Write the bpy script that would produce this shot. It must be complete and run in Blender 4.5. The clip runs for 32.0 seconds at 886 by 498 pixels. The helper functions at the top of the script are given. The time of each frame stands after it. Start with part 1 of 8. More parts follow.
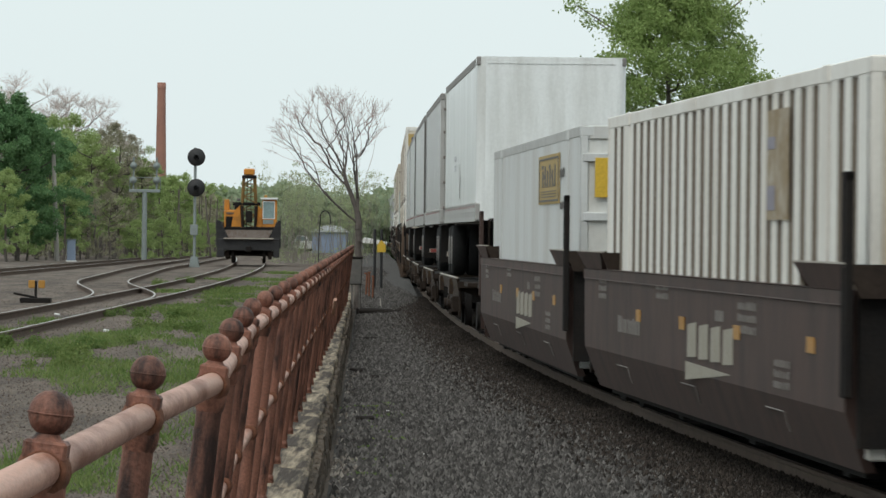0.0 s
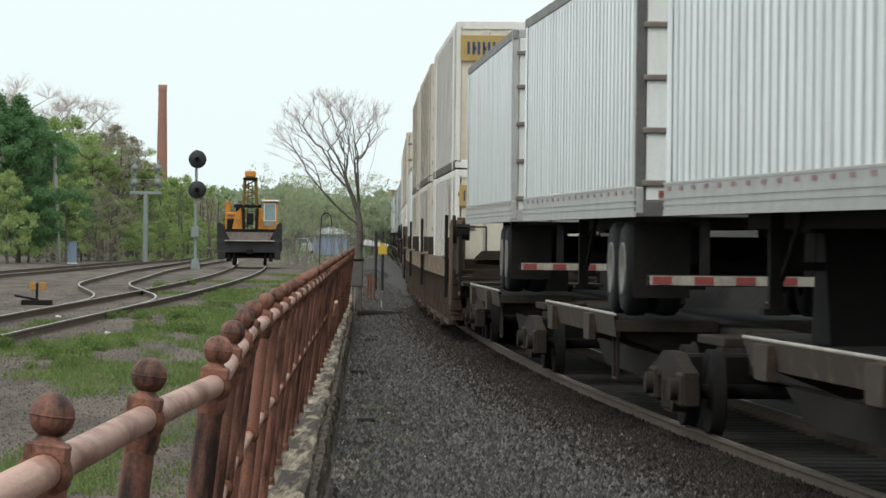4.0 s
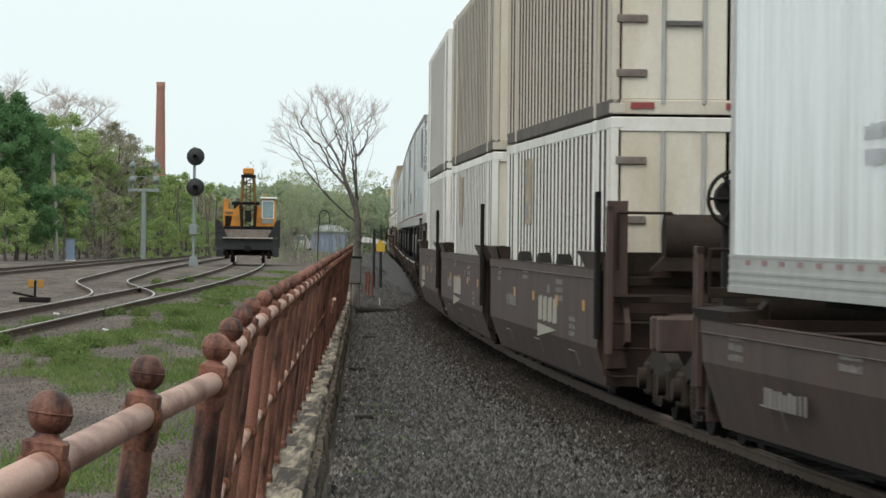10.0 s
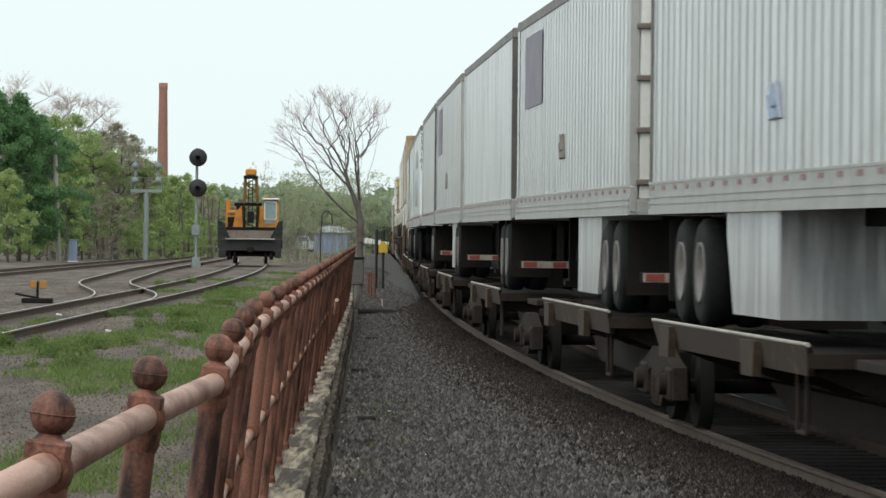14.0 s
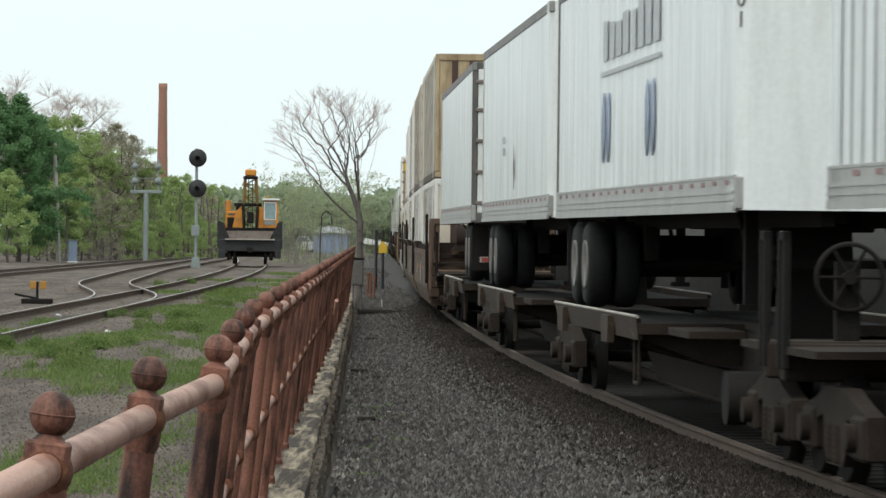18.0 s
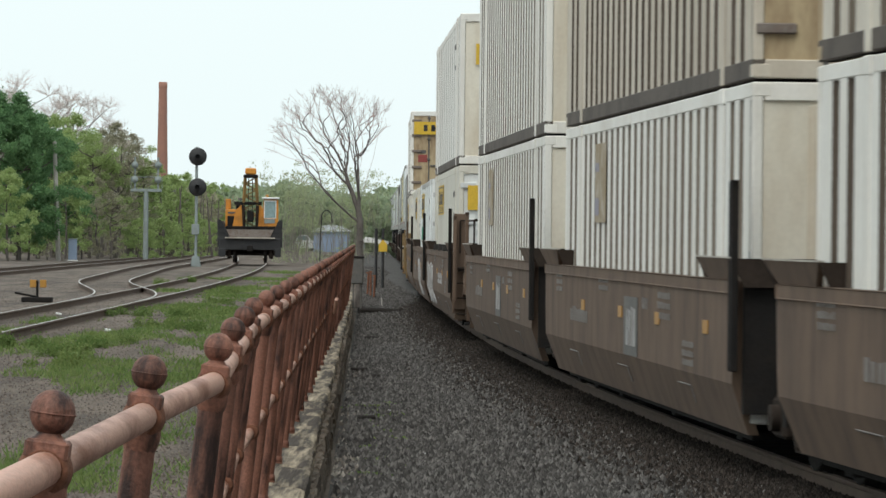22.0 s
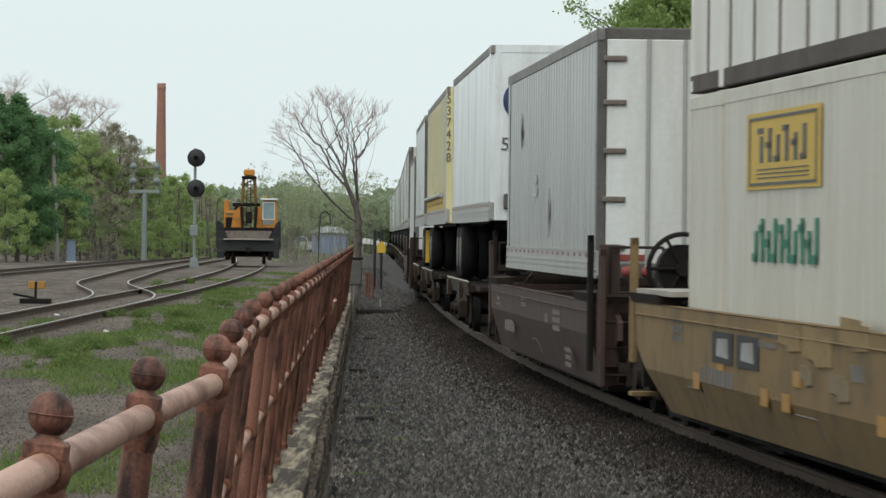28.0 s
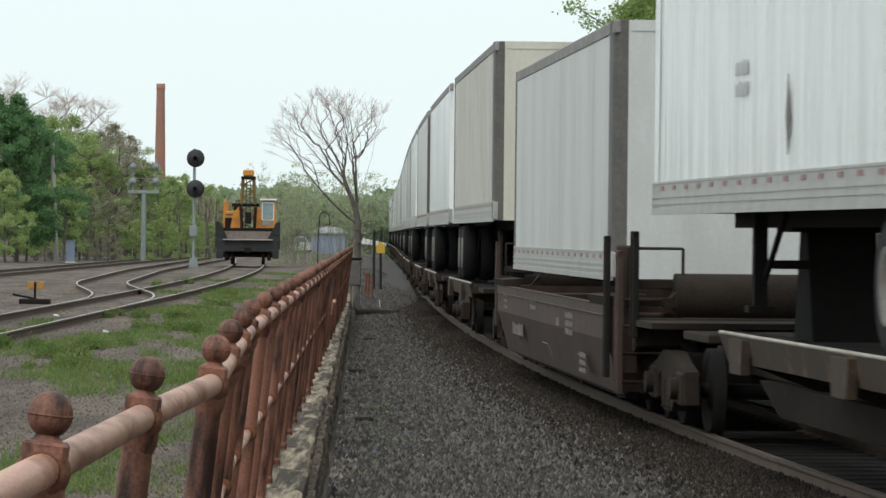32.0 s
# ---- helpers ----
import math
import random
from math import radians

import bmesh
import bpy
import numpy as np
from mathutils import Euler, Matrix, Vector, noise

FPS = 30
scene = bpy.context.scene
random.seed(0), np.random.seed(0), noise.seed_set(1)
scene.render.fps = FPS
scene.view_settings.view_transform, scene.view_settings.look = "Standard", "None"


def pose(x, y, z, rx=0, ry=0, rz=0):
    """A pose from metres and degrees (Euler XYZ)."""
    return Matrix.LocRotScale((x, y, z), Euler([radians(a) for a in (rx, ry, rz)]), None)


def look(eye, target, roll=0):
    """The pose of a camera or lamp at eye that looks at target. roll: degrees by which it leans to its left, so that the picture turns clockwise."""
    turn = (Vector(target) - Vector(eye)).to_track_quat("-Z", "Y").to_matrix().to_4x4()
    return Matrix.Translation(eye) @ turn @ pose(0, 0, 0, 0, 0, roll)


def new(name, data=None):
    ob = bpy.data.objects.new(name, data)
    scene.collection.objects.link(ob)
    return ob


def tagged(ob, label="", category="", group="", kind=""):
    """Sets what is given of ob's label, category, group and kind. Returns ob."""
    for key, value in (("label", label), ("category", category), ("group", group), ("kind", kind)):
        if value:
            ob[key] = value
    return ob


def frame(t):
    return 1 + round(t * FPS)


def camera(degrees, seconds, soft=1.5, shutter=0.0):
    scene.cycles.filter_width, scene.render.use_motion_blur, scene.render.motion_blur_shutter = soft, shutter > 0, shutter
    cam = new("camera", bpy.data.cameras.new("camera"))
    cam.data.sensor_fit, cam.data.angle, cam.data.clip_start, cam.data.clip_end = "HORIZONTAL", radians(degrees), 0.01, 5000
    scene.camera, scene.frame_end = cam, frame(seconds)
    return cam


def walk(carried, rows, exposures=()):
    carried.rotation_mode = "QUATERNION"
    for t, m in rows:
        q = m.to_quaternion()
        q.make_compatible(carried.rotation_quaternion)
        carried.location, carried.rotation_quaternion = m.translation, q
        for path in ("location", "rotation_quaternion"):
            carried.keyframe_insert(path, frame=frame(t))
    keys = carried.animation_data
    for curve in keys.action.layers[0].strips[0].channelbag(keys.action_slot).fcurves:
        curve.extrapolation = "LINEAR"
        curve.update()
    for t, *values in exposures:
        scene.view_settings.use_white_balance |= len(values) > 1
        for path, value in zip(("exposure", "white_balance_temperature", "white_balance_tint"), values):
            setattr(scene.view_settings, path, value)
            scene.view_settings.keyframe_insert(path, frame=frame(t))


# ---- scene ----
# ---------------------------------------------------------------- camera
cam = camera(12.658, 32.0, soft=1.5, shutter=0.25)
EYE = Vector((0.0, 0.0, 1.942))
# small sway of the hand-held zoom: seconds, sideways and downward drift in 1/7069 radians
SWAY = [
    (0, -1.9, -0.7), (1, -1.1, -1.4), (1.5, -0.4, -2.0), (2, 1.3, -1.7), (2.5, 1.1, 1.1), (3, 1.6, 2.1), (3.5, 0.7, 3.3),
    (5.5, -0.4, 1.4), (6, 0.9, 1.0), (6.5, 2.5, 1.7), (7, 1.3, -0.6), (7.5, -0.7, -1.3), (8, -0.7, -1.4), (8.5, -0.3, -2.1),
    (9, -1.9, -2.0), (10, -3.3, -1.7), (10.5, 1.3, -1.0), (11, 3.0, 0.4), (11.5, 4.1, 0.7), (12, 1.1, 1.3), (13, 0.0, -0.6),
    (14, 1.1, -0.1), (14.5, 2.5, 1.7), (16.5, 2.1, 1.0), (17, 0.7, 0.8), (18, 0.6, 0.8), (18.5, -2.2, 2.8), (19, 4.2, 3.2),
    (19.5, 2.7, 3.7)]
SWAY += [
    (20, 1.1, 1.3), (21, 1.4, -1.0), (22, 0.6, -1.7), (22.5, -0.7, -2.2), (23, 1.4, -2.5), (24, -0.3, -2.5), (24.5, 0.2, 0.3),
    (25, -0.8, 0.3), (27.5, -1.8, 2.2), (28, -2.1, 0.6), (29, -2.6, -1.4), (30, -2.8, -0.7), (31, -2.2, 0.1), (32, -3.3, 1.3)]


def view(dx, dy):
    """The camera's pose: it looks up the line, a touch downwards, and leans by about half a degree."""
    yaw, pitch = dx / 7069, -0.00375 + dy / 7069
    aim = Vector((-math.sin(yaw), math.cos(yaw), math.tan(pitch)))
    return look(EYE, EYE + aim * 50, 0.593)


EXPOSURES = [(0, -0.14), (1, -0.14), (2, 0.0), (3, 0.07), (7, 0.04), (9, 0.03), (14, 0.05), (19, 0.09), (21, 0.09),
             (23, 0.0), (24, -0.09), (25, -0.12), (28, -0.13), (29, -0.03), (30, 0.04), (32, 0.04)]
walk(cam, [(t, view(dx, dy)) for t, dx, dy in SWAY], EXPOSURES)

# ---------------------------------------------------------------- light: a bright overcast day
world = bpy.data.worlds.new("overcast")
scene.world = world
world.use_nodes = True
wt = world.node_tree
wt.nodes.clear()
sky = wt.nodes.new("ShaderNodeTexSky")
sky.sky_type, sky.sun_disc = "NISHITA", False
sky.sun_elevation, sky.sun_rotation = radians(54), radians(202)
sky.air_density, sky.dust_density = 1.0, 4.0
veil = wt.nodes.new("ShaderNodeMixRGB")
veil.inputs[0].default_value = 0.88
veil.inputs[2].default_value = (9.3, 10.5, 10.55, 1)
back = wt.nodes.new("ShaderNodeBackground")
back.inputs[1].default_value = 0.1
wout = wt.nodes.new("ShaderNodeOutputWorld")
wt.links.new(sky.outputs[0], veil.inputs[1])
wt.links.new(veil.outputs[0], back.inputs[0])
wt.links.new(back.outputs[0], wout.inputs[0])
sun = new("sun", bpy.data.lights.new("sun", "SUN"))
sun.data.energy, sun.data.angle, sun.data.color = 1.25, radians(35), (1.0, 0.97, 0.92)
sun.matrix_world = look((0, 0, 100), (60 * math.sin(radians(22)), 60 * math.cos(radians(22)), 17))
scene.view_settings.exposure = 0.0

# ---------------------------------------------------------------- materials
def surface(name, base, rough=0.7, dirt=None, amount=0.4, scale=3.0, grain=40.0, bump=0.2, metal=0.0, streak=0.0, tint=0.0, spec=0.4, speck=(0.82, 1.15), stretch=None, edge=(0.42, 0.72), wave=0.0):
    """A painted, stony or earthy surface: two scales of variation between base and dirt, fine relief, streaks that run down,
    and a small change of tone from object to object."""
    m = bpy.data.materials.new(name)
    m.use_nodes = True
    t = m.node_tree
    n, l = t.nodes, t.links
    b = n["Principled BSDF"]
    b.inputs["Roughness"].default_value, b.inputs["Metallic"].default_value = rough, metal
    b.inputs["Specular IOR Level"].default_value = spec
    co = n.new("ShaderNodeTexCoord")
    where = co.outputs["Object"]
    if tint:
        own = n.new("ShaderNodeObjectInfo")
        shift = n.new("ShaderNodeVectorMath")
        shift.operation = "MULTIPLY_ADD"
        shift.inputs[1].default_value, shift.inputs[2].default_value = (1, 1, 1), (0, 0, 0)
        spread = n.new("ShaderNodeVectorMath")
        spread.operation = "SCALE"
        spread.inputs[0].default_value = (13.0, 29.0, 7.0)
        l.new(own.outputs["Random"], spread.inputs["Scale"])
        l.new(where, shift.inputs[0])
        l.new(spread.outputs[0], shift.inputs[2])
        where = shift.outputs[0]
    big = n.new("ShaderNodeTexNoise")
    big.inputs["Scale"].default_value, big.inputs["Detail"].default_value, big.inputs["Roughness"].default_value = scale, 6, 0.65
    fine = n.new("ShaderNodeTexNoise")
    fine.inputs["Scale"].default_value, fine.inputs["Detail"].default_value = grain, 4
    if streak or stretch:
        mp = n.new("ShaderNodeMapping")
        mp.inputs["Scale"].default_value = stretch or (1, 1, streak)
        l.new(where, mp.inputs[0])
        l.new(mp.outputs[0], big.inputs[0])
    else:
        l.new(where, big.inputs[0])
    l.new(mp.outputs[0] if stretch else where, fine.inputs[0])
    ramp = n.new("ShaderNodeMapRange")
    ramp.inputs[1].default_value, ramp.inputs[2].default_value = edge
    ramp.inputs[4].default_value = amount
    l.new(big.outputs[0], ramp.inputs[0])
    mix = n.new("ShaderNodeMixRGB")
    mix.inputs[1].default_value = (*base, 1)
    mix.inputs[2].default_value = (*(dirt or [c * 0.45 for c in base]), 1)
    l.new(ramp.outputs[0], mix.inputs[0])
    hsv = n.new("ShaderNodeHueSaturation")
    val = n.new("ShaderNodeMapRange")
    val.inputs[1].default_value, val.inputs[2].default_value, val.inputs[3].default_value, val.inputs[4].default_value = 0.25, 0.75, *speck
    l.new(fine.outputs[0], val.inputs[0])
    last = val.outputs[0]
    if tint:
        info = n.new("ShaderNodeObjectInfo")
        vary = n.new("ShaderNodeMapRange")
        vary.inputs[3].default_value, vary.inputs[4].default_value = 1 - tint, 1 + tint
        l.new(info.outputs["Random"], vary.inputs[0])
        mul = n.new("ShaderNodeMath")
        mul.operation = "MULTIPLY"
        l.new(last, mul.inputs[0])
        l.new(vary.outputs[0], mul.inputs[1])
        last = mul.outputs[0]
    l.new(last, hsv.inputs["Value"])
    l.new(mix.outputs[0], hsv.inputs["Color"])
    l.new(hsv.outputs[0], b.inputs["Base Color"])
    if bump:
        bp = n.new("ShaderNodeBump")
        bp.inputs["Strength"].default_value, bp.inputs["Distance"].default_value = bump, 0.02
        l.new(fine.outputs[0], bp.inputs["Height"])
        l.new(bp.outputs[0], b.inputs["Normal"])
        if wave:
            # sheet metal that bulges a little between its rivets
            flow = n.new("ShaderNodeMapping")
            flow.inputs["Scale"].default_value = (1, 1, 0.12)
            swell = n.new("ShaderNodeTexNoise")
            swell.inputs["Scale"].default_value, swell.inputs["Detail"].default_value = 2.6, 3
            wb = n.new("ShaderNodeBump")
            wb.inputs["Strength"].default_value, wb.inputs["Distance"].default_value = wave, 0.12
            l.new(where, flow.inputs[0])
            l.new(flow.outputs[0], swell.inputs[0])
            l.new(swell.outputs[0], wb.inputs["Height"])
            l.new(wb.outputs[0], bp.inputs["Normal"])
    return m


def loose(name, dark, light):
    """Loose stones, each with its own tone."""
    m = bpy.data.materials.new(name)
    m.use_nodes = True
    n, l = m.node_tree.nodes, m.node_tree.links
    b = n["Principled BSDF"]
    b.inputs["Roughness"].default_value, b.inputs["Specular IOR Level"].default_value = 0.95, 0.2
    geo = n.new("ShaderNodeNewGeometry")
    ramp = n.new("ShaderNodeValToRGB")
    e = ramp.color_ramp.elements
    e[0].color, e[1].color = (*dark, 1), (*light, 1)
    mid = e.new(0.6)
    mid.color = (*[(a * 0.62 + c * 0.38) for a, c in zip(dark, light)], 1)
    l.new(geo.outputs["Random Per Island"], ramp.inputs[0])
    l.new(ramp.outputs[0], b.inputs["Base Color"])
    return m


def foliage(name, base, other):
    """Leaves: colour changes from leaf to leaf and over the crown, with a little light through them."""
    m = bpy.data.materials.new(name)
    m.use_nodes = True
    t = m.node_tree
    n, l = t.nodes, t.links
    b = n["Principled BSDF"]
    b.inputs["Roughness"].default_value = 0.6
    b.inputs["Specular IOR Level"].default_value = 0.2
    geo = n.new("ShaderNodeNewGeometry")
    co = n.new("ShaderNodeTexCoord")
    big = n.new("ShaderNodeTexNoise")
    big.inputs["Scale"].default_value, big.inputs["Detail"].default_value = 0.5, 3
    l.new(co.outputs["Object"], big.inputs[0])
    add = n.new("ShaderNodeMath")
    add.operation = "MULTIPLY_ADD"
    add.inputs[1].default_value = 0.6
    l.new(geo.outputs["Random Per Island"], add.inputs[0])
    sub = n.new("ShaderNodeMath")
    sub.operation = "SUBTRACT"
    sub.inputs[1].default_value = 0.3
    l.new(big.outputs[0], sub.inputs[0])
    l.new(sub.outputs[0], add.inputs[2])
    mix = n.new("ShaderNodeMixRGB")
    mix.inputs[1].default_value, mix.inputs[2].default_value = (*base, 1), (*other, 1)
    l.new(add.outputs[0], mix.inputs[0])
    l.new(mix.outputs[0], b.inputs["Base Color"])
    tr = n.new("ShaderNodeBsdfTranslucent")
    l.new(mix.outputs[0], tr.inputs[0])
    ms = n.new("ShaderNodeMixShader")
    ms.inputs[0].default_value = 0.45
    l.new(b.outputs[0], ms.inputs[1])
    l.new(tr.outputs[0], ms.inputs[2])
    l.new(ms.outputs[0], n["Material Output"].inputs[0])
    return m


GROUND = surface("dirt_and_cinders", (0.16, 0.125, 0.10), 0.95, (0.06, 0.046, 0.036), 0.95, 1.3, 45, 1.0, speck=(0.5, 1.4), stretch=(1, 0.14, 1), edge=(0.40, 0.64))
GRAVEL = surface("grey_gravel", (0.075, 0.069, 0.065), 0.95, (0.03, 0.028, 0.026), 0.7, 1.2, 14, 1.0)
STONES = loose("ballast_stone", (0.04, 0.037, 0.035), (0.19, 0.178, 0.167))
DUSTSHADESTONES = loose("brown_dusted_shadowed_stone", (0.017, 0.014, 0.012), (0.075, 0.06, 0.05))
CINDERS = loose("cinders", (0.075, 0.06, 0.05), (0.22, 0.182, 0.155))
GRASS = foliage("grass_blades", (0.085, 0.16, 0.04), (0.24, 0.29, 0.10))
RUSTPAINT = surface("rusty_red_paint", (0.235, 0.100, 0.067), 0.6, (0.035, 0.015, 0.011), 1.0, 9, 90, 0.25, streak=0.22, tint=0.2, speck=(0.7, 1.22), edge=(0.46, 0.62))
PINKPAINT = surface("faded_pink_paint", (0.50, 0.285, 0.215), 0.5, (0.21, 0.075, 0.04), 0.9, 5.5, 110, 0.15, stretch=(1, 0.35, 1), tint=0.12, speck=(0.86, 1.1), edge=(0.47, 0.62))
RUSTDARK = surface("dark_rust", (0.19, 0.075, 0.04), 0.85, (0.05, 0.025, 0.02), 0.7, 12, 60, 0.4)
CONCRETE = surface("weathered_coping_stone", (0.43, 0.35, 0.25), 0.95, (0.06, 0.044, 0.033), 1.0, 8, 30, 0.9, tint=0.12, speck=(0.45, 1.3), stretch=(1, 0.05, 1), edge=(0.38, 0.56))
WALLSTONE = surface("dark_wall_stone", (0.15, 0.115, 0.085), 0.95, (0.05, 0.04, 0.032), 0.9, 4, 30, 1.0, tint=0.25, speck=(0.5, 1.4))
RAILSTEEL = surface("rail_side_rust", (0.12, 0.083, 0.062), 0.85, (0.06, 0.043, 0.034), 0.6, 3, 30, 0.2)
RAILTOP = surface("polished_rail_head", (0.52, 0.50, 0.47), 0.35, (0.4, 0.37, 0.34), 0.4, 3, 30, 0.05, metal=0.7)
TIE = surface("old_wooden_tie", (0.04, 0.032, 0.027), 0.95, (0.05, 0.04, 0.035), 0.7, 2, 30, 0.6, tint=0.25)
BROWNCAR = surface("dull_brown_car_paint", (0.072, 0.041, 0.033), 0.7, (0.030, 0.019, 0.016), 0.9, 2.6, 30, 0.1, streak=0.3, tint=0.08, speck=(0.95, 1.04))
TANCAR = surface("dusty_tan_car_paint", (0.140, 0.091, 0.062), 0.8, (0.07, 0.045, 0.032), 0.95, 2.6, 30, 0.1, streak=0.3, tint=0.08, speck=(0.95, 1.04))
OCHRECAR = surface("dirty_ochre_car_paint", (0.24, 0.155, 0.068), 0.75, (0.10, 0.066, 0.036), 0.8, 1.4, 30, 0.1, speck=(0.95, 1.04))
DARKSTEEL = surface("grimy_dark_steel", (0.014, 0.0125, 0.012), 0.85, (0.024, 0.018, 0.014), 0.6, 4, 30, 0.3, spec=0.2)
DUSTSTEEL = surface("dusty_brown_steel", (0.036, 0.026, 0.020), 0.85, (0.018, 0.013, 0.011), 0.7, 3, 30, 0.3, spec=0.2)
KERBPAINT = surface("scuffed_ochre_kerb", (0.052, 0.034, 0.024), 0.8, (0.16, 0.10, 0.04), 0.8, 1.6, 30, 0.3, edge=(0.56, 0.66))
# tan paint made lighter: light from above is put into the chord's tone
CHORDTAN = surface("lit_dusty_tan_chord", (0.215, 0.15, 0.10), 0.8, (0.10, 0.066, 0.045), 0.9, 2.2, 30, 0.1, streak=0.4, tint=0.08, speck=(0.95, 1.04))
FAINTPRINT = surface("faded_grey_print", (0.52, 0.53, 0.55), 0.6, (0.66, 0.66, 0.66), 0.7, 4)
FAINTBLUE = surface("faded_blue_print", (0.28, 0.34, 0.46), 0.6, (0.5, 0.54, 0.6), 0.6, 4)
PALESTEEL = surface("scuffed_grey_edge", (0.42, 0.38, 0.33), 0.6, (0.16, 0.12, 0.09), 0.6, 2, 20, 0.2)
TYRE = surface("black_tyre_rubber", (0.0084, 0.0084, 0.0087), 0.9, (0.026, 0.024, 0.022), 0.5, 5, 40, 0.3)
RIM = surface("grimy_steel_rim", (0.2, 0.19, 0.18), 0.5, (0.16, 0.12, 0.09), 0.8, 5, 30, 0.1)
RIBWHITE = surface("weathered_white_ribbed", (0.80, 0.78, 0.73), 0.6, (0.47, 0.40, 0.32), 0.45, 0.9, 20, 0.08, streak=0.3, tint=0.06, speck=(0.95, 1.04))
RIBSHARP = surface("white_ribs_with_black_grooves", (0.78, 0.76, 0.71), 0.6, (0.45, 0.38, 0.3), 0.5, 0.9, 20, 0.08, streak=0.3, tint=0.06, speck=(0.95, 1.04))
RIBBEIGE = surface("dingy_beige_ribbed", (0.68, 0.63, 0.54), 0.65, (0.36, 0.29, 0.22), 0.6, 0.9, 20, 0.08, streak=0.3, tint=0.06, speck=(0.95, 1.04))
RIBBROWN = surface("grimy_brown_ribbed", (0.60, 0.54, 0.45), 0.7, (0.30, 0.23, 0.165), 0.6, 0.9, 20, 0.08, streak=0.3, tint=0.06, speck=(0.95, 1.04))
# groove colours: dirt together with the grooves' shade, put into one tone
GRIMESHADEWHITE = surface("dirt_and_shade_in_white_grooves", (0.20, 0.17, 0.135), 0.8, (0.12, 0.09, 0.068), 0.7, 1.2, 20, 0.1, streak=0.3, speck=(0.95, 1.04))
GRIMESHADEBEIGE = surface("dirt_and_shade_in_beige_grooves", (0.16, 0.13, 0.10), 0.8, (0.08, 0.06, 0.045), 0.7, 1.2, 20, 0.1, streak=0.3, speck=(0.95, 1.04))
GRIMESHADEBROWN = surface("dirt_and_shade_in_brown_grooves", (0.10, 0.076, 0.057), 0.8, (0.055, 0.04, 0.03), 0.7, 1.2, 20, 0.1, streak=0.3, speck=(0.95, 1.04))
ENDWHITE = surface("stained_white_end", (0.68, 0.63, 0.53), 0.6, (0.42, 0.32, 0.21), 0.7, 1.1, 20, 0.06, streak=0.3, tint=0.06, speck=(0.95, 1.04))
ENDRUST = surface("rust_stained_cream_end", (0.45, 0.35, 0.215), 0.7, (0.13, 0.065, 0.03), 1.0, 1.8, 12, 0.1, streak=0.35, speck=(0.95, 1.04))
BOXWHITE = surface("clean_white_panel", (0.80, 0.82, 0.81), 0.27, wave=0.5, dirt=(0.56, 0.56, 0.53), amount=0.7, scale=2.2, grain=20, bump=0.05, streak=0.14, tint=0.04, speck=(0.95, 1.04))
BOXDARK = surface("dark_dull_aluminium", (0.42, 0.43, 0.42), 0.3, (0.27, 0.26, 0.25), 0.8, 2.2, 20, 0.05, streak=0.12, metal=0.2, wave=0.6, speck=(0.95, 1.04))
DOORWHITE = surface("white_door_panel", (0.74, 0.75, 0.73), 0.5, (0.5, 0.46, 0.39), 0.6, 1.4, 20, 0.05, streak=0.2, tint=0.05, speck=(0.95, 1.04))
SEAMGREY = surface("darker_grey_for_rib_grooves", (0.44, 0.44, 0.43), 0.45, (0.24, 0.23, 0.22), 0.8, 1.8, 20, 0.05, streak=0.15, metal=0.2, speck=(0.95, 1.04))
BOXGREY = surface("dull_grey_aluminium", (0.68, 0.69, 0.69), 0.27, (0.42, 0.41, 0.39), 0.8, 2.2, 20, 0.05, wave=0.6, metal=0.25, streak=0.12, tint=0.06, speck=(0.95, 1.04))
BOXSILVER = surface("silvery_ribbed_panel", (0.86, 0.88, 0.88), 0.27, (0.52, 0.52, 0.50), 0.75, 2.4, 20, 0.05, wave=0.5, metal=0.1, streak=0.12, tint=0.05, speck=(0.95, 1.04))
BOXYELLOW = surface("faded_yellow_panel", (0.76, 0.68, 0.35), 0.45, (0.56, 0.47, 0.2), 0.5, 0.8, 20, 0.05, streak=0.3, speck=(0.95, 1.04))
TRIMGREY = surface("grey_aluminium_rail", (0.46, 0.45, 0.43), 0.45, (0.28, 0.26, 0.24), 0.5, 3, 20, 0.05, metal=0.4, speck=(0.95, 1.04))
TRIMDARK = surface("dark_corner_post", (0.10, 0.095, 0.09), 0.6, (0.2, 0.17, 0.14), 0.4, 3, 20, 0.1)
BLACK = surface("black_paint", (0.022, 0.022, 0.024), 0.6, (0.05, 0.045, 0.04), 0.4, 3, 20, 0.1)
NAVY = surface("faded_navy_print", (0.05, 0.07, 0.16), 0.6)
GREENPRINT = surface("green_print", (0.05, 0.24, 0.15), 0.6)
PURPLE = surface("dim_purple_patch", (0.23, 0.21, 0.26), 0.55, (0.33, 0.32, 0.35), 0.5, 2)
YELLOW = surface("yellow_sign_paint", (0.62, 0.40, 0.04), 0.5, (0.6, 0.38, 0.03), 0.4, 2)
AMBER = surface("amber_reflector", (0.42, 0.21, 0.04), 0.5, (0.4, 0.2, 0.04), 0.4, 4)
DIMMARK = surface("dim_reddish_reflector", (0.30, 0.13, 0.12), 0.5, (0.34, 0.26, 0.26), 0.9, 9)
REDMARK = surface("red_reflector", (0.28, 0.06, 0.05), 0.5)
PALEMARK = surface("pale_grey_stencil", (0.20, 0.18, 0.165), 0.7, (0.15, 0.12, 0.1), 0.8, 6)
GRAFFITI = surface("grey_paint_smear", (0.42, 0.41, 0.40), 0.7, (0.2, 0.17, 0.15), 0.9, 2.5)
CRANEYEL = surface("machine_orange_yellow", (0.60, 0.24, 0.03), 0.55, (0.22, 0.10, 0.03), 0.8, 2.2, 20, 0.1, speck=(0.95, 1.04))
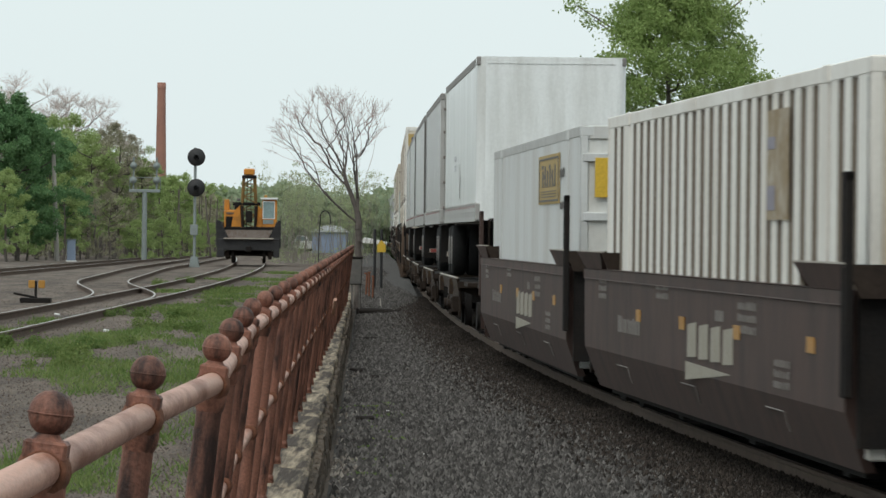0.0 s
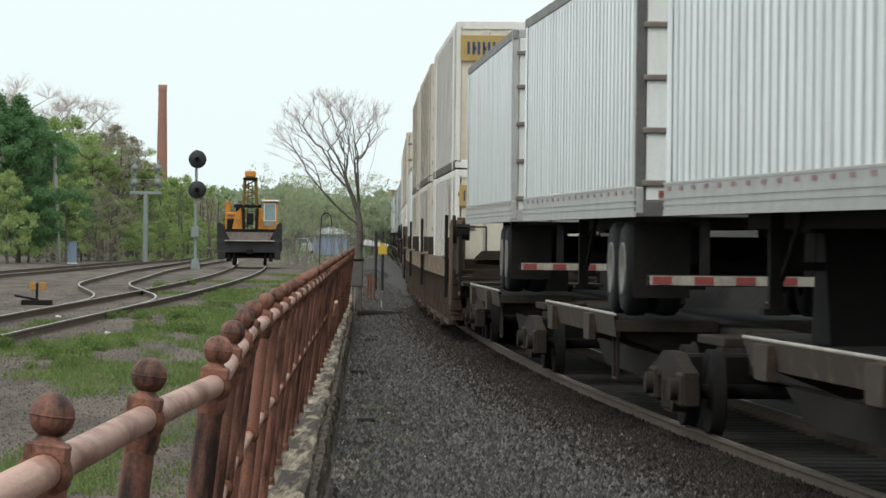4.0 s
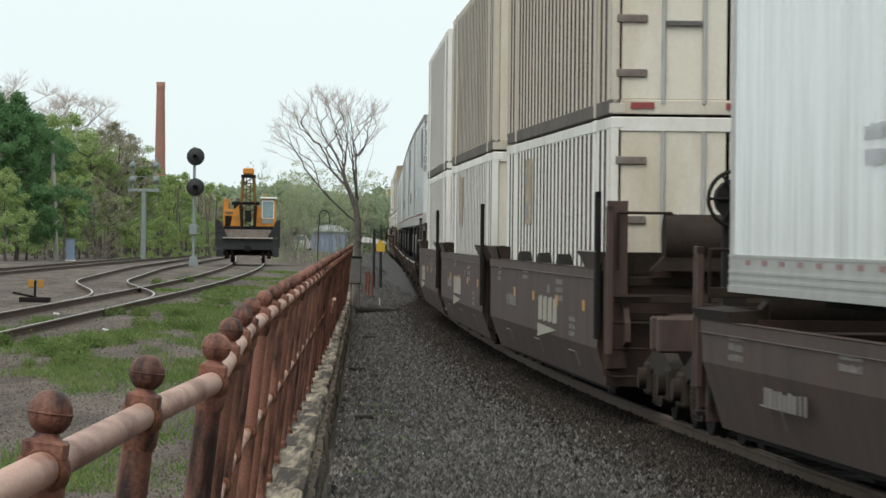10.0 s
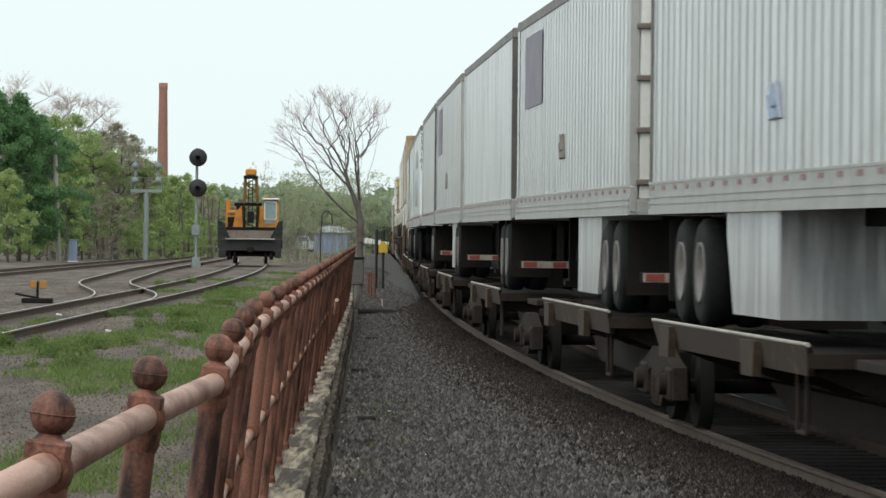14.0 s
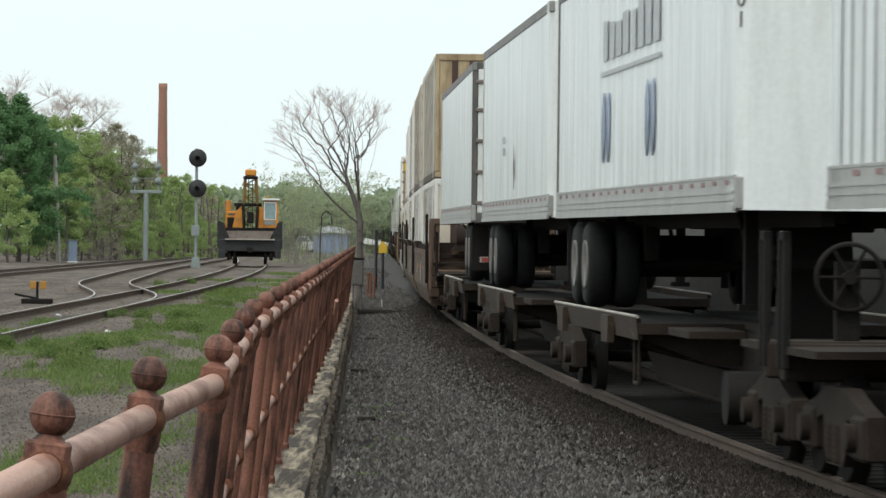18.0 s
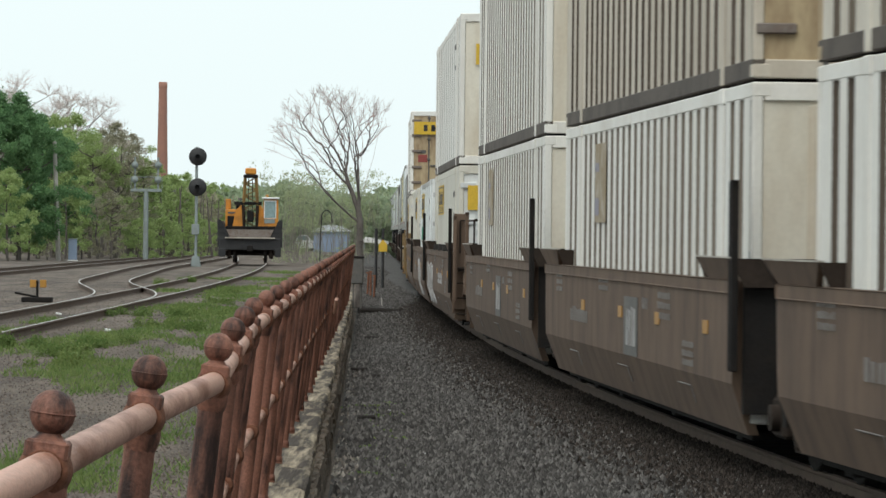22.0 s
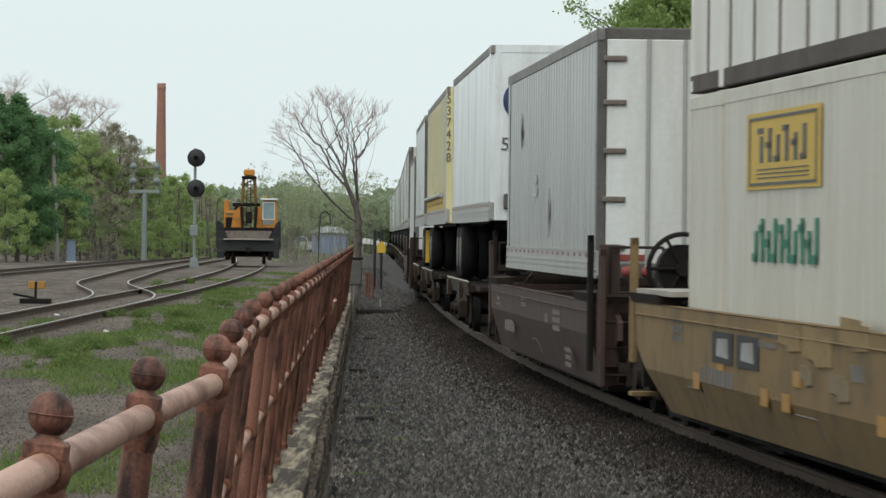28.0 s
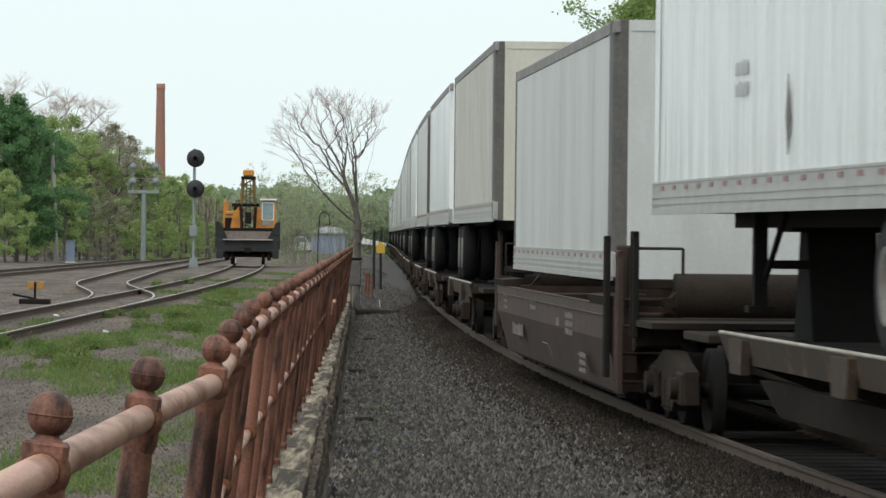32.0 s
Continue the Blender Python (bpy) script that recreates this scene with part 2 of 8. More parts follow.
GLASS = surface("dim_cab_glass", (0.20, 0.26, 0.26), 0.15, (0.3, 0.36, 0.35), 0.4, 1.0, 10, 0.0)
POLEGREY = surface("weathered_grey_pole", (0.25, 0.29, 0.285), 0.7, (0.17, 0.17, 0.16), 0.5, 3, 20, 0.2)
WOODPOLE = surface("bleached_wooden_pole", (0.42, 0.39, 0.36), 0.9, (0.28, 0.25, 0.22), 0.6, 3, 20, 0.3)
BRICK = surface("red_brown_chimney_brick", (0.33, 0.17, 0.125), 0.9, (0.24, 0.13, 0.11), 0.7, 0.4, 6, 0.3)
BARK = surface("grey_brown_bark", (0.13, 0.112, 0.10), 0.95, (0.06, 0.05, 0.045), 0.6, 3, 15, 0.6)
PALETWIG = surface("pale_pinkish_twigs", (0.66, 0.58, 0.54), 0.95, (0.36, 0.30, 0.27), 0.5, 3, 15, 0.1)
TWIG = surface("pinkish_grey_twigs", (0.40, 0.31, 0.28), 0.95, (0.30, 0.23, 0.2), 0.5, 3, 15, 0.2)
LEAFDARK = foliage("deep_green_leaves", (0.085, 0.185, 0.08), (0.20, 0.33, 0.145))
LEAFFRESH = foliage("fresh_spring_leaves", (0.24, 0.34, 0.12), (0.44, 0.52, 0.23))
LEAFBIG = foliage("full_green_leaves", (0.195, 0.285, 0.09), (0.36, 0.45, 0.17))
LEAFSPROUT = foliage("small_new_leaves", (0.27, 0.33, 0.17), (0.42, 0.45, 0.27))
STEM = surface("grey_sapling_bark", (0.24, 0.215, 0.19), 0.95, (0.14, 0.12, 0.1), 0.5, 3, 15, 0.2)
CABGLASS = surface("pale_cab_glass", (0.24, 0.33, 0.33), 0.15, (0.18, 0.25, 0.25), 0.4, 1.5, 10, 0.0)
BOXCREAM = surface("cream_white_panel", (0.64, 0.61, 0.53), 0.5, (0.45, 0.40, 0.32), 0.6, 1.2, 20, 0.05, streak=0.2, tint=0.05, speck=(0.95, 1.04))
BOXDULL = surface("dulled_white_panel", (0.60, 0.61, 0.60), 0.5, (0.40, 0.37, 0.33), 0.6, 0.9, 20, 0.05, streak=0.25, tint=0.06, speck=(0.95, 1.04))
LEAFPALE = foliage("thin_olive_leaves", (0.27, 0.25, 0.18), (0.40, 0.38, 0.27))
# distance haze is put into this leaf colour by paling it
LEAFHAZE = foliage("distant_leaves_with_painted_haze", (0.29, 0.36, 0.23), (0.38, 0.44, 0.29))
WHITEPAINT = surface("white_paint", (0.78, 0.78, 0.76), 0.5, (0.6, 0.58, 0.54), 0.3, 2, speck=(0.95, 1.04))
BLUEROOF = surface("blue_grey_wall", (0.22, 0.28, 0.38), 0.7, (0.3, 0.34, 0.4), 0.5, 1)
LIGHTROOF = surface("pale_metal_roof", (0.62, 0.66, 0.70), 0.5, (0.45, 0.5, 0.55), 0.4, 1)
DEBRIS = surface("dark_rotten_wood", (0.028, 0.023, 0.02), 0.95, (0.015, 0.012, 0.01), 0.5, 4, 30, 0.5)

GOLD = surface("old_gold_plate", (0.44, 0.31, 0.11), 0.6, (0.36, 0.24, 0.06), 0.4, 2)
CREAM = surface("cream_print", (0.37, 0.34, 0.28), 0.7, (0.3, 0.26, 0.2), 0.5, 5)
ADDEDBANK = surface("near_black_added_bank", (0.03, 0.026, 0.02), 0.95, (0.014, 0.012, 0.01), 0.6, 0.6, 8, 0.8)

OILYSHADEBED = surface("oily_ballast_with_painted_shade", (0.02, 0.017, 0.015), 0.95, (0.01, 0.009, 0.008), 0.7, 2, 20, 1.0)

BOOMPAINT = surface("dirty_ochre_boom", (0.30, 0.18, 0.06), 0.7, (0.12, 0.08, 0.045), 0.8, 2, 20, 0.1)

RAILDULL = surface("dull_rail_head", (0.26, 0.215, 0.18), 0.45, (0.14, 0.11, 0.09), 0.6, 3, 30, 0.05, metal=0.3)
OCHREPATCH = surface("newer_ochre_paint", (0.30, 0.20, 0.085), 0.7, (0.2, 0.13, 0.06), 0.7, 3, 30, 0.1)
PALEPATCH = surface("greyed_ochre_paint", (0.24, 0.18, 0.11), 0.75, (0.16, 0.11, 0.06), 0.7, 3, 30, 0.1)
REDPATCH = surface("dull_maroon_paint", (0.13, 0.055, 0.05), 0.7, (0.08, 0.04, 0.035), 0.7, 3, 30, 0.1)
TRIMTOP = surface("grimy_roof_edge", (0.20, 0.19, 0.18), 0.6, (0.40, 0.38, 0.36), 0.5, 2.5, 20, 0.05)
DECAL = surface("peeling_tan_decal", (0.30, 0.225, 0.13), 0.7, (0.5, 0.45, 0.38), 0.9, 4, 20, 0.05)
# tan paint made darker: shade below the chord painted into panel and ribs
RIBSHADE = surface("shaded_rusty_well_side", (0.045, 0.028, 0.020), 0.85, (0.022, 0.015, 0.011), 0.9, 2.6, 30, 0.1, streak=0.3)
RIBTAN = surface("shaded_dusty_brown_rib", (0.088, 0.058, 0.040), 0.85, (0.045, 0.029, 0.021), 0.9, 2.6, 30, 0.1, tint=0.1)
RUBBLE = loose("pale_rubble", (0.12, 0.10, 0.085), (0.46, 0.42, 0.37))
BASERAIL = surface("grimy_base_rail", (0.11, 0.09, 0.075), 0.75, (0.05, 0.04, 0.032), 0.8, 2, 20, 0.1)
HINGE = surface("rust_streaked_hinge", (0.20, 0.17, 0.15), 0.7, (0.10, 0.055, 0.035), 0.7, 6, 20, 0.1)
# ---------------------------------------------------------------- mesh helpers
class Shape:
    """Gathers boxes, tubes and plates into one mesh."""

    def __init__(self):
        self.v, self.f, self.smooth = [], [], set()

    def add(self, verts, faces, smooth=False):
        o = len(self.v)
        self.v.extend(tuple(p) for p in verts)
        if smooth:
            self.smooth.update(range(len(self.f), len(self.f) + len(faces)))
        self.f.extend(tuple(i + o for i in f) for f in faces)
        return self

    def box(self, x0, x1, y0, y1, z0, z1, c=0.0):
        """A box; c chamfers its edges."""
        if not c:
            p = [(x, y, z) for z in (z0, z1) for y in (y0, y1) for x in (x0, x1)]
            return self.add(p, [(0, 2, 3, 1), (4, 5, 7, 6), (0, 1, 5, 4), (2, 6, 7, 3), (0, 4, 6, 2), (1, 3, 7, 5)])
        p, idx = [], {}
        for i, x in enumerate((x0, x1)):
            for j, y in enumerate((y0, y1)):
                for k, z in enumerate((z0, z1)):
                    sx, sy, sz = (c if i == 0 else -c), (c if j == 0 else -c), (c if k == 0 else -c)
                    for a, q in enumerate(((x, y + sy, z + sz), (x + sx, y, z + sz), (x + sx, y + sy, z))):
                        idx[i, j, k, a] = len(p)
                        p.append(q)
        g = idx.get
        f = []
        for i in (0, 1):
            q = [g((i, 0, 0, 0)), g((i, 1, 0, 0)), g((i, 1, 1, 0)), g((i, 0, 1, 0))]
            f.append(q[::-1] if i == 0 else q)
            q = [g((0, i, 0, 1)), g((1, i, 0, 1)), g((1, i, 1, 1)), g((0, i, 1, 1))]
            f.append(q if i == 0 else q[::-1])
            q = [g((0, 0, i, 2)), g((1, 0, i, 2)), g((1, 1, i, 2)), g((0, 1, i, 2))]
            f.append(q[::-1] if i == 0 else q)
        for i in (0, 1):
            for j in (0, 1):
                f.append((g((i, j, 0, 0)), g((i, j, 0, 1)), g((i, j, 1, 1)), g((i, j, 1, 0))))
                f.append((g((i, 0, j, 0)), g((i, 0, j, 2)), g((i, 1, j, 2)), g((i, 1, j, 0))))
                f.append((g((0, i, j, 1)), g((0, i, j, 2)), g((1, i, j, 2)), g((1, i, j, 1))))
                for k in (0, 1):
                    f.append((g((i, j, k, 0)), g((i, j, k, 1)), g((i, j, k, 2))))
        return self.add(p, f)

    def tube(self, a, b, r, n=10, r2=None, caps=True):
        """A round bar from a to b, r thick at a and r2 at b."""
        a, b = Vector(a), Vector(b)
        d = (b - a).normalized()
        u = d.cross(Vector((0, 0, 1)) if abs(d.z) < 0.9 else Vector((1, 0, 0))).normalized()
        w = d.cross(u)
        r2 = r if r2 is None else r2
        p = []
        for c, q in ((a, r), (b, r2)):
            for i in range(n):
                t = 2 * math.pi * i / n
                p.append(c + u * (q * math.cos(t)) + w * (q * math.sin(t)))
        self.add(p, [(i, (i + 1) % n, n + (i + 1) % n, n + i) for i in range(n)], True)
        if caps:
            self.add(p[:n], [tuple(range(n))[::-1]])
            self.add(p[n:], [tuple(range(n))])
        return self

    def path(self, pts, r, n=8):
        for a, b in zip(pts, pts[1:]):
            self.tube(a, b, r, n)
        return self

    def lathe(self, profile, at=(0, 0, 0), axis="z", n=16):
        """Turns (radius, height) pairs about an axis through at."""
        p = []
        for r, h in profile:
            for i in range(n):
                t = 2 * math.pi * i / n
                q = (r * math.cos(t), r * math.sin(t), h)
                if axis == "x":
                    q = (q[2], q[0], q[1])
                p.append((q[0] + at[0], q[1] + at[1], q[2] + at[2]))
        f = [(k * n + i, k * n + (i + 1) % n, (k + 1) * n + (i + 1) % n, (k + 1) * n + i)
             for k in range(len(profile) - 1) for i in range(n)]
        return self.add(p, f, True)

    def prism(self, outline, lo, hi, axis="y"):
        """Pulls an outline through space: (x, z) along y, or (y, z) along x, or (x, y) along z."""
        def at(q, h):
            return {"y": (q[0], h, q[1]), "x": (h, q[0], q[1]), "z": (q[0], q[1], h)}[axis]
        n = len(outline)
        p = [at(q, lo) for q in outline] + [at(q, hi) for q in outline]
        return self.add(p, [tuple(range(n)), tuple(range(n, 2 * n))[::-1]] +
                        [(i, n + i, n + (i + 1) % n, (i + 1) % n) for i in range(n)])

    def mesh(self, name, mat):
        me = bpy.data.meshes.new(name)
        me.from_pydata(self.v, [], self.f)
        if self.smooth:
            me.polygons.foreach_set("use_smooth", [i in self.smooth for i in range(len(self.f))])
        if mat:
            me.materials.append(mat)
        bm = bmesh.new()
        bm.from_mesh(me)
        bmesh.ops.recalc_face_normals(bm, faces=bm.faces)
        bm.to_mesh(me)
        bm.free()
        return me


MESHES = {}


def shared(key, mat, build):
    """The mesh of that key and material, built once by build(shape)."""
    k = (key, mat.name)
    if k not in MESHES:
        sh = Shape()
        build(sh)
        MESHES[k] = sh.mesh(key if isinstance(key, str) else key[0], mat)
    return MESHES[k]


def part(name, shape, mat, parent=None, label="", at=(0, 0, 0), turn=(0, 0, 0)):
    """One mesh object under a thing or a part; shape is a Shape or a ready mesh."""
    me = shape.mesh(name, mat) if isinstance(shape, Shape) else shape
    ob = new(name, me)
    if parent:
        ob.parent = parent
    ob.location, ob.rotation_euler = at, [radians(a) for a in turn]
    return tagged(ob, label, kind="stuff" if name == "print" else "")


def thing(name, label, category, m=None, group="", kind=""):
    """An Empty at the base of a thing, which carries its parts."""
    ob = new(name)
    ob.empty_display_size = 0.2
    if m is not None:
        ob.matrix_world = m
    return tagged(ob, label, category, group, kind)


def fan(mat, name, pts, faces):
    me = bpy.data.meshes.new(name)
    me.from_pydata(pts, [], faces)
    me.materials.append(mat)
    return me

# ---------------------------------------------------------------- plan: the main line, the wall and the railing
STEP = 0.5
S_AXIS = np.arange(-760, 1300, STEP)


def heading(s):
    """Bearing of the main line, s metres up the line from the camera: a curve that opens out into the distance."""
    h = -0.010876 - 0.158964 * np.exp(-np.maximum(s, -10) / 40.995)
    h = h - 4.8e-5 * (np.clip(s, 150, 380) - 150)
    return h + 0.0008 * (np.clip(s, 380, 800) - 380)


H_AXIS = heading(S_AXIS)
X_AXIS, Y_AXIS = np.cumsum(np.sin(H_AXIS)) * STEP, np.cumsum(np.cos(H_AXIS)) * STEP
ZERO = int(np.searchsorted(S_AXIS, 0))
X_AXIS, Y_AXIS = X_AXIS - X_AXIS[ZERO] + 7.8973, Y_AXIS - Y_AXIS[ZERO]


def line(s, off=0.0):
    """A point of the main line, off metres to the side of the railing, and its bearing."""
    x, y, h = (float(np.interp(s, S_AXIS, q)) for q in (X_AXIS, Y_AXIS, H_AXIS))
    return x - math.cos(h) * off, y + math.sin(h) * off, h


def line_x(y):
    return float(np.interp(y, Y_AXIS, X_AXIS))


def wall_x(y):
    return -(0.34 + 0.0187 * y)


def rail_x(y):
    return float(np.interp(y, (-20, 7.95, 10.2, 12.5, 14.8, 19.3, 104), (-1.16, -0.775, -0.75, -0.70, -0.775, -0.915, -2.33)))


def yard_x(y):
    """Centre of the yard track beyond the railing."""
    return -7.33 - 0.000205 * max(0, y - 95) ** 2


LOW, HIGH, YARD = -0.30, 0.25, 0.40   # gravel by the main line, the yard's ground, the yard's rail heads

# ---------------------------------------------------------------- ground, wall and ballast
BANK_U, BANK_Z = (0.40, 0.5, 1.1, 3.0, 5.0, 8.0, 14.0), (0.06, 0.10, 0.2, HIGH + 0.02, HIGH, HIGH, HIGH)


def yard_z(x, y):
    """Height of the yard's ground: level, sinking a little towards the wall."""
    return np.interp(0 - x - (0.34 + 0.0187 * y), BANK_U, BANK_Z)


def build_ground():
    rows = [-300, -100, -40, 0, 10, 20, 30, 40, 50, 60, 75, 90, 105, 120, 150, 200, 300, 450, 700, 1100, 2000, 4500]
    v, f, n = [], [], 0
    for y in rows:
        w = wall_x(max(-300, min(y, 400)))
        low = LOW if y < 118 else LOW + min(1, (y - 118) / 60) * (HIGH - 0.05 - LOW)
        cross = [(-4000, HIGH), (-400, HIGH), (-60, HIGH)] + [(w - u, z if y < 121 else max(z, low)) for u, z in zip(BANK_U[::-1], BANK_Z[::-1])]
        cross += [(w - 0.3, low), (w + 1.2, low), (line_x(y) - 2.4 if 0 < y < 400 else w + 3, LOW + 0.0), (max(line_x(y), w + 5) + 4, LOW), (60 + abs(y) * 0.2, LOW), (400 + abs(y) * 0.4, LOW), (4000 + abs(y), LOW)]
        n = len(cross)
        v += [(x, y, z) for x, z in cross]
    for r in range(len(rows) - 1):
        for c in range(n - 1):
            f.append((r * n + c, r * n + c + 1, r * n + n + c + 1, r * n + n + c))
    tagged(new("ground", fan(GROUND, "ground", v, f)), "bare brown dirt and cinders with patches of grass", "ground", kind="structure")


build_ground()


def build_gravel():
    """Sheet of crushed stone between the wall and the rail, and under the main line."""
    v, f, n = [], [], 0
    ys = [-40, 0, 15, 25, 35, 45, 55, 65, 80, 95, 110, 125, 140, 160, 190, 230, 280, 330]
    for y in ys:
        w, c = wall_x(y), line_x(y)
        h = float(np.interp(y, Y_AXIS, H_AXIS))
        k = 1 / math.cos(h)
        cross = [(w + 0.02, LOW + 0.01), (w + 0.9, LOW + 0.015), (w + 2.0, LOW + 0.03), (c - 2.4 * k, LOW + 0.05), (c - 1.5 * k, LOW + 0.13), (c + 1.5 * k, LOW + 0.13), (c + 3 * k, LOW + 0.01)]
        far = min(1, max(0, y - 112) / 60) * (HIGH - LOW)
        cross = [(max(x, w + 0.02 + 0.01 * i), z + far * (i < 3) + far * 0.5 * (i == 3)) for i, (x, z) in enumerate(cross)]
        n = len(cross)
        v += [(x, y, z) for x, z in cross]
    for r in range(len(ys) - 1):
        for c in range(n - 1):
            f.append((r * n + c, r * n + c + 1, r * n + n + c + 1, r * n + n + c))
    tagged(new("gravel_path", fan(GRAVEL, "gravel_path", v, f)), "dark grey crushed stone beside the main line", "gravel", kind="structure")


build_gravel()


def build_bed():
    """Oily bed between and beside the rails; under-train shade is painted into its black."""
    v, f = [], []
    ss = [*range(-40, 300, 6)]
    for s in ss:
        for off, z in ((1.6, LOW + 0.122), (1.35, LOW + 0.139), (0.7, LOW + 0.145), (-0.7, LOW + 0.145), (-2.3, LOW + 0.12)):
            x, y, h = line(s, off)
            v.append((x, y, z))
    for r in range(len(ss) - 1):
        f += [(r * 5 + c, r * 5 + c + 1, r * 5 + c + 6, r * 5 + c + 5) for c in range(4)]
    tagged(new("track_bed", fan(OILYSHADEBED, "track_bed", v, f)), "oil-stained ballast under the main line, blackened by painted shade", "track bed", kind="structure")


build_bed()


def scatter_stones(name, label, spots, mat, lo, hi, seed):
    """Loose angular stones, joined into one mesh."""
    rng = np.random.default_rng(seed)
    base = np.array([(1, 0, -0.3), (-1, 0, -0.3), (0, 1, -0.3), (0, -1, -0.3), (0, 0, 1)], float)
    tri = np.array([(0, 2, 4), (2, 1, 4), (1, 3, 4), (3, 0, 4)])
    n = len(spots)
    size = rng.uniform(lo, hi, (n, 1, 1)) * rng.uniform(0.6, 1.3, (n, 1, 3))
    p = (base[None] + rng.uniform(-0.35, 0.35, (n, 5, 3))) * size
    a = rng.uniform(0, 6.283, n)
    ca, sa = np.cos(a)[:, None], np.sin(a)[:, None]
    x, y = p[..., 0] * ca - p[..., 1] * sa, p[..., 0] * sa + p[..., 1] * ca
    p[..., 0], p[..., 1] = x, y
    p += spots[:, None]
    faces = (tri[None] + (np.arange(n) * 5)[:, None, None]).reshape(-1, 3)
    me = bpy.data.meshes.new(name)
    me.from_pydata(p.reshape(-1, 3).tolist(), [], faces.tolist())
    me.materials.append(mat)
    return tagged(new(name, me), label, "gravel", kind="stuff")


def gravel_spots(count, y0, y1, seed):
    rng = np.random.default_rng(seed)
    # stones thin out with distance
    y = y0 * (y1 / y0) ** rng.uniform(0, 1, count)
    w = -(0.34 + 0.0187 * y)
    c = np.interp(y, Y_AXIS, X_AXIS) - 1.15
    x = w + 0.03 + (c - w) * rng.uniform(0, 1, count)
    t = (x - w) / np.maximum(c - w, 0.1)
    near = x - w > 0.05 + 0.55 * rng.uniform(0, 1, count) ** 2
    near &= rng.uniform(0, 1, count) < np.clip((c + 1.15 - x - 1.0) / 0.8, 0.1, 1)
    x, y, w, c, t = (q[near] for q in (x, y, w, c, t))
    d = c + 1.15 - x
    z = LOW + 0.012 + np.where(d < 2.4, np.interp(d, (1.5, 2.4), (0.13, 0.05)), 0.015 + 0.035 * np.clip((x - w) / np.maximum(c - 1.25 - w, 0.1), 0, 1)) + np.clip((y - 112) / 60, 0, 1) * (HIGH - LOW) * np.clip(1.3 - t, 0, 1)
    return np.stack([x, y, z], 1)


scatter_stones("gravel", "loose grey crushed stones of the ballast", gravel_spots(105000, 30, 190, 5), STONES, 0.015, 0.044, 6)


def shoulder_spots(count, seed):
    """Along the ends of the ties: brown with brake dust, the train's shadow painted in."""
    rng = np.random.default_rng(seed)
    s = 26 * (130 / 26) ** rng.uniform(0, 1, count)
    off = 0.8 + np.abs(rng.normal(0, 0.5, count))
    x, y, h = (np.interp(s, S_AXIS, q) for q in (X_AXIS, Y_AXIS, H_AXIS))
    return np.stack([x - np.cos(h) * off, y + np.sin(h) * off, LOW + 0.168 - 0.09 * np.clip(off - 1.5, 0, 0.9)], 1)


scatter_stones("track_ballast", "brown-dusted ballast stones along the rail, darkened for the train shadow", shoulder_spots(56000, 8), DUSTSHADESTONES, 0.011, 0.032, 9)


def cinder_spots(count, seed):
    rng = np.random.default_rng(seed)
    y = 24 * (150 / 24) ** rng.uniform(0, 1, count)
    x = -(0.78 + 0.0187 * y) - rng.uniform(0, 1, count) * (2 + 0.115 * y)
    return np.stack([x, y, yard_z(x, y) + 0.002], 1)


scatter_stones("cinders", "loose cinders and pebbles of the yard", cinder_spots(66000, 18), CINDERS, 0.004, 0.017, 19)


def rubble_spots(count, seed):
    """Crumbled bits of coping at the foot of the wall."""
    rng = np.random.default_rng(seed)
    y = np.where(rng.uniform(0, 1, count) < 0.6, rng.normal(37.5, 0.9, count), rng.uniform(32, 70, count))
    x = -(0.34 + 0.0187 * y) + 0.03 + np.abs(rng.normal(0, 0.16, count))
    return np.stack([x, y, np.full(count, LOW + 0.03)], 1)


scatter_stones("rubble", "pale crumbled bits of coping at the wall's foot", rubble_spots(420, 28), RUBBLE, 0.012, 0.034, 29)


def rail_mesh(points, name, gauge=0.0):
    """A rail with foot, web and head, swept along points (x, y, z of the head's top)."""
    prof = [(-0.07, -0.17), (0.07, -0.17), (0.07, -0.155), (0.015, -0.13), (0.012, -0.05), (0.036, -0.035), (0.036, -0.008), (0.017, 0), (-0.017, 0), (-0.036, -0.008), (-0.036, -0.035), (-0.012, -0.05), (-0.015, -0.13), (-0.07, -0.155)]
    v, f, n = [], [], len(prof)
    for i, p in enumerate(points):
        a, b = Vector(points[max(0, i - 1)]), Vector(points[min(len(points) - 1, i + 1)])
        d = (b - a).normalized()
        side = Vector((d.y, -d.x, 0)).normalized()
        v += [tuple(Vector(p) + side * q + Vector((0, 0, h))) for q, h in prof]
    for i in range(len(points) - 1):
        f += [(i * n + k, i * n + (k + 1) % n, (i + 1) * n + (k + 1) % n, (i + 1) * n + k) for k in range(n)]
    me = fan(RAILSTEEL, name, v, f)
    me.materials.append(RAILTOP if name != "main_rail" else RAILDULL)
    for i, poly in enumerate(me.polygons):
        poly.material_index = 1 if i % n == 7 else 0
    return me


for side in (0.755, -0.755):
    pts = []
    for s in [*range(-60, 20, 8), *np.arange(20, 140, 2.0), *range(140, 420, 12)]:
        x, y, h = line(s, side)
        pts.append((x, y, 0.0))
    tagged(new("main_rail", rail_mesh(pts, "main_rail")), "steel running rail with a worn bright head", "rail", "rails of the main line", "structure")

for side in (0.755, -0.755):
    pts = [(yard_x(y) + side, y, YARD) for y in [*range(20, 60, 8), *range(60, 240, 4)]]
    tagged(new("yard_rail", rail_mesh(pts, "yard_rail")), "steel rail of the yard track, shiny on top", "rail", "rails of the yard track", "structure")


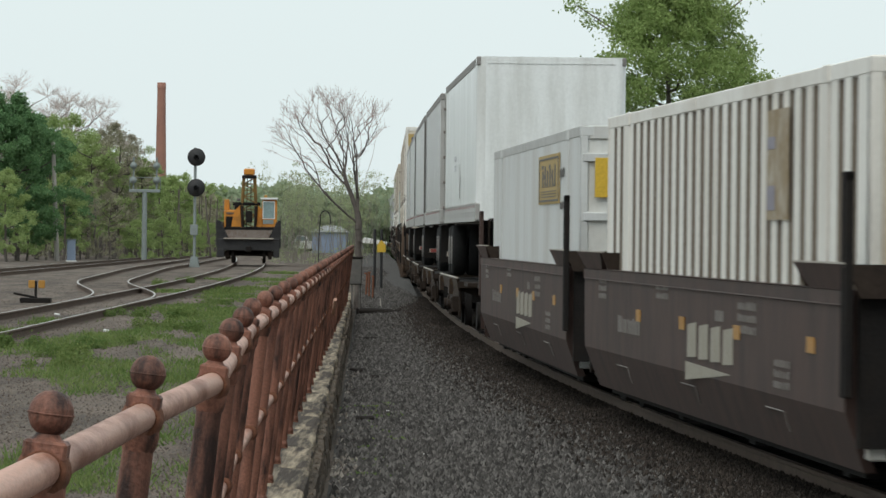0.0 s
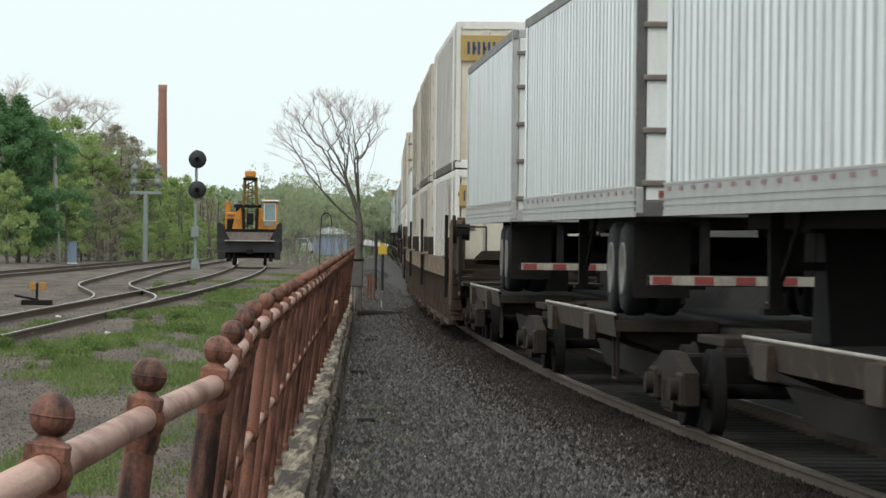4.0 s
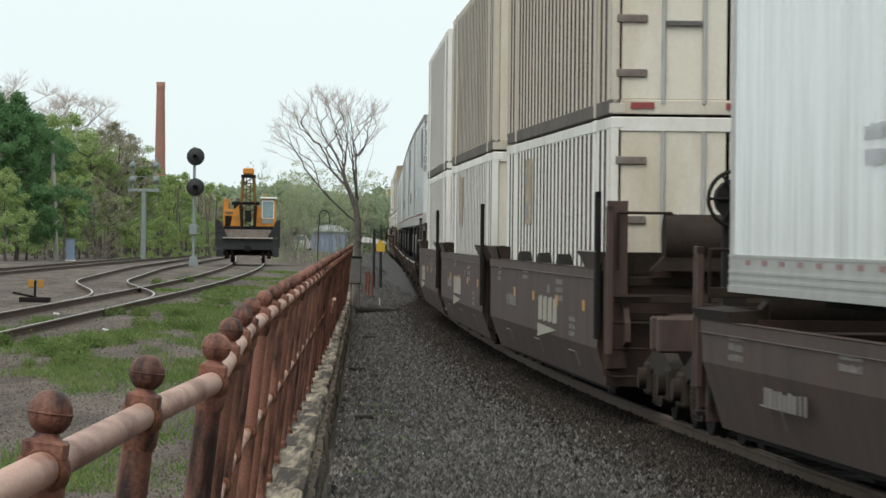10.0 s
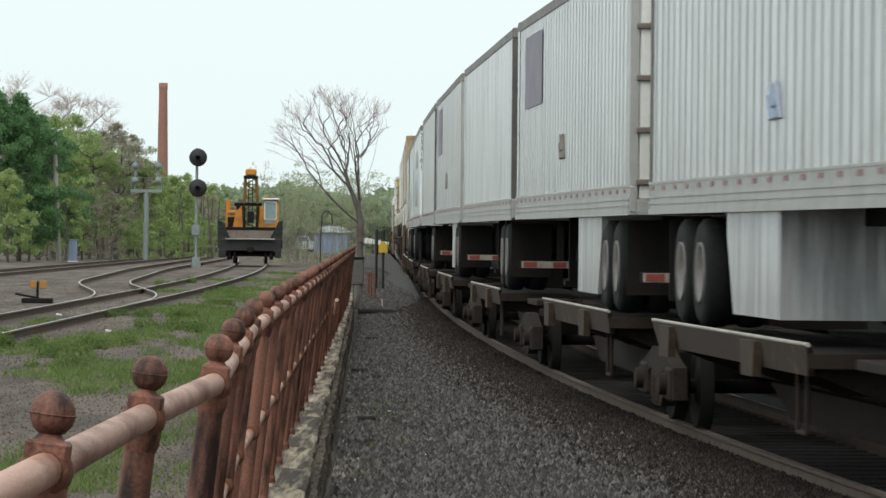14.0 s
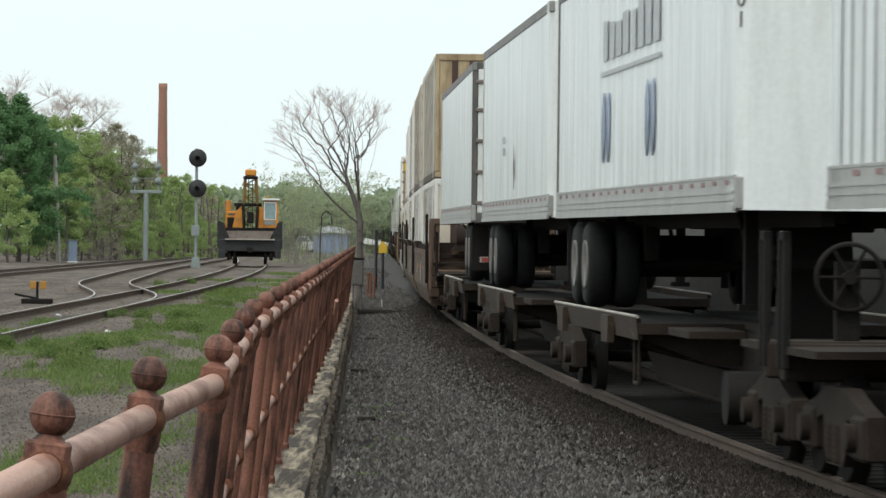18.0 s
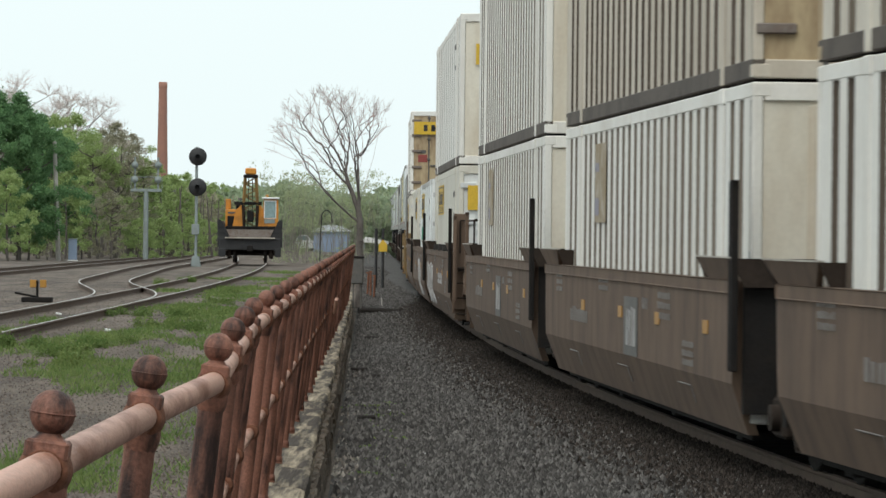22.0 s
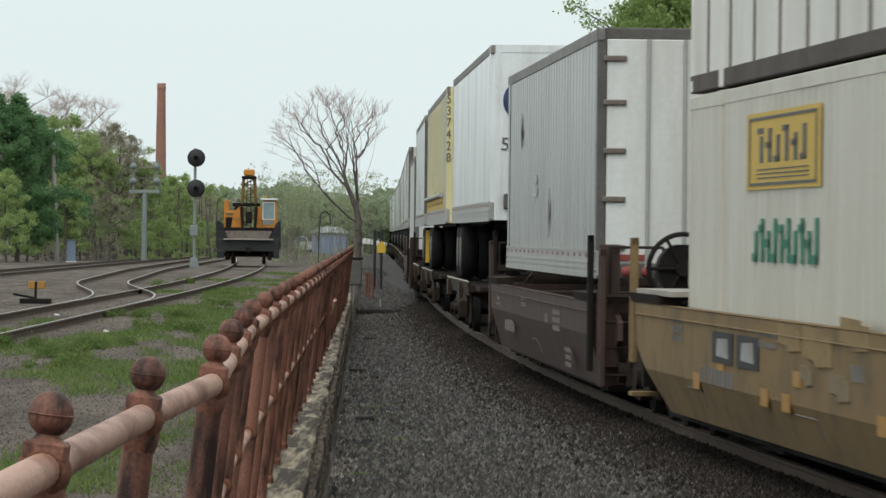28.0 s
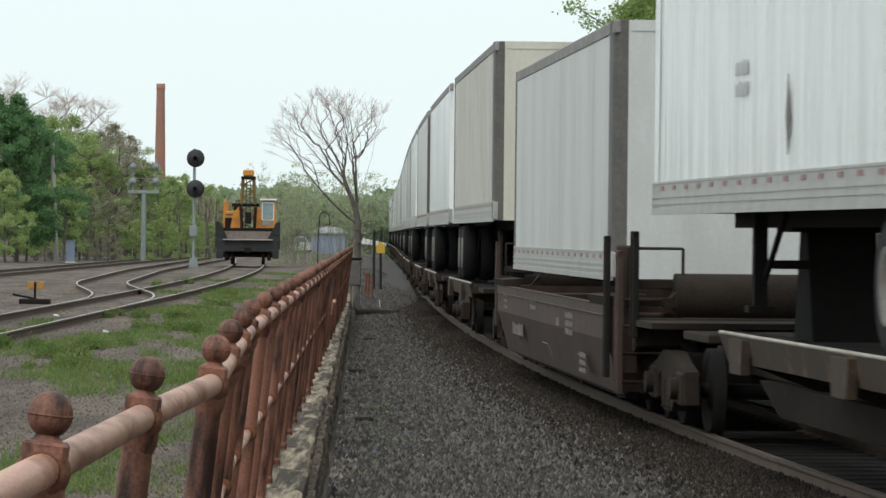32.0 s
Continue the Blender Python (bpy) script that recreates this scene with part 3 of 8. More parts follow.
def crossover():
    """Turnout rails that swing away from the yard track to the far siding."""
    for off in (0.755, -0.755):
        pts = []
        for y in np.arange(84, 250, 3.0):
            bend = np.mean([np.interp(y + d, (88, 96, 120, 166, 260), (0, 0.1, 3.0, 4.9, 6.6)) for d in np.linspace(-7, 7, 9)])
            pts.append((-7.33 + off - bend, y, YARD + 0.003))
        tagged(new("turnout_rail", rail_mesh(pts, "turnout_rail")), "curved turnout rail leading to a siding", "rail", "turnout rails", "structure")
    for off in (0.755, -0.755):
        pts = [(-16.5 + off, y, YARD + 0.002) for y in np.arange(70, 330, 10.0)]
        tagged(new("siding_rail", rail_mesh(pts, "siding_rail")), "rail of the far siding", "rail", "siding rails", "structure")


crossover()

TIE_MESH = shared("tie", TIE, lambda b: b.box(-1.3, 1.3, -0.115, 0.115, -0.17, 0, 0.012))
for i in range(150):
    s = 24 + i * 0.62
    x, y, h = line(s)
    tie = tagged(new("tie", TIE_MESH), "dark creosoted wooden tie bedded in ballast", "railway tie", "ties of the main line", "structure")
    tie.matrix_world = pose(x, y, LOW + 0.155, rz=math.degrees(-h) + random.uniform(-1, 1))
for i in range(140):
    y = 52 + i * 0.95
    tie = tagged(new("tie", TIE_MESH), "weathered wooden tie sunk in cinders", "railway tie", "ties of the yard track", "structure")
    tie.matrix_world = pose(yard_x(y) + random.uniform(-0.08, 0.08), y, YARD - 0.165, rz=random.uniform(-2, 2))


def added_far_bank():
    """Low dark bank, added across the line to close and blacken the under-car view."""
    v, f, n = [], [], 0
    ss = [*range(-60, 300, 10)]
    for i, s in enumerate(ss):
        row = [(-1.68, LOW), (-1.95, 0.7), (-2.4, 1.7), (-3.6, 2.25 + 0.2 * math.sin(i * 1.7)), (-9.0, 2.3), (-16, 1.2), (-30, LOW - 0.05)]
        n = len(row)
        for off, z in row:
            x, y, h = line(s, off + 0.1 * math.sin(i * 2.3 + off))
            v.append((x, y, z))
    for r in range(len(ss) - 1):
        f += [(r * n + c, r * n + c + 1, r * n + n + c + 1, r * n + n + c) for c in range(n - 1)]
    tagged(new("added_bank", fan(ADDEDBANK, "added_bank", v, f)), "low dark bank added beyond the main line to blacken the gap under the cars", "bank", kind="structure")


added_far_bank()


COPE = 0.15     # top of the coping


def build_wall():
    """Low retaining wall: a dark crumbling stone face below, uneven coping stones on top."""
    core = Shape()
    ys = list(range(0, 121, 8))
    for a, b in zip(ys, ys[1:]):
        p = []
        for y in (a, b):
            w = wall_x(y)
            p += [(w - 0.42, y, LOW - 0.4), (w - 0.05, y, LOW - 0.4), (w - 0.09, y, COPE - 0.12), (w - 0.42, y, COPE - 0.12)]
        core.add(p, [(0, 1, 2, 3), (4, 7, 6, 5), (0, 4, 5, 1), (1, 5, 6, 2), (2, 6, 7, 3), (3, 7, 4, 0)])
    wall = new("retaining_wall", core.mesh("retaining_wall", WALLSTONE))
    tagged(wall, "low stone retaining wall, dark and crumbling, under an iron railing", "wall", kind="structure")
    rng = random.Random(11)
    y, step = 10.0, 0.09
    while y < 119:
        # a rough slab with a broken front edge and a worn top
        rows = rng.randrange(14, 34)
        lip, v, f = rng.uniform(-0.012, 0.008), [], []
        for i in range(rows + 1):
            yy = y + step * i - (0.012 if i == rows else 0)
            bite = 0.035 * max(0, noise.noise(Vector((yy * 2.3, 4.4, 0)))) + 0.02 * max(0, noise.noise(Vector((yy * 7.0, 9.1, 0))))
            front = -0.095 + lip - bite
            wear = [0.006 * noise.noise(Vector((yy * 3.1, j * 1.7, 2.0))) for j in range(4)]
            drop = 0.01 if i in (0, rows) else 0
            top = [(-0.46, wear[0]), (-0.34, wear[1] + 0.006), (-0.22, wear[2]), (front - 0.025, wear[3] - 0.008), (front + 0.006, -0.028 + wear[2]), (front + 0.012 * noise.noise(Vector((yy * 5, 1, 1))) + 0.014, -0.10), (front - 0.05, -0.16), (-0.46, -0.16)]
            v += [(wall_x(yy) + a, yy, COPE + b - drop) for a, b in top]
        f = [(i * 8 + j, i * 8 + (j + 1) % 8, i * 8 + 8 + (j + 1) % 8, i * 8 + 8 + j) for i in range(rows) for j in range(8)]
        f += [tuple(range(8))[::-1], tuple(range(rows * 8, rows * 8 + 8))]
        ob = new("coping_stone", Shape().add(v, f).mesh("coping_stone", CONCRETE))
        ob.parent = wall
        y += step * rows
    faces = []
    for k in range(5):
        sh = Shape()
        sh.box(-0.04, 0.04, -0.3, 0.3, -0.085, 0.085, 0.02)
        sh.v = [(x + rng.uniform(-0.014, 0.014), yy + rng.uniform(-0.03, 0.03), z + rng.uniform(-0.015, 0.015)) for x, yy, z in sh.v]
        faces.append(sh.mesh("stone", WALLSTONE))
    for row in range(2):
        y = 20 + row * 0.3
        while y < 100:
            ob = new("stone", faces[rng.randrange(5)])
            ob.parent = wall
            ob.location = (wall_x(y) - 0.062 - 0.016 * row + rng.uniform(-0.015, 0.01), y, LOW + 0.08 + row * 0.18)
            ob.rotation_euler = (0, 0, 0.0187 + rng.uniform(-0.03, 0.03))
            y += 0.64


build_wall()

# ---------------------------------------------------------------- iron railing on the wall
def build_railing():
    """Cast posts that lean towards the wall's foot, two pipe rails, a ball on every post."""
    fence = thing("iron_railing", "rusty red-painted iron railing with ball-topped posts on a stone wall", "railing")
    tall = 1.43
    post = shared("post", RUSTPAINT, lambda b: (
        b.tube((0, 0, 0), (0, 0, tall - 0.17), 0.049, 14, 0.0405), b.lathe([(0.05, 0.012), (0.062, 0.02), (0.056, 0.06), (0.046, 0.07)], n=14)))
    flange = shared("flange", RUSTDARK, lambda b: b.box(-0.06, 0.06, -0.06, 0.06, -0.03, 0.022, 0.006))
    cap = shared("cap", RUSTPAINT, lambda b: (
        b.lathe([(0.0405, -0.03), (0.047, -0.012), (0.05, 0.01), (0.048, 0.06), (0.042, 0.08), (0.0, 0.082)], n=14), b.box(-0.044, 0.044, -0.044, 0.044, 0.078, 0.118, 0.006),
        b.lathe([(0.040, 0.116), (0.030, 0.122), (0.024, 0.13), (0.026, 0.142)], n=14)))
    arc = [(0.0462 * math.cos(a), 0.0468 * math.sin(a)) for a in np.linspace(-math.pi / 2, math.pi / 2, 19)]
    ball = shared("ball", RUSTPAINT, lambda b: (b.lathe(arc, n=26), b.lathe([(0.0455, -0.0022), (0.0479, -0.0016), (0.0479, 0.0016), (0.0455, 0.0022)], n=26)))
    ring = shared("ring", RUSTDARK, lambda b: b.lathe([(0.035, -0.040), (0.041, -0.046), (0.049, -0.040), (0.052, -0.024), (0.0555, -0.012), (0.0565, 0.0), (0.0555, 0.012), (0.052, 0.024), (0.049, 0.040), (0.041, 0.046), (0.035, 0.040)], axis="x", n=22))
    small = shared("lower_ring", RUSTDARK, lambda b: b.lathe([(0.027, -0.045), (0.04, -0.045), (0.048, -0.03), (0.05, 0.0), (0.048, 0.03), (0.04, 0.045), (0.027, 0.045)], axis="x", n=14))
    gap = 2.28
    top = shared("top_rail", PINKPAINT, lambda b: b.tube((0, 0.04, 0), (0, gap - 0.04, 0), 0.036, 16))
    low = shared("lower_rail", PINKPAINT, lambda b: b.tube((0, 0.04, 0), (0, gap - 0.04, 0), 0.028, 12))
    stub = shared("broken_rail", PINKPAINT, lambda b: b.tube((0, -0.5, 0), (0, 0, 0), 0.028, 12))
    tilt = math.tan(radians(6.8))
    for k in range(-2, 43):
        y = 7.95 + k * gap
        x = rail_x(y)
        lean = 6.8 + random.uniform(-0.5, 0.5)
        p = part("post", post, None, fence, at=(x - tall * math.tan(radians(lean)), y, COPE), turn=(random.uniform(-0.5, 0.5), lean, 0))
        part("flange", flange, None, p, "rusted foot plate")
        part("cap", cap, None, p, at=(0, 0, tall - 0.105 - 0.06))
        part("ball", ball, None, p, "round cast ball finial", at=(0, 0, tall + 0.006))
        part("ring", ring, None, p, "rusty pipe collar", at=(0, 0, tall - 0.11), turn=(0, 0, 90))
        part("ring", small, None, p, "rusty pipe collar", at=(0, 0, 0.71), turn=(0, 0, 90))
        a = math.degrees(math.atan2(rail_x(y) - rail_x(y + gap), gap))
        if k < 42:
            part("top_rail", top, None, fence, "faded pink pipe rail", at=(x - 0.10 * tilt, y, COPE + tall - 0.115), turn=(0, 0, a))
            if k == 21:
                part("lower_rail", stub, None, fence, "broken end of the pale pipe rail", at=(x - 0.73 * tilt + 0.04, y + gap, COPE + 0.62), turn=(-24, 0, a + 4))
            else:
                part("lower_rail", low, None, fence, "faded pink pipe rail", at=(x - 0.73 * tilt, y, COPE + 0.70), turn=(0, 0, a))


build_railing()
# ---------------------------------------------------------------- beyond the railing
PX = 1 / 7069.0


def spot(px, y, jut=0.0):
    """Sideways place of what is seen px to the side of straight ahead, y metres off."""
    return px * PX * y + jut


def leaf_cloud(name, mat, blobs, count, size, seed, flat=0.75, fall=0.35):
    """A crown of many small leaf sprays: points in the outer shells of blobs (x, y, z, radius), each a bent pair of triangles."""
    rng = np.random.default_rng(seed)
    bl = np.array(blobs, float)
    w = bl[:, 3] ** 2
    pick = rng.choice(len(bl), count, p=w / w.sum())
    d = rng.normal(size=(count, 3))
    d /= np.linalg.norm(d, axis=1)[:, None]
    r = bl[pick, 3] * (rng.uniform(0, 1, count) ** fall) * np.where(rng.uniform(0, 1, count) > 0.8, rng.uniform(1, 1.9, count), 1)
    c = bl[pick, :3] + d * r[:, None] * np.array([1, 1, flat])
    a, b = rng.normal(size=(count, 3)), rng.normal(size=(count, 3))
    a /= np.linalg.norm(a, axis=1)[:, None]
    b -= a * (a * b).sum(1)[:, None]
    b /= np.linalg.norm(b, axis=1)[:, None]
    s = (size * rng.uniform(0.5, 1.5, count))[:, None]
    p = np.stack([c - a * s, c + b * s * 0.55, c + a * s, c - b * s * 0.55 + d * s * 0.3], 1).reshape(-1, 3)
    q = np.arange(count * 4).reshape(-1, 4)
    f = np.concatenate([q[:, [0, 1, 2]], q[:, [0, 2, 3]]])
    me = bpy.data.meshes.new(name)
    me.from_pydata(p.tolist(), [], f.tolist())
    me.materials.append(mat)
    return me


def limbs(b, base, top, r, rng, spread, n):
    """A tapering trunk with n limbs that rise and fork."""
    base, top = Vector(base), Vector(top)
    tips, pts = [], []
    for i in range(6):
        t = i / 5
        pts.append(base.lerp(top, t) + Vector((rng.uniform(-1, 1), rng.uniform(-1, 1), 0)) * 0.12 * (t > 0))
    for i in range(5):
        b.tube(pts[i], pts[i + 1], r * (1 - 0.16 * i), 8, r * (1 - 0.16 * (i + 1)), caps=False)
    for k in range(n):
        t = rng.uniform(0.35, 1.0)
        p = base.lerp(top, t)
        a = rng.uniform(0, 6.283)
        q = p + Vector((math.cos(a), math.sin(a), rng.uniform(0.3, 0.8))) * spread * rng.uniform(0.5, 1)
        q.z = min(q.z, top.z * 1.12)
        m = p.lerp(q, 0.5) + Vector((0, 0, -0.1 * spread))
        b.tube(p, m, r * 0.35, 6, r * 0.22, caps=False)
        b.tube(m, q, r * 0.22, 6, r * 0.08, caps=False)
        tips.append(q)
    return tips


def tree_kind(height, width, leaf, count, seed, low=0.15, size=0.16, clumps=150):
    """Meshes of one kind of tree: trunk with limbs, and a crown of uneven clumps."""
    rng = random.Random(seed)
    b = Shape()
    tips = limbs(b, (0, 0, -0.3), (rng.uniform(-0.4, 0.4), 0, height * 0.8), height * 0.017, rng, width * 0.42, 12)
    blobs = []
    for i in range(clumps):
        t = rng.uniform(low, 1)
        a = rng.uniform(0, 6.283)
        ragged = 1 + 0.45 * noise.noise(Vector((math.cos(a) * 1.4, math.sin(a) * 1.4 + seed, t * 5)))
        rad = width * 0.5 * (math.sin(math.pi * min(1, 0.25 + t * 0.76)) ** 0.7) * ragged
        rr = rad * rng.uniform(0.15, 1.0) ** 0.6
        blobs.append((rr * math.cos(a), rr * math.sin(a), height * t * 0.95, width * rng.uniform(0.028, 0.075)))
    for q in tips:
        blobs.append((q.x, q.y, q.z, width * rng.uniform(0.05, 0.09)))
    return b.mesh("trunk", BARK), leaf_cloud("crown", leaf, blobs, count, size, seed)


def plant(kind, x, y, z, turn, size, label, group, name="tree"):
    t = thing(name, label, "tree", pose(x, y, z, rz=turn) @ Matrix.Diagonal((size, size, size, 1)), group)
    if name == "shrub":
        tagged(part("stem", kind[0], None, t), "bare grey stems", kind="stuff")
    else:
        part("trunk", kind[0], None, t)
    part("crown", kind[1], None, t)
    return t


def bare_kind(height, width, seed):
    """Meshes of a leafless tree: a trunk, forking limbs and a haze of fine pale twigs."""
    rng = random.Random(seed)
    wood, twigs = Shape(), Shape()
    tips = limbs(wood, (0, 0, -0.3), (rng.uniform(-0.4, 0.4), 0, height * 0.8), height * 0.014, rng, width * 0.4, 34)
    for p in tips:
        for k in range(11):
            q = p + Vector((rng.uniform(-1, 1), rng.uniform(-1, 1), rng.uniform(0.1, 1.1))) * width * 0.075
            twigs.tube(p, q, 0.010, 3, 0.006, caps=False)
            for j in range(8):
                e = q + ((q - p).normalized() + Vector((rng.uniform(-1, 1), rng.uniform(-1, 1), rng.uniform(-0.3, 0.9)))) * width * rng.uniform(0.02, 0.05)
                twigs.tube(p.lerp(q, rng.uniform(0.3, 1)), e, 0.005, 3, 0.004, caps=False)
    return wood.mesh("trunk", STEM), twigs.mesh("crown", PALETWIG)


KINDS = [tree_kind(10, 7.0, LEAFDARK, 34000, 21, 0.12, 0.075, 190), tree_kind(10, 6.2, LEAFFRESH, 22000, 22, 0.15, 0.072, 170), tree_kind(9, 5.0, LEAFPALE, 8500, 23, 0.3, 0.058, 130),
         tree_kind(8, 6.0, LEAFFRESH, 17000, 24, 0.12, 0.075, 130), tree_kind(5, 5.0, LEAFFRESH, 9000, 25, 0.02, 0.065, 90), tree_kind(6, 4.0, LEAFPALE, 3000, 26, 0.05, 0.06, 60),
         bare_kind(10, 7.0, 27)]
TALL = (10, 10, 9, 8, 5, 6, 10)
WOOD = [  # sideways in steps, distance, kind, height of the top
    (-800, 212, 0, 9.6), (-752, 214, 0, 9.4), (-718, 226, 0, 8.6), (-690, 236, 1, 9.0), (-655, 240, 1, 9.2), (-628, 234, 1, 7.9), (-660, 262, 6, 11.0), (-712, 262, 6, 11.4), (-780, 262, 6, 12.6), (-552, 240, 2, 8.0),
    (-604, 246, 2, 8.4), (-580, 236, 2, 8.6), (-560, 250, 1, 7.7), (-528, 240, 3, 6.4), (-505, 262, 1, 6.4), (-480, 255, 3, 5.6), (-455, 280, 1, 6.2), (-432, 286, 3, 5.7),
    (-410, 300, 1, 5.5), (-770, 206, 3, 5.2), (-700, 220, 5, 3.6), (-640, 226, 5, 3.8), (-590, 226, 5, 4.2), (-540, 228, 4, 2.6), (-495, 236, 4, 2.8), (-450, 250, 4, 2.8), (-415, 262, 4, 2.6),
    (-735, 216, 3, 4.6), (-670, 224, 3, 5.2), (-612, 230, 5, 5.0), (-572, 240, 6, 7.6), (-385, 300, 3, 4.4), (-622, 262, 6, 9.4)]
for i, (px, y, k, h) in enumerate(WOOD):
    lab = ("deep green leafy tree at the edge of the yard", "fresh spring-green tree beyond the tracks", "thinly leafed olive-grey tree among the woods", "bushy spring-green tree beside the sidings", "low green bush by the sidings", "thin olive shrub with bare stems", "tall leafless tree with pale pinkish twigs")[k]
    plant(KINDS[k], spot(px, y), y, HIGH, i * 67, (h - 0.2) / TALL[k], lab, "trees along the yard")


def deep_woods():
    """The inside of the wood, seen between the front trees."""
    rng = random.Random(14)
    blobs, stems = [], Shape()
    for px in range(-850, -400, 7):
        y = rng.uniform(268, 300)
        top = float(np.interp(px, (-850, -640, -560, -480, -400), (7.4, 7.2, 6.0, 4.6, 3.8)))
        for k in range(8):
            blobs.append((spot(px, y) + rng.uniform(-1, 1), y + rng.uniform(-5, 5), HIGH + top * rng.uniform(0.02, 1), rng.uniform(0.35, 0.8)))
        x = spot(px, y - 20)
        stems.tube((x, y - 20, HIGH - 0.1), (x + rng.uniform(-0.4, 0.4), y - 20, HIGH + top), rng.uniform(0.05, 0.12), 6, 0.03, caps=False)
    tagged(new("deep_woods", leaf_cloud("deep_woods", LEAFPALE, blobs, 60000, 0.11, 15)), "dim olive undergrowth inside the wood", "woods", kind="stuff")
    tagged(new("wood_stems", stems.mesh("wood_stems", BARK)), "thin grey-brown trunks inside the wood", "woods", kind="stuff")


deep_woods()
# scrub behind the railing's far end
def thicket(seed):
    """A clump of thin bare saplings with a few young leaves."""
    rng = random.Random(seed)
    b = Shape()
    blobs = []
    for i in range(11):
        p = Vector((rng.uniform(-1.3, 1.3), rng.uniform(-1, 1), -0.1))
        d = Vector((rng.uniform(-0.2, 0.2), rng.uniform(-0.2, 0.2), 1))
        r = rng.uniform(0.012, 0.028)
        for k in range(5):
            q = p + d * rng.uniform(0.5, 0.9)
            b.tube(p, q, r, 4, r * 0.75, caps=False)
            if k > 0:
                for side in range(2):
                    e = q + (d + Vector((rng.uniform(-1, 1), rng.uniform(-1, 1), 0.3)) * 0.7) * 0.6
                    b.tube(q, e, r * 0.45, 3, r * 0.2, caps=False)
                    blobs.append((e.x, e.y, e.z, 0.25))
            p, r = q, r * 0.75
            d = (d + Vector((rng.uniform(-1, 1), rng.uniform(-1, 1), 0.3)) * 0.2).normalized()
    for i in range(7):
        blobs.append((rng.uniform(-1.2, 1.2), rng.uniform(-0.8, 0.8), rng.uniform(0.1, 0.7), 0.35))
    return b.mesh("trunk", STEM), leaf_cloud("crown", LEAFSPROUT, blobs, 1300, 0.045, seed, fall=0.6)


THICKETS = [thicket(61), thicket(62), thicket(63)]
for i, (px, y, h) in enumerate([(-276, 222, 0.9), (-262, 215, 1.0), (-246, 222, 1.15), (-224, 212, 0.9), (-180, 230, 0.85), (-168, 218, 1.0), (-240, 250, 1.2), (-166, 262, 1.3), (-270, 268, 1.3), (-252, 275, 1.45), (-160, 275, 1.4), (-145, 265, 1.3)]):
    plant(THICKETS[i % 3], spot(px, y), y, HIGH, i * 71, h, "sparse thicket of bare saplings with few leaves", "scrub behind the railing", "shrub")


def far_woods():
    rng = random.Random(4)
    blobs = []
    for px in range(-470, -20, 6):
        y = rng.uniform(340, 420)
        crest = np.interp(px, (-470, -405, -372, -330, -290, -270, -240, -150, -90, -20), (76, 52, 84, 82, 96, 92, 78, 72, 86, 92)) * rng.uniform(0.92, 1.06)
        top = crest * PX * y + 1.94
        for k in range(9):
            z = top * rng.uniform(0.08, 1) - 1.0
            blobs.append((spot(px, y) + rng.uniform(-1, 1), y + rng.uniform(-8, 8), z, rng.uniform(0.7, 1.25)))
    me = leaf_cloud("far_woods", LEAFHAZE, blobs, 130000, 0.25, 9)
    tagged(new("far_woods", me), "belt of woods in the distance, haze painted into its pale green", "woods", kind="stuff")


far_woods()

# the large leafy tree on the far side of the main line
big = tree_kind(19, 14.6, LEAFBIG, 105000, 31, 0.2, 0.10, 620)
plant(big, spot(402, 240), 240, 0.0, 40, 1.0, "large full-leafed spring-green tree behind the train", "")


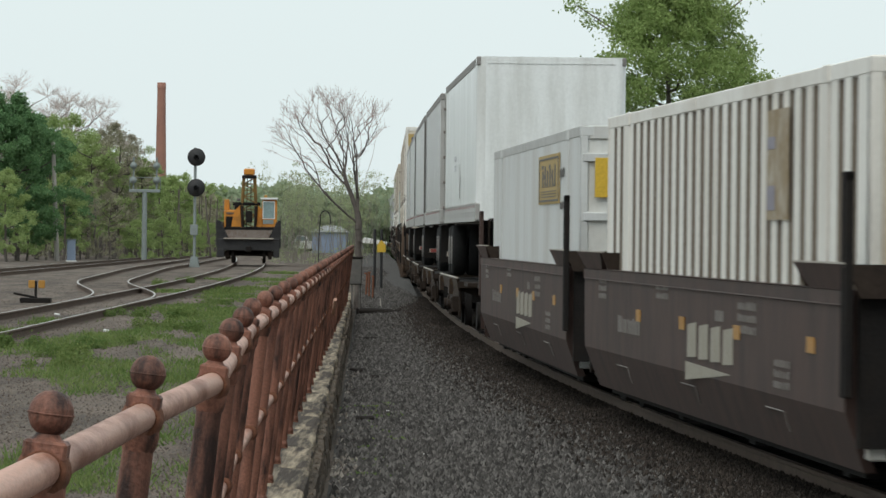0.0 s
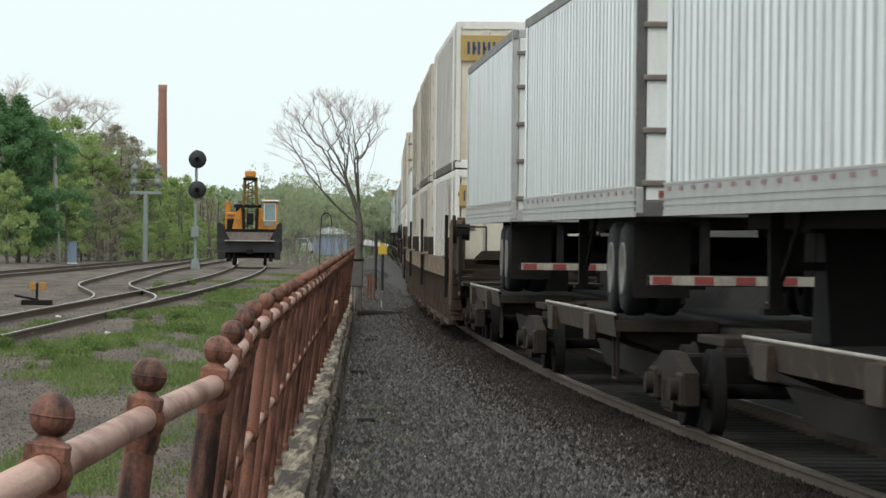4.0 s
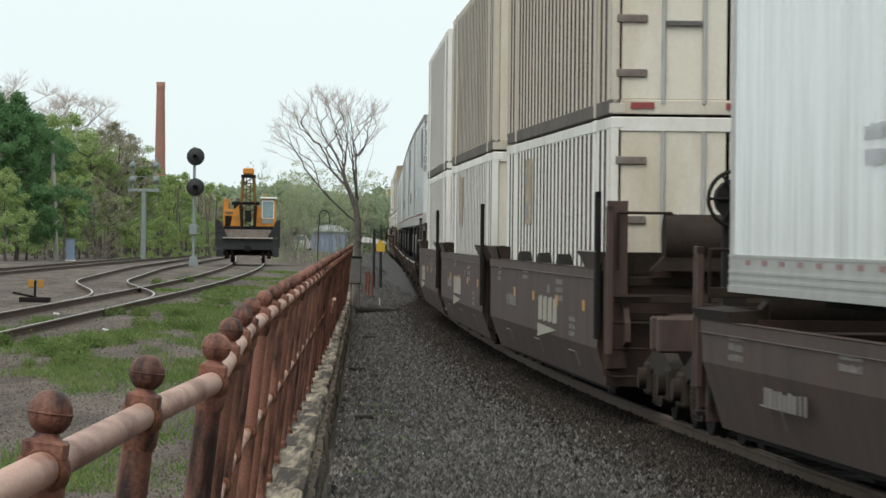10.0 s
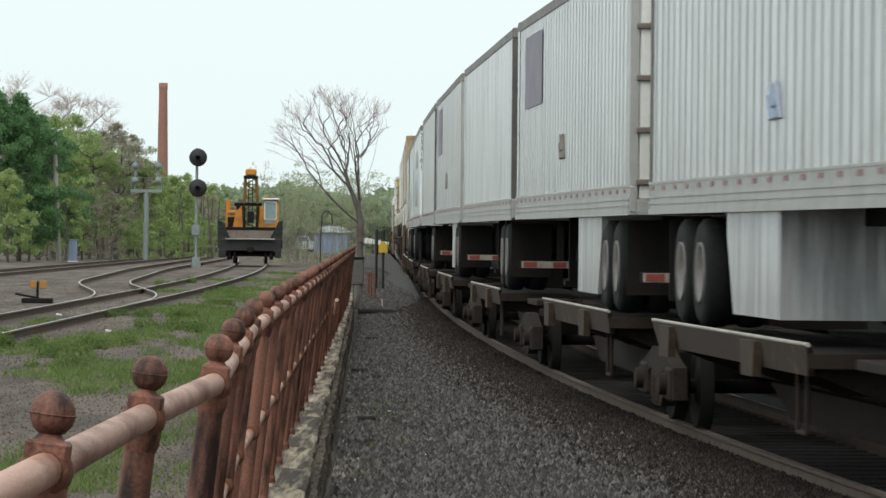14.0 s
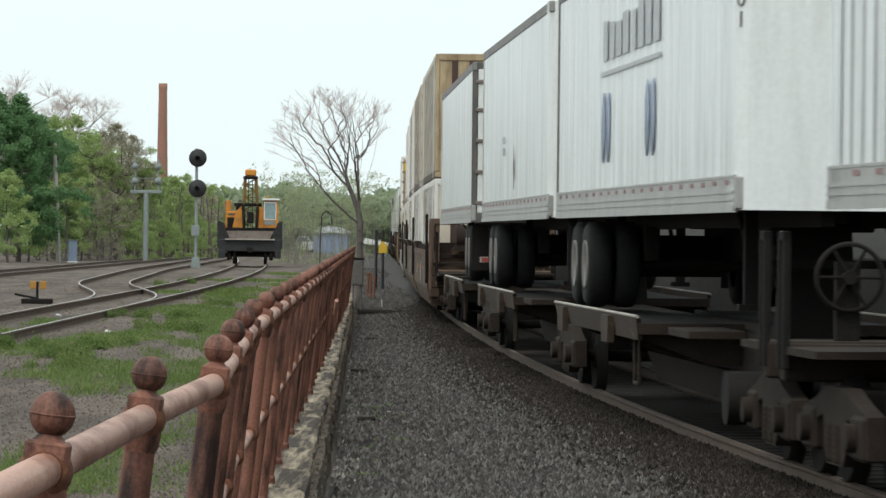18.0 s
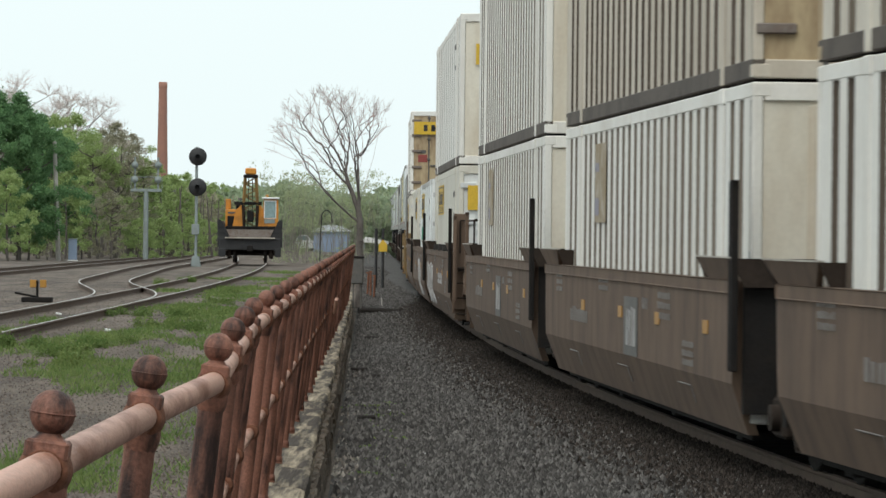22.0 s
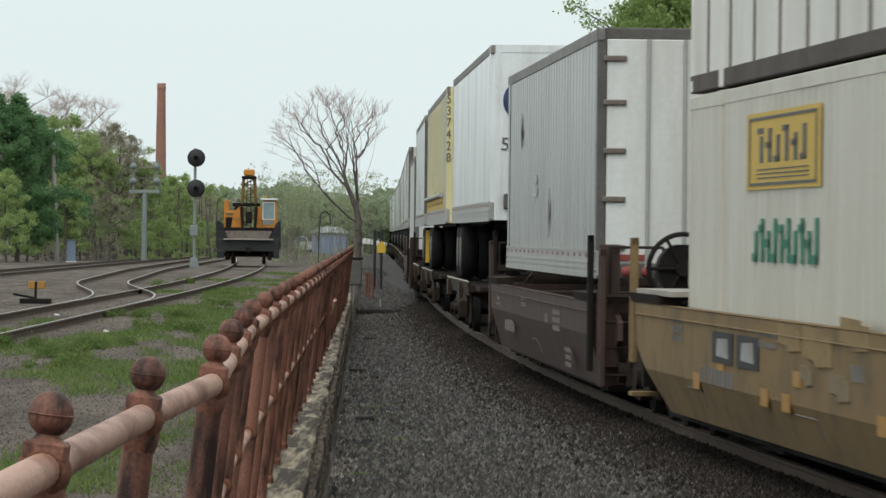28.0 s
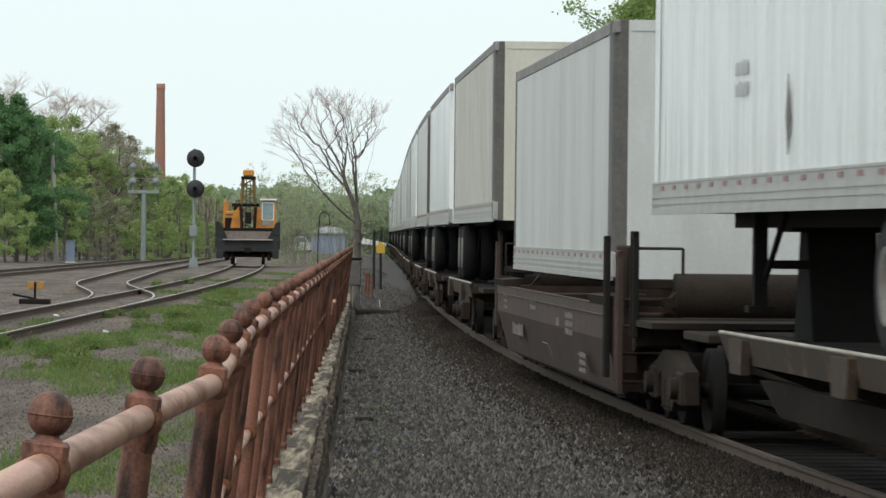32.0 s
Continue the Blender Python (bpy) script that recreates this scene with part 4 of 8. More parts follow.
def bare_tree():
    """Leafless tree at the end of the railing: every branch reaches from the nearest older wood to its own place in the crown."""
    rng = random.Random(17)
    t = thing("bare_tree", "leafless grey tree with fine reddish twigs at the railing's end", "tree", pose(-2.36, 112, 0.1))
    pos, up = [], []

    def node(p, parent):
        pos.append(Vector(p))
        up.append(parent)
        return len(pos) - 1

    def reach(start, goal, wobble):
        """Adds a wavering row of nodes from a node to a place."""
        a, b = pos[start], Vector(goal)
        n = max(2, int((b - a).length / 0.16))
        last = start
        for i in range(1, n + 1):
            u = i / n
            q = a.lerp(b, u) + Vector((rng.uniform(-1, 1), rng.uniform(-1, 1), rng.uniform(-1, 1))) * wobble * (u < 1)
            q.z -= 0.03 * (b - a).length * math.sin(math.pi * u)
            last = node(q, last)
        return last

    root = node((0, 0, -0.3), -1)
    stem = reach(root, (0.02, 0, 2.1), 0.012)
    fork = reach(stem, (-0.03, 0, 2.45), 0.01)
    # the low limb that sweeps out to one side, and the long upright limbs of the vase
    low = reach(reach(stem, (-0.75, -0.1, 2.75), 0.02), (-1.3, -0.15, 3.4), 0.03)
    reach(reach(low, (-1.75, -0.2, 4.1), 0.03), (-2.15, -0.2, 4.65), 0.03)
    mid = reach(fork, (-0.4, 0.0, 3.5), 0.02)
    left = reach(mid, (-0.65, -0.1, 4.05), 0.02)
    reach(reach(left, (-1.25, -0.2, 5.0), 0.03), (-2.0, -0.2, 5.7), 0.03)
    reach(reach(mid, (-0.45, 0.2, 4.4), 0.02), (-1.0, 0.3, 5.8), 0.03)
    reach(reach(mid, (-0.3, 0.1, 4.6), 0.02), (0.4, 0.1, 5.4), 0.03)
    right = reach(fork, (-0.05, 0.1, 4.0), 0.02)
    reach(reach(right, (0.38, 0.2, 4.5), 0.02), (0.68, 0.2, 4.9), 0.03)
    reach(right, (-0.35, -0.2, 5.75), 0.03)
    frame_end = len(pos)
    roots = [q for q in range(stem + 3, frame_end) if pos[q].z < 4.6]
    for i in range(22):
        x = -2.25 + 2.95 * (i + 0.5) / 22 + rng.uniform(-0.08, 0.08)
        z = float(np.interp(x, (-2.25, -1.9, -1.2, -0.4, 0.7), (4.5, 5.35, 5.7, 5.65, 5.1))) - rng.choice((0.1, 0.4, 1.0))
        goal = Vector((x, rng.uniform(-0.9, 0.9), z))
        start = min(roots, key=lambda q: abs((goal.x + 0.15) * (pos[q].z - 2.2) / (goal.z - 2.2) * 0.75 - pos[q].x) + 0.25 * abs(pos[q].z - rng.uniform(2.9, 4.3)))
        reach(start, goal, 0.02)
    frame_end = len(pos)
    goals = []
    while len(goals) < 210:
        g = Vector((rng.uniform(-2.5, 0.8), rng.gauss(0, 0.55), rng.uniform(2.9, 6.2)))
        roof = float(np.interp(g.x, (-2.45, -2.1, -1.3, -0.4, 0.95), (4.4, 5.5, 5.85, 5.8, 5.3)))
        base = float(np.interp(g.x, (-2.45, -1.9, -1.2, -0.4, 0.1, 0.5, 0.95), (4.0, 4.0, 3.5, 3.6, 3.9, 4.4, 4.9)))
        if base < g.z < roof and rng.random() < 0.2 + 0.8 * (g.z - base) / (roof - base):
            goals.append(g)
    goals.sort(key=lambda g: (g - Vector((-0.2, 0, 3.2))).length)
    for g in goals:
        best = min(range(stem, len(pos)), key=lambda i: (pos[i] - g).length * (2.3 - 1.6 * (pos[i] - pos[up[i]]).normalized().dot((g - pos[i]).normalized())) + 0.9 * max(0, pos[i].z - g.z + 0.15) + (0.4 if i < fork else 0))
        tip = reach(best, g, 0.012)
        for k in range(5):
            out = (g - Vector((-0.4, 0, 3.6))).normalized()
            q = pos[tip] + (out * 0.7 + Vector((rng.uniform(-1, 1), rng.uniform(-1, 1), rng.uniform(-0.4, 0.9)))) * rng.uniform(0.08, 0.22)
            node(q, tip if k < 3 else up[tip])
    flow = [0.0] * len(pos)
    for i in range(len(pos) - 1, 0, -1):
        flow[i] += 1.0 if i >= frame_end else 1.6
        flow[up[i]] += flow[i]
    rad = [max(0.0031, 0.095 * (f / flow[1]) ** 0.54) for f in flow]
    trunk, limb, twig = Shape(), Shape(), Shape()
    for i in range(1, len(pos)):
        r, r0 = rad[i], min(rad[up[i]], rad[i] * 1.25)
        s = trunk if i <= stem else limb if r > 0.008 else twig
        s.tube(pos[up[i]], pos[i], r0, 10 if i <= stem else 5 if r > 0.011 else 3, r, caps=False)
    part("trunk", trunk, BARK, t)
    part("limb", limb, BARK, t)
    part("twig", twig, TWIG, t, "fine reddish-grey twigs")


bare_tree()


def chimney():
    y = 700
    x = spot(-499, y)
    t = thing("brick_chimney", "tall tapering red-brown brick factory chimney", "chimney", pose(x, y, 0))
    part("shaft", Shape().lathe([(1.15, -0.5), (0.72, 27.2)], n=20), BRICK, t)
    part("crown", Shape().lathe([(0.72, 26.6), (0.77, 26.9), (0.77, 27.9), (0.6, 27.9), (0.6, 27.0)], n=20), BRICK, t)


chimney()


def signal_mast():
    y = 187
    t = thing("railway_signal", "two round black signal targets on a slender grey mast", "signal", pose(spot(-438, y), y, HIGH))
    part("mast", Shape().tube((0, 0, 0.4), (0, 0, 5.6), 0.07, 10), POLEGREY, t)
    part("footing", Shape().prism([(-0.26, -0.1), (0.26, -0.1), (0.15, 0.5), (-0.15, 0.5)], -0.25, 0.25), POLEGREY, t, "grey concrete footing")
    for z in (5.15, 3.72):
        d = part("target", Shape().lathe([(0.0, -0.03), (0.4, -0.03), (0.42, 0), (0.4, 0.03), (0.0, 0.03)], axis="x", n=28), BLACK, t, "round black target", at=(0.06, -0.15, z), turn=(0, 0, 90))
        part("hood", Shape().lathe([(0.11, -0.35), (0.12, -0.35), (0.13, 0), (0.12, 0)], axis="x", n=14), BLACK, d)
        part("lamp_case", Shape().box(-0.16, 0.16, 0.0, 0.4, z - 0.2, z + 0.2, 0.03), BLACK, t)
    part("junction_box", Shape().box(-0.2, 0.16, -0.2, -0.05, 1.5, 2.0, 0.02), POLEGREY, t)


signal_mast()


def bracket_signal():
    y = 219
    t = thing("bracket_signal", "grey bracket post with two arms of pale round signal heads", "signal", pose(spot(-527, y), y, HIGH))
    part("post", Shape().tube((0, 0, 0), (0, 0, 3.85), 0.15, 12, 0.13), POLEGREY, t)
    part("bracket", Shape().box(-0.85, 0.85, -0.12, 0.12, 3.78, 3.95, 0.02), POLEGREY, t)
    part("railing", Shape().path([(-0.85, 0.3, 3.95), (-0.85, 0.3, 4.6), (0.85, 0.3, 4.6), (0.85, 0.3, 3.95)], 0.02, 6), POLEGREY, t)
    for x in (-0.62, 0.65):
        part("mast", Shape().tube((x, 0, 3.9), (x, 0, 5.7), 0.05, 8), POLEGREY, t)
        for z in (4.45, 5.25):
            part("signal_head", Shape().lathe([(0.0, -0.06), (0.1, -0.06), (0.12, -0.02), (0.19, -0.02), (0.19, 0.03), (0.0, 0.04)], axis="x", n=18), POLEGREY, t, "pale round signal head", at=(x, -0.1, z), turn=(0, 0, 90))


bracket_signal()


def pole(px, y, top, r, lean, mat, label):
    t = thing("utility_pole", label, "pole", pose(spot(px, y), y, HIGH - 0.1, ry=lean))
    part("shaft", Shape().tube((0, 0, -0.1), (0, 0, top), r, 10, r * 0.8), mat, t)
    part("pole_cap", Shape().lathe([(r * 0.8, 0), (r * 0.86, 0.03), (0.02, 0.12), (0, 0.12)], at=(0, 0, top), n=10), mat, t)
    return t


pole(-681, 214, 6.4, 0.14, -2.4, WOODPOLE, "bleached wooden pole standing in the trees")


def relay_box():
    y = 213
    t = thing("relay_cabinet", "slim blue-grey trackside relay cabinet", "cabinet", pose(spot(-656, y), y, HIGH))
    part("body", Shape().box(-0.22, 0.22, -0.2, 0.2, 0.06, 1.15, 0.02), BLUEROOF, t)
    part("roof", Shape().box(-0.26, 0.26, -0.24, 0.24, 1.15, 1.2, 0.015), POLEGREY, t)
    part("plinth", Shape().box(-0.26, 0.26, -0.24, 0.24, -0.1, 0.06), WHITEPAINT, t)


relay_box()


def switch_stand(px, y, label):
    t = thing("switch_stand", label, "switch stand", pose(spot(px, y), y, HIGH))
    part("base", Shape().box(-0.35, 0.35, -0.2, 0.2, 0, 0.12, 0.02), DARKSTEEL, t)
    part("rod", Shape().tube((0, 0, 0.1), (0, 0, 0.5), 0.03, 8), DARKSTEEL, t)
    part("lever", Shape().tube((0.05, -0.1, 0.12), (-0.5, -0.15, 0.22), 0.025, 8), DARKSTEEL, t)
    for x in (-0.17, 0.06):
        part("target", Shape().box(x, x + 0.15, -0.03, 0.03, 0.34, 0.52, 0.012), AMBER, t, "small amber target")


switch_stand(-718, 92, "low switch stand with two amber targets")


def rail_crane():
    """Orange crane with a lattice boom and a cab, standing on a short dark flat car on the yard track."""
    y = 193
    x = yard_x(y) - 0.05
    turn = 2.4
    g = thing("flat_car", "short black flat car with stake sides on the yard track", "rail car", pose(x, y, YARD, rz=turn))
    part("deck", Shape().box(-1.5, 1.5, 0, 9, 0.95, 1.2, 0.02), BLACK, g)
    part("end_beam", Shape().box(-1.5, 1.5, -0.15, 0.05, 0.62, 1.2, 0.03), BLACK, g)
    part("end_plate", Shape().prism([(-0.95, 1.2), (0.95, 1.2), (1.15, 1.62), (-1.15, 1.62)], -0.1, 0.0), HINGE, g, "grey sloping end plate")
    part("step_board", Shape().box(-1.2, 1.2, -0.35, -0.1, 1.18, 1.24), PALESTEEL, g)
    for k in (-1, 1):
        part("side_wing", Shape().prism([(k * 1.0, 1.2), (k * 1.15, 1.05), (k * 1.5, 1.05), (k * 1.5, 2.02), (k * 1.34, 2.02)], -0.05, 7), BLACK, g)
        for i in range(9):
            part("stake", Shape().box(k * 1.48, k * 1.56, -0.08 + i * 0.8, i * 0.8, 0.75, 2.06, 0.01), BLACK, g)
        for i in range(4):
            part("slat", Shape().box(k * 1.1 + k * 0.1 * i, k * 1.54, -0.1, -0.04, 1.2 + 0.26 * i, 1.3 + 0.26 * i), BLACK, g)
        part("buffer_step", Shape().box(k * 1.2, k * 1.5, -0.3, 0.1, 0.3, 0.7, 0.02), BLACK, g)
    part("coupler", Shape().box(-0.14, 0.14, -0.7, 0.1, 0.55, 0.85, 0.04), DARKSTEEL, g)
    for yy in (1.3, 7.4):
        truck(g, yy)
    c = thing("crane", "dirty orange crane with raised lattice boom and white-roofed cab", "crane", pose(x, y, YARD + 1.2, rz=turn) @ Matrix.Diagonal((1, 1, 0.93, 1)))
    part("turntable", Shape().tube((0, 3.0, 0), (0, 3.0, 0.3), 1.1, 20), DARKSTEEL, c)
    part("chassis", Shape().box(-1.2, 1.25, 1.3, 5.0, 0.3, 0.62, 0.04), DARKSTEEL, c)
    house = part("engine_house", Shape().box(-1.22, -0.55, 1.6, 4.8, 0.5, 1.5, 0.06), CRANEYEL, c, "orange engine house")
    part("louvre", Shape().box(-1.12, -0.62, 1.57, 1.61, 0.6, 1.15), DARKSTEEL, house)
    part("nameplate", Shape().box(-1.1, -0.62, 1.57, 1.61, 1.28, 1.36), TRIMDARK, house)
    part("exhaust", Shape().box(-1.22, -0.96, 2.2, 2.6, 1.48, 2.05, 0.04), CRANEYEL, c)
    cab = part("cab", Shape().box(0.62, 1.36, 1.4, 2.9, 0.45, 2.05, 0.06), CRANEYEL, c, "operator's cab")
    part("window", Shape().box(0.7, 1.22, 1.37, 1.402, 1.08, 1.92, 0.02), CABGLASS, cab, "large pale front window")
    part("window_frame", Shape().box(0.66, 1.26, 1.385, 1.399, 1.04, 1.98), WHITEPAINT, cab, "white window frame")
    part("cab_roof", Shape().box(0.55, 1.42, 1.25, 3.0, 2.05, 2.15, 0.03), WHITEPAINT, cab)
    part("grille", Shape().box(0.68, 1.2, 1.38, 1.402, 0.78, 1.0), POLEGREY, cab)
    part("side_stripe", Shape().box(1.27, 1.355, 1.38, 1.402, 0.5, 2.0), CRANEYEL, cab)
    part("beacon", Shape().lathe([(0.08, 0), (0.09, 0.05), (0.06, 0.14), (0, 0.15)], at=(0.8, 2, 2.15), n=10), AMBER, cab)
    boom = part("boom", Shape().tube((-0.4, 2.0, 0.4), (-0.26, 1.2, 3.25), 0.08, 8).tube((0.4, 2.0, 0.4), (0.26, 1.2, 3.25), 0.08, 8).tube((-0.4, 2.6, 0.4), (-0.26, 1.6, 3.25), 0.06, 8).tube((0.4, 2.6, 0.4), (0.26, 1.6, 3.25), 0.06, 8), BOOMPAINT, c, "lattice boom")
    for i in range(8):
        z = 0.55 + i * 0.33
        w = 0.4 - 0.14 * (z - 0.4) / 2.85
        s = 1 if i % 2 else -1
        yy = 2.0 - 0.8 * (z - 0.4) / 2.85
        part("lacing", Shape().tube((-w * s, yy, z), (w * s * 0.96, yy - 0.08, z + 0.32), 0.035, 6), BOOMPAINT, boom)
        part("lacing", Shape().tube((-w * s, yy + 0.5, z), (w * s * 0.96, yy + 0.42, z + 0.32), 0.035, 6), BOOMPAINT, boom)
        part("lacing", Shape().tube((-w, yy, z), (w, yy, z), 0.03, 6), BOOMPAINT, boom)
    part("boom_head", Shape().box(-0.36, 0.36, 1.0, 1.7, 3.15, 3.32, 0.04), DARKSTEEL, boom)
    part("head_sheave", Shape().box(-0.27, 0.27, 1.05, 1.6, 3.32, 3.66, 0.06), CRANEYEL, boom, "yellow boom head")
    for x in (-0.12, 0.1):
        part("hoist_rope", Shape().tube((x, 1.1, 0.6), (x * 0.8, 1.0, 3.25), 0.018, 5), DARKSTEEL, boom)
    part("hook_block", Shape().box(-0.16, 0.16, 1.0, 1.2, 0.85, 1.45, 0.05), DARKSTEEL, boom)
    for k in (-1, 1):
        part("boom_arm", Shape().prism([(k * 0.36, 0.3), (k * 0.92, 0.3), (k * 0.72, 1.45), (k * 0.44, 1.75)], 1.5, 1.9), CRANEYEL, c)
        part("ram", Shape().tube((k * 0.3, 1.45, 0.4), (k * 0.34, 1.35, 1.7), 0.07, 8), DUSTSTEEL, c)
    part("cylinder", Shape().tube((-0.8, 1.6, 1.82), (0.55, 1.6, 1.82), 0.09, 10), DARKSTEEL, c)
    part("winch", Shape().tube((-0.7, 1.7, 1.72), (-0.35, 1.7, 1.72), 0.2, 14), DARKSTEEL, c)
    part("light", Shape().box(-0.6, -0.42, 1.4, 1.5, 1.95, 2.1, 0.02), TRIMDARK, c)


def far_bits():
    # low blue-walled shed and a pale roof among the scrub
    y = 330
    h = thing("shed", "small blue-grey shed with a pale metal roof", "shed", pose(spot(-199, y), y, HIGH))
    part("wall", Shape().box(-1.45, 1.45, 0, 4, 0, 1.75), BLUEROOF, h)
    part("roof", Shape().prism([(-1.6, 1.72), (1.6, 1.72), (0.9, 2.15), (-0.1, 2.3), (-1.0, 2.1)], -0.2, 4.2), LIGHTROOF, h)
    y = 300
    h = thing("canopy", "low white canopy roof beside the line", "canopy", pose(spot(-124, y), y, HIGH))
    part("roof", Shape().prism([(-0.9, 0.95), (1.1, 0.8), (1.1, 1.0), (-0.6, 1.35)], 0, 4), WHITEPAINT, h)
    for x in (-0.7, 0.9):
        part("post", Shape().box(x - 0.05, x + 0.05, 0.1, 0.2, 0, 0.9), POLEGREY, h)
    y = 345
    h = thing("white_car", "small white parked car half hidden by scrub", "car", pose(spot(-249, y), y, HIGH))
    part("body", Shape().prism([(-0.95, 0.25), (0.95, 0.25), (0.98, 0.85), (0.6, 0.95), (0.35, 1.4), (-0.35, 1.4), (-0.6, 0.95), (-0.98, 0.85)], 0, 3.6), WHITEPAINT, h)
    part("windscreen", Shape().prism([(-0.55, 0.95), (0.55, 0.95), (0.33, 1.32), (-0.33, 1.32)], -0.02, 0.01), GLASS, h)
    for x in (-0.85, 0.85):
        part("wheel", Shape().tube((x - 0.1, 0.6, 0.3), (x + 0.1, 0.6, 0.3), 0.3, 14), TYRE, h)
    # signs and posts beside the main line at the railing's end
    for px, y, z0, top, lab in ((-107, 140, 0.02, 2.05, "post"), (-119, 140, 0.02, 2.05, "post")):
        t = thing("marker_post", "slim black post beside the track", "post", pose(spot(px, y), y, z0), "marker posts")
        part("shaft", Shape().tube((0, 0, -0.2), (0, 0, top), 0.05, 8), BLACK, t)
        if px == -107:
            part("sign", Shape().prism([(-0.15, 1.25), (0.15, 1.25), (0.15, 1.5), (0, 1.68), (-0.15, 1.5)], -0.07, -0.05), YELLOW, t, "yellow diamond sign")
            part("bracket", Shape().box(-0.06, 0.06, -0.055, 0.0, 1.35, 1.45), BLACK, t)
    for i, (px, y, hgt) in enumerate(((-128, 128, 0.75), (-122, 126, 0.65), (-134, 130, 0.7))):
        t = thing("stake", "short rusty stake in the ballast", "stake", pose(spot(px, y), y, -0.1), "stakes by the line")
        part("shaft", Shape().tube((0, 0, -0.2), (0.02 * i, 0, hgt), 0.035, 7), RUSTDARK, t)
        part("stake_cap", Shape().box(-0.05, 0.05, -0.05, 0.05, hgt, hgt + 0.05), RUSTDARK, t)
    t = thing("stick", "pale wooden stick standing in the gravel", "stick", pose(spot(-107, 116), 116, LOW))
    part("shaft", Shape().tube((0, 0, -0.05), (-0.02, 0, 0.34), 0.025, 6), WOODPOLE, t)
    part("foot", Shape().tube((0.05, 0, 0.02), (-0.12, 0.05, 0.05), 0.03, 6), WOODPOLE, t)
    # dark drum and box by the tree
    t = thing("junction_case", "dark blue-grey steel case at the end of the railing", "case", pose(spot(-152, 107), 107, 0.1))
    part("body", Shape().box(-0.17, 0.17, -0.12, 0.12, 0.45, 1.15, 0.03), TRIMDARK, t)
    part("leg", Shape().box(-0.12, -0.08, -0.04, 0.04, -0.2, 0.46), TRIMDARK, t)
    part("leg", Shape().box(0.08, 0.12, -0.04, 0.04, -0.2, 0.46), TRIMDARK, t)
    part("lid", Shape().box(-0.19, 0.19, -0.14, 0.14, 1.15, 1.2, 0.015), DARKSTEEL, t)
    # gooseneck
    y = 121
    t = thing("gooseneck_post", "thin dark post with a hooked top", "post", pose(spot(-219, y), y, HIGH))
    pts = [(0, 0, -0.1), (0.02, 0, 1.6), (0.06, 0, 2.1)] + [(0.2 - 0.16 * math.cos(a), 0, 2.1 + 0.25 * math.sin(a)) for a in np.linspace(0.3, 2.9, 7)] + [(0.37, 0, 1.95)]
    part("shaft", Shape().path(pts, 0.018, 6), BLACK, t)
    part("foot", Shape().box(-0.1, 0.1, -0.1, 0.1, -0.1, 0.5, 0.02), DARKSTEEL, t)
    # litter on the gravel
    t = thing("rotten_log", "dark rotten timber lying on the gravel", "log", pose(spot(-122, 108), 108, LOW + 0.07, rz=-22))
    part("timber", Shape().tube((-0.45, 0, 0.03), (0.3, 0.6, 0.03), 0.12, 8, 0.08), DEBRIS, t)
    part("branch", Shape().tube((0.2, 0.05, 0.02), (0.75, 0.3, 0.10), 0.03, 6), DEBRIS, t)
    for i, (px, py) in enumerate(((-128, 192), (-133, 338), (-116, 262), (-142, 250))):
        y = 2.24 / (py * PX)
        t = thing("timber_scrap", "dark scrap of timber on the gravel", "scrap", pose(spot(px, y), y, LOW + 0.045, rz=40 * i), "scraps on the gravel")
        part("piece", Shape().box(-0.11, 0.11, -0.06, 0.06, -0.03, 0.05, 0.02), DEBRIS, t)
        part("splinter", Shape().tube((-0.05, 0, 0.02), (0.18, 0.09, 0.03), 0.02, 6), DEBRIS, t)
    for i, (px, py) in enumerate(((-90, 322), (-22, 400), (-85, 196), (-96, 150))):
        y = 2.24 / (py * PX)
        t = tagged(part("paper_scrap", Shape().box(-0.04, 0.04, -0.025, 0.025, 0, 0.01, 0.003), WHITEPAINT, None, at=(spot(px, y), y, LOW + 0.045), turn=(8, 6, 50 * i)), "pale scrap of litter on the gravel", "litter", "litter on the gravel")
    for i, (px, py) in enumerate(((-592, 178), (-680, 150))):
        y = 1.66 / (py * PX)
        tagged(part("paper_scrap", Shape().box(-0.05, 0.05, -0.04, 0.04, 0, 0.04, 0.01), WHITEPAINT, None, at=(spot(px, y), y, HIGH + 0.012), turn=(6, 10, 30)), "white scrap of litter beside the yard track", "litter", "litter in the yard")


far_bits()


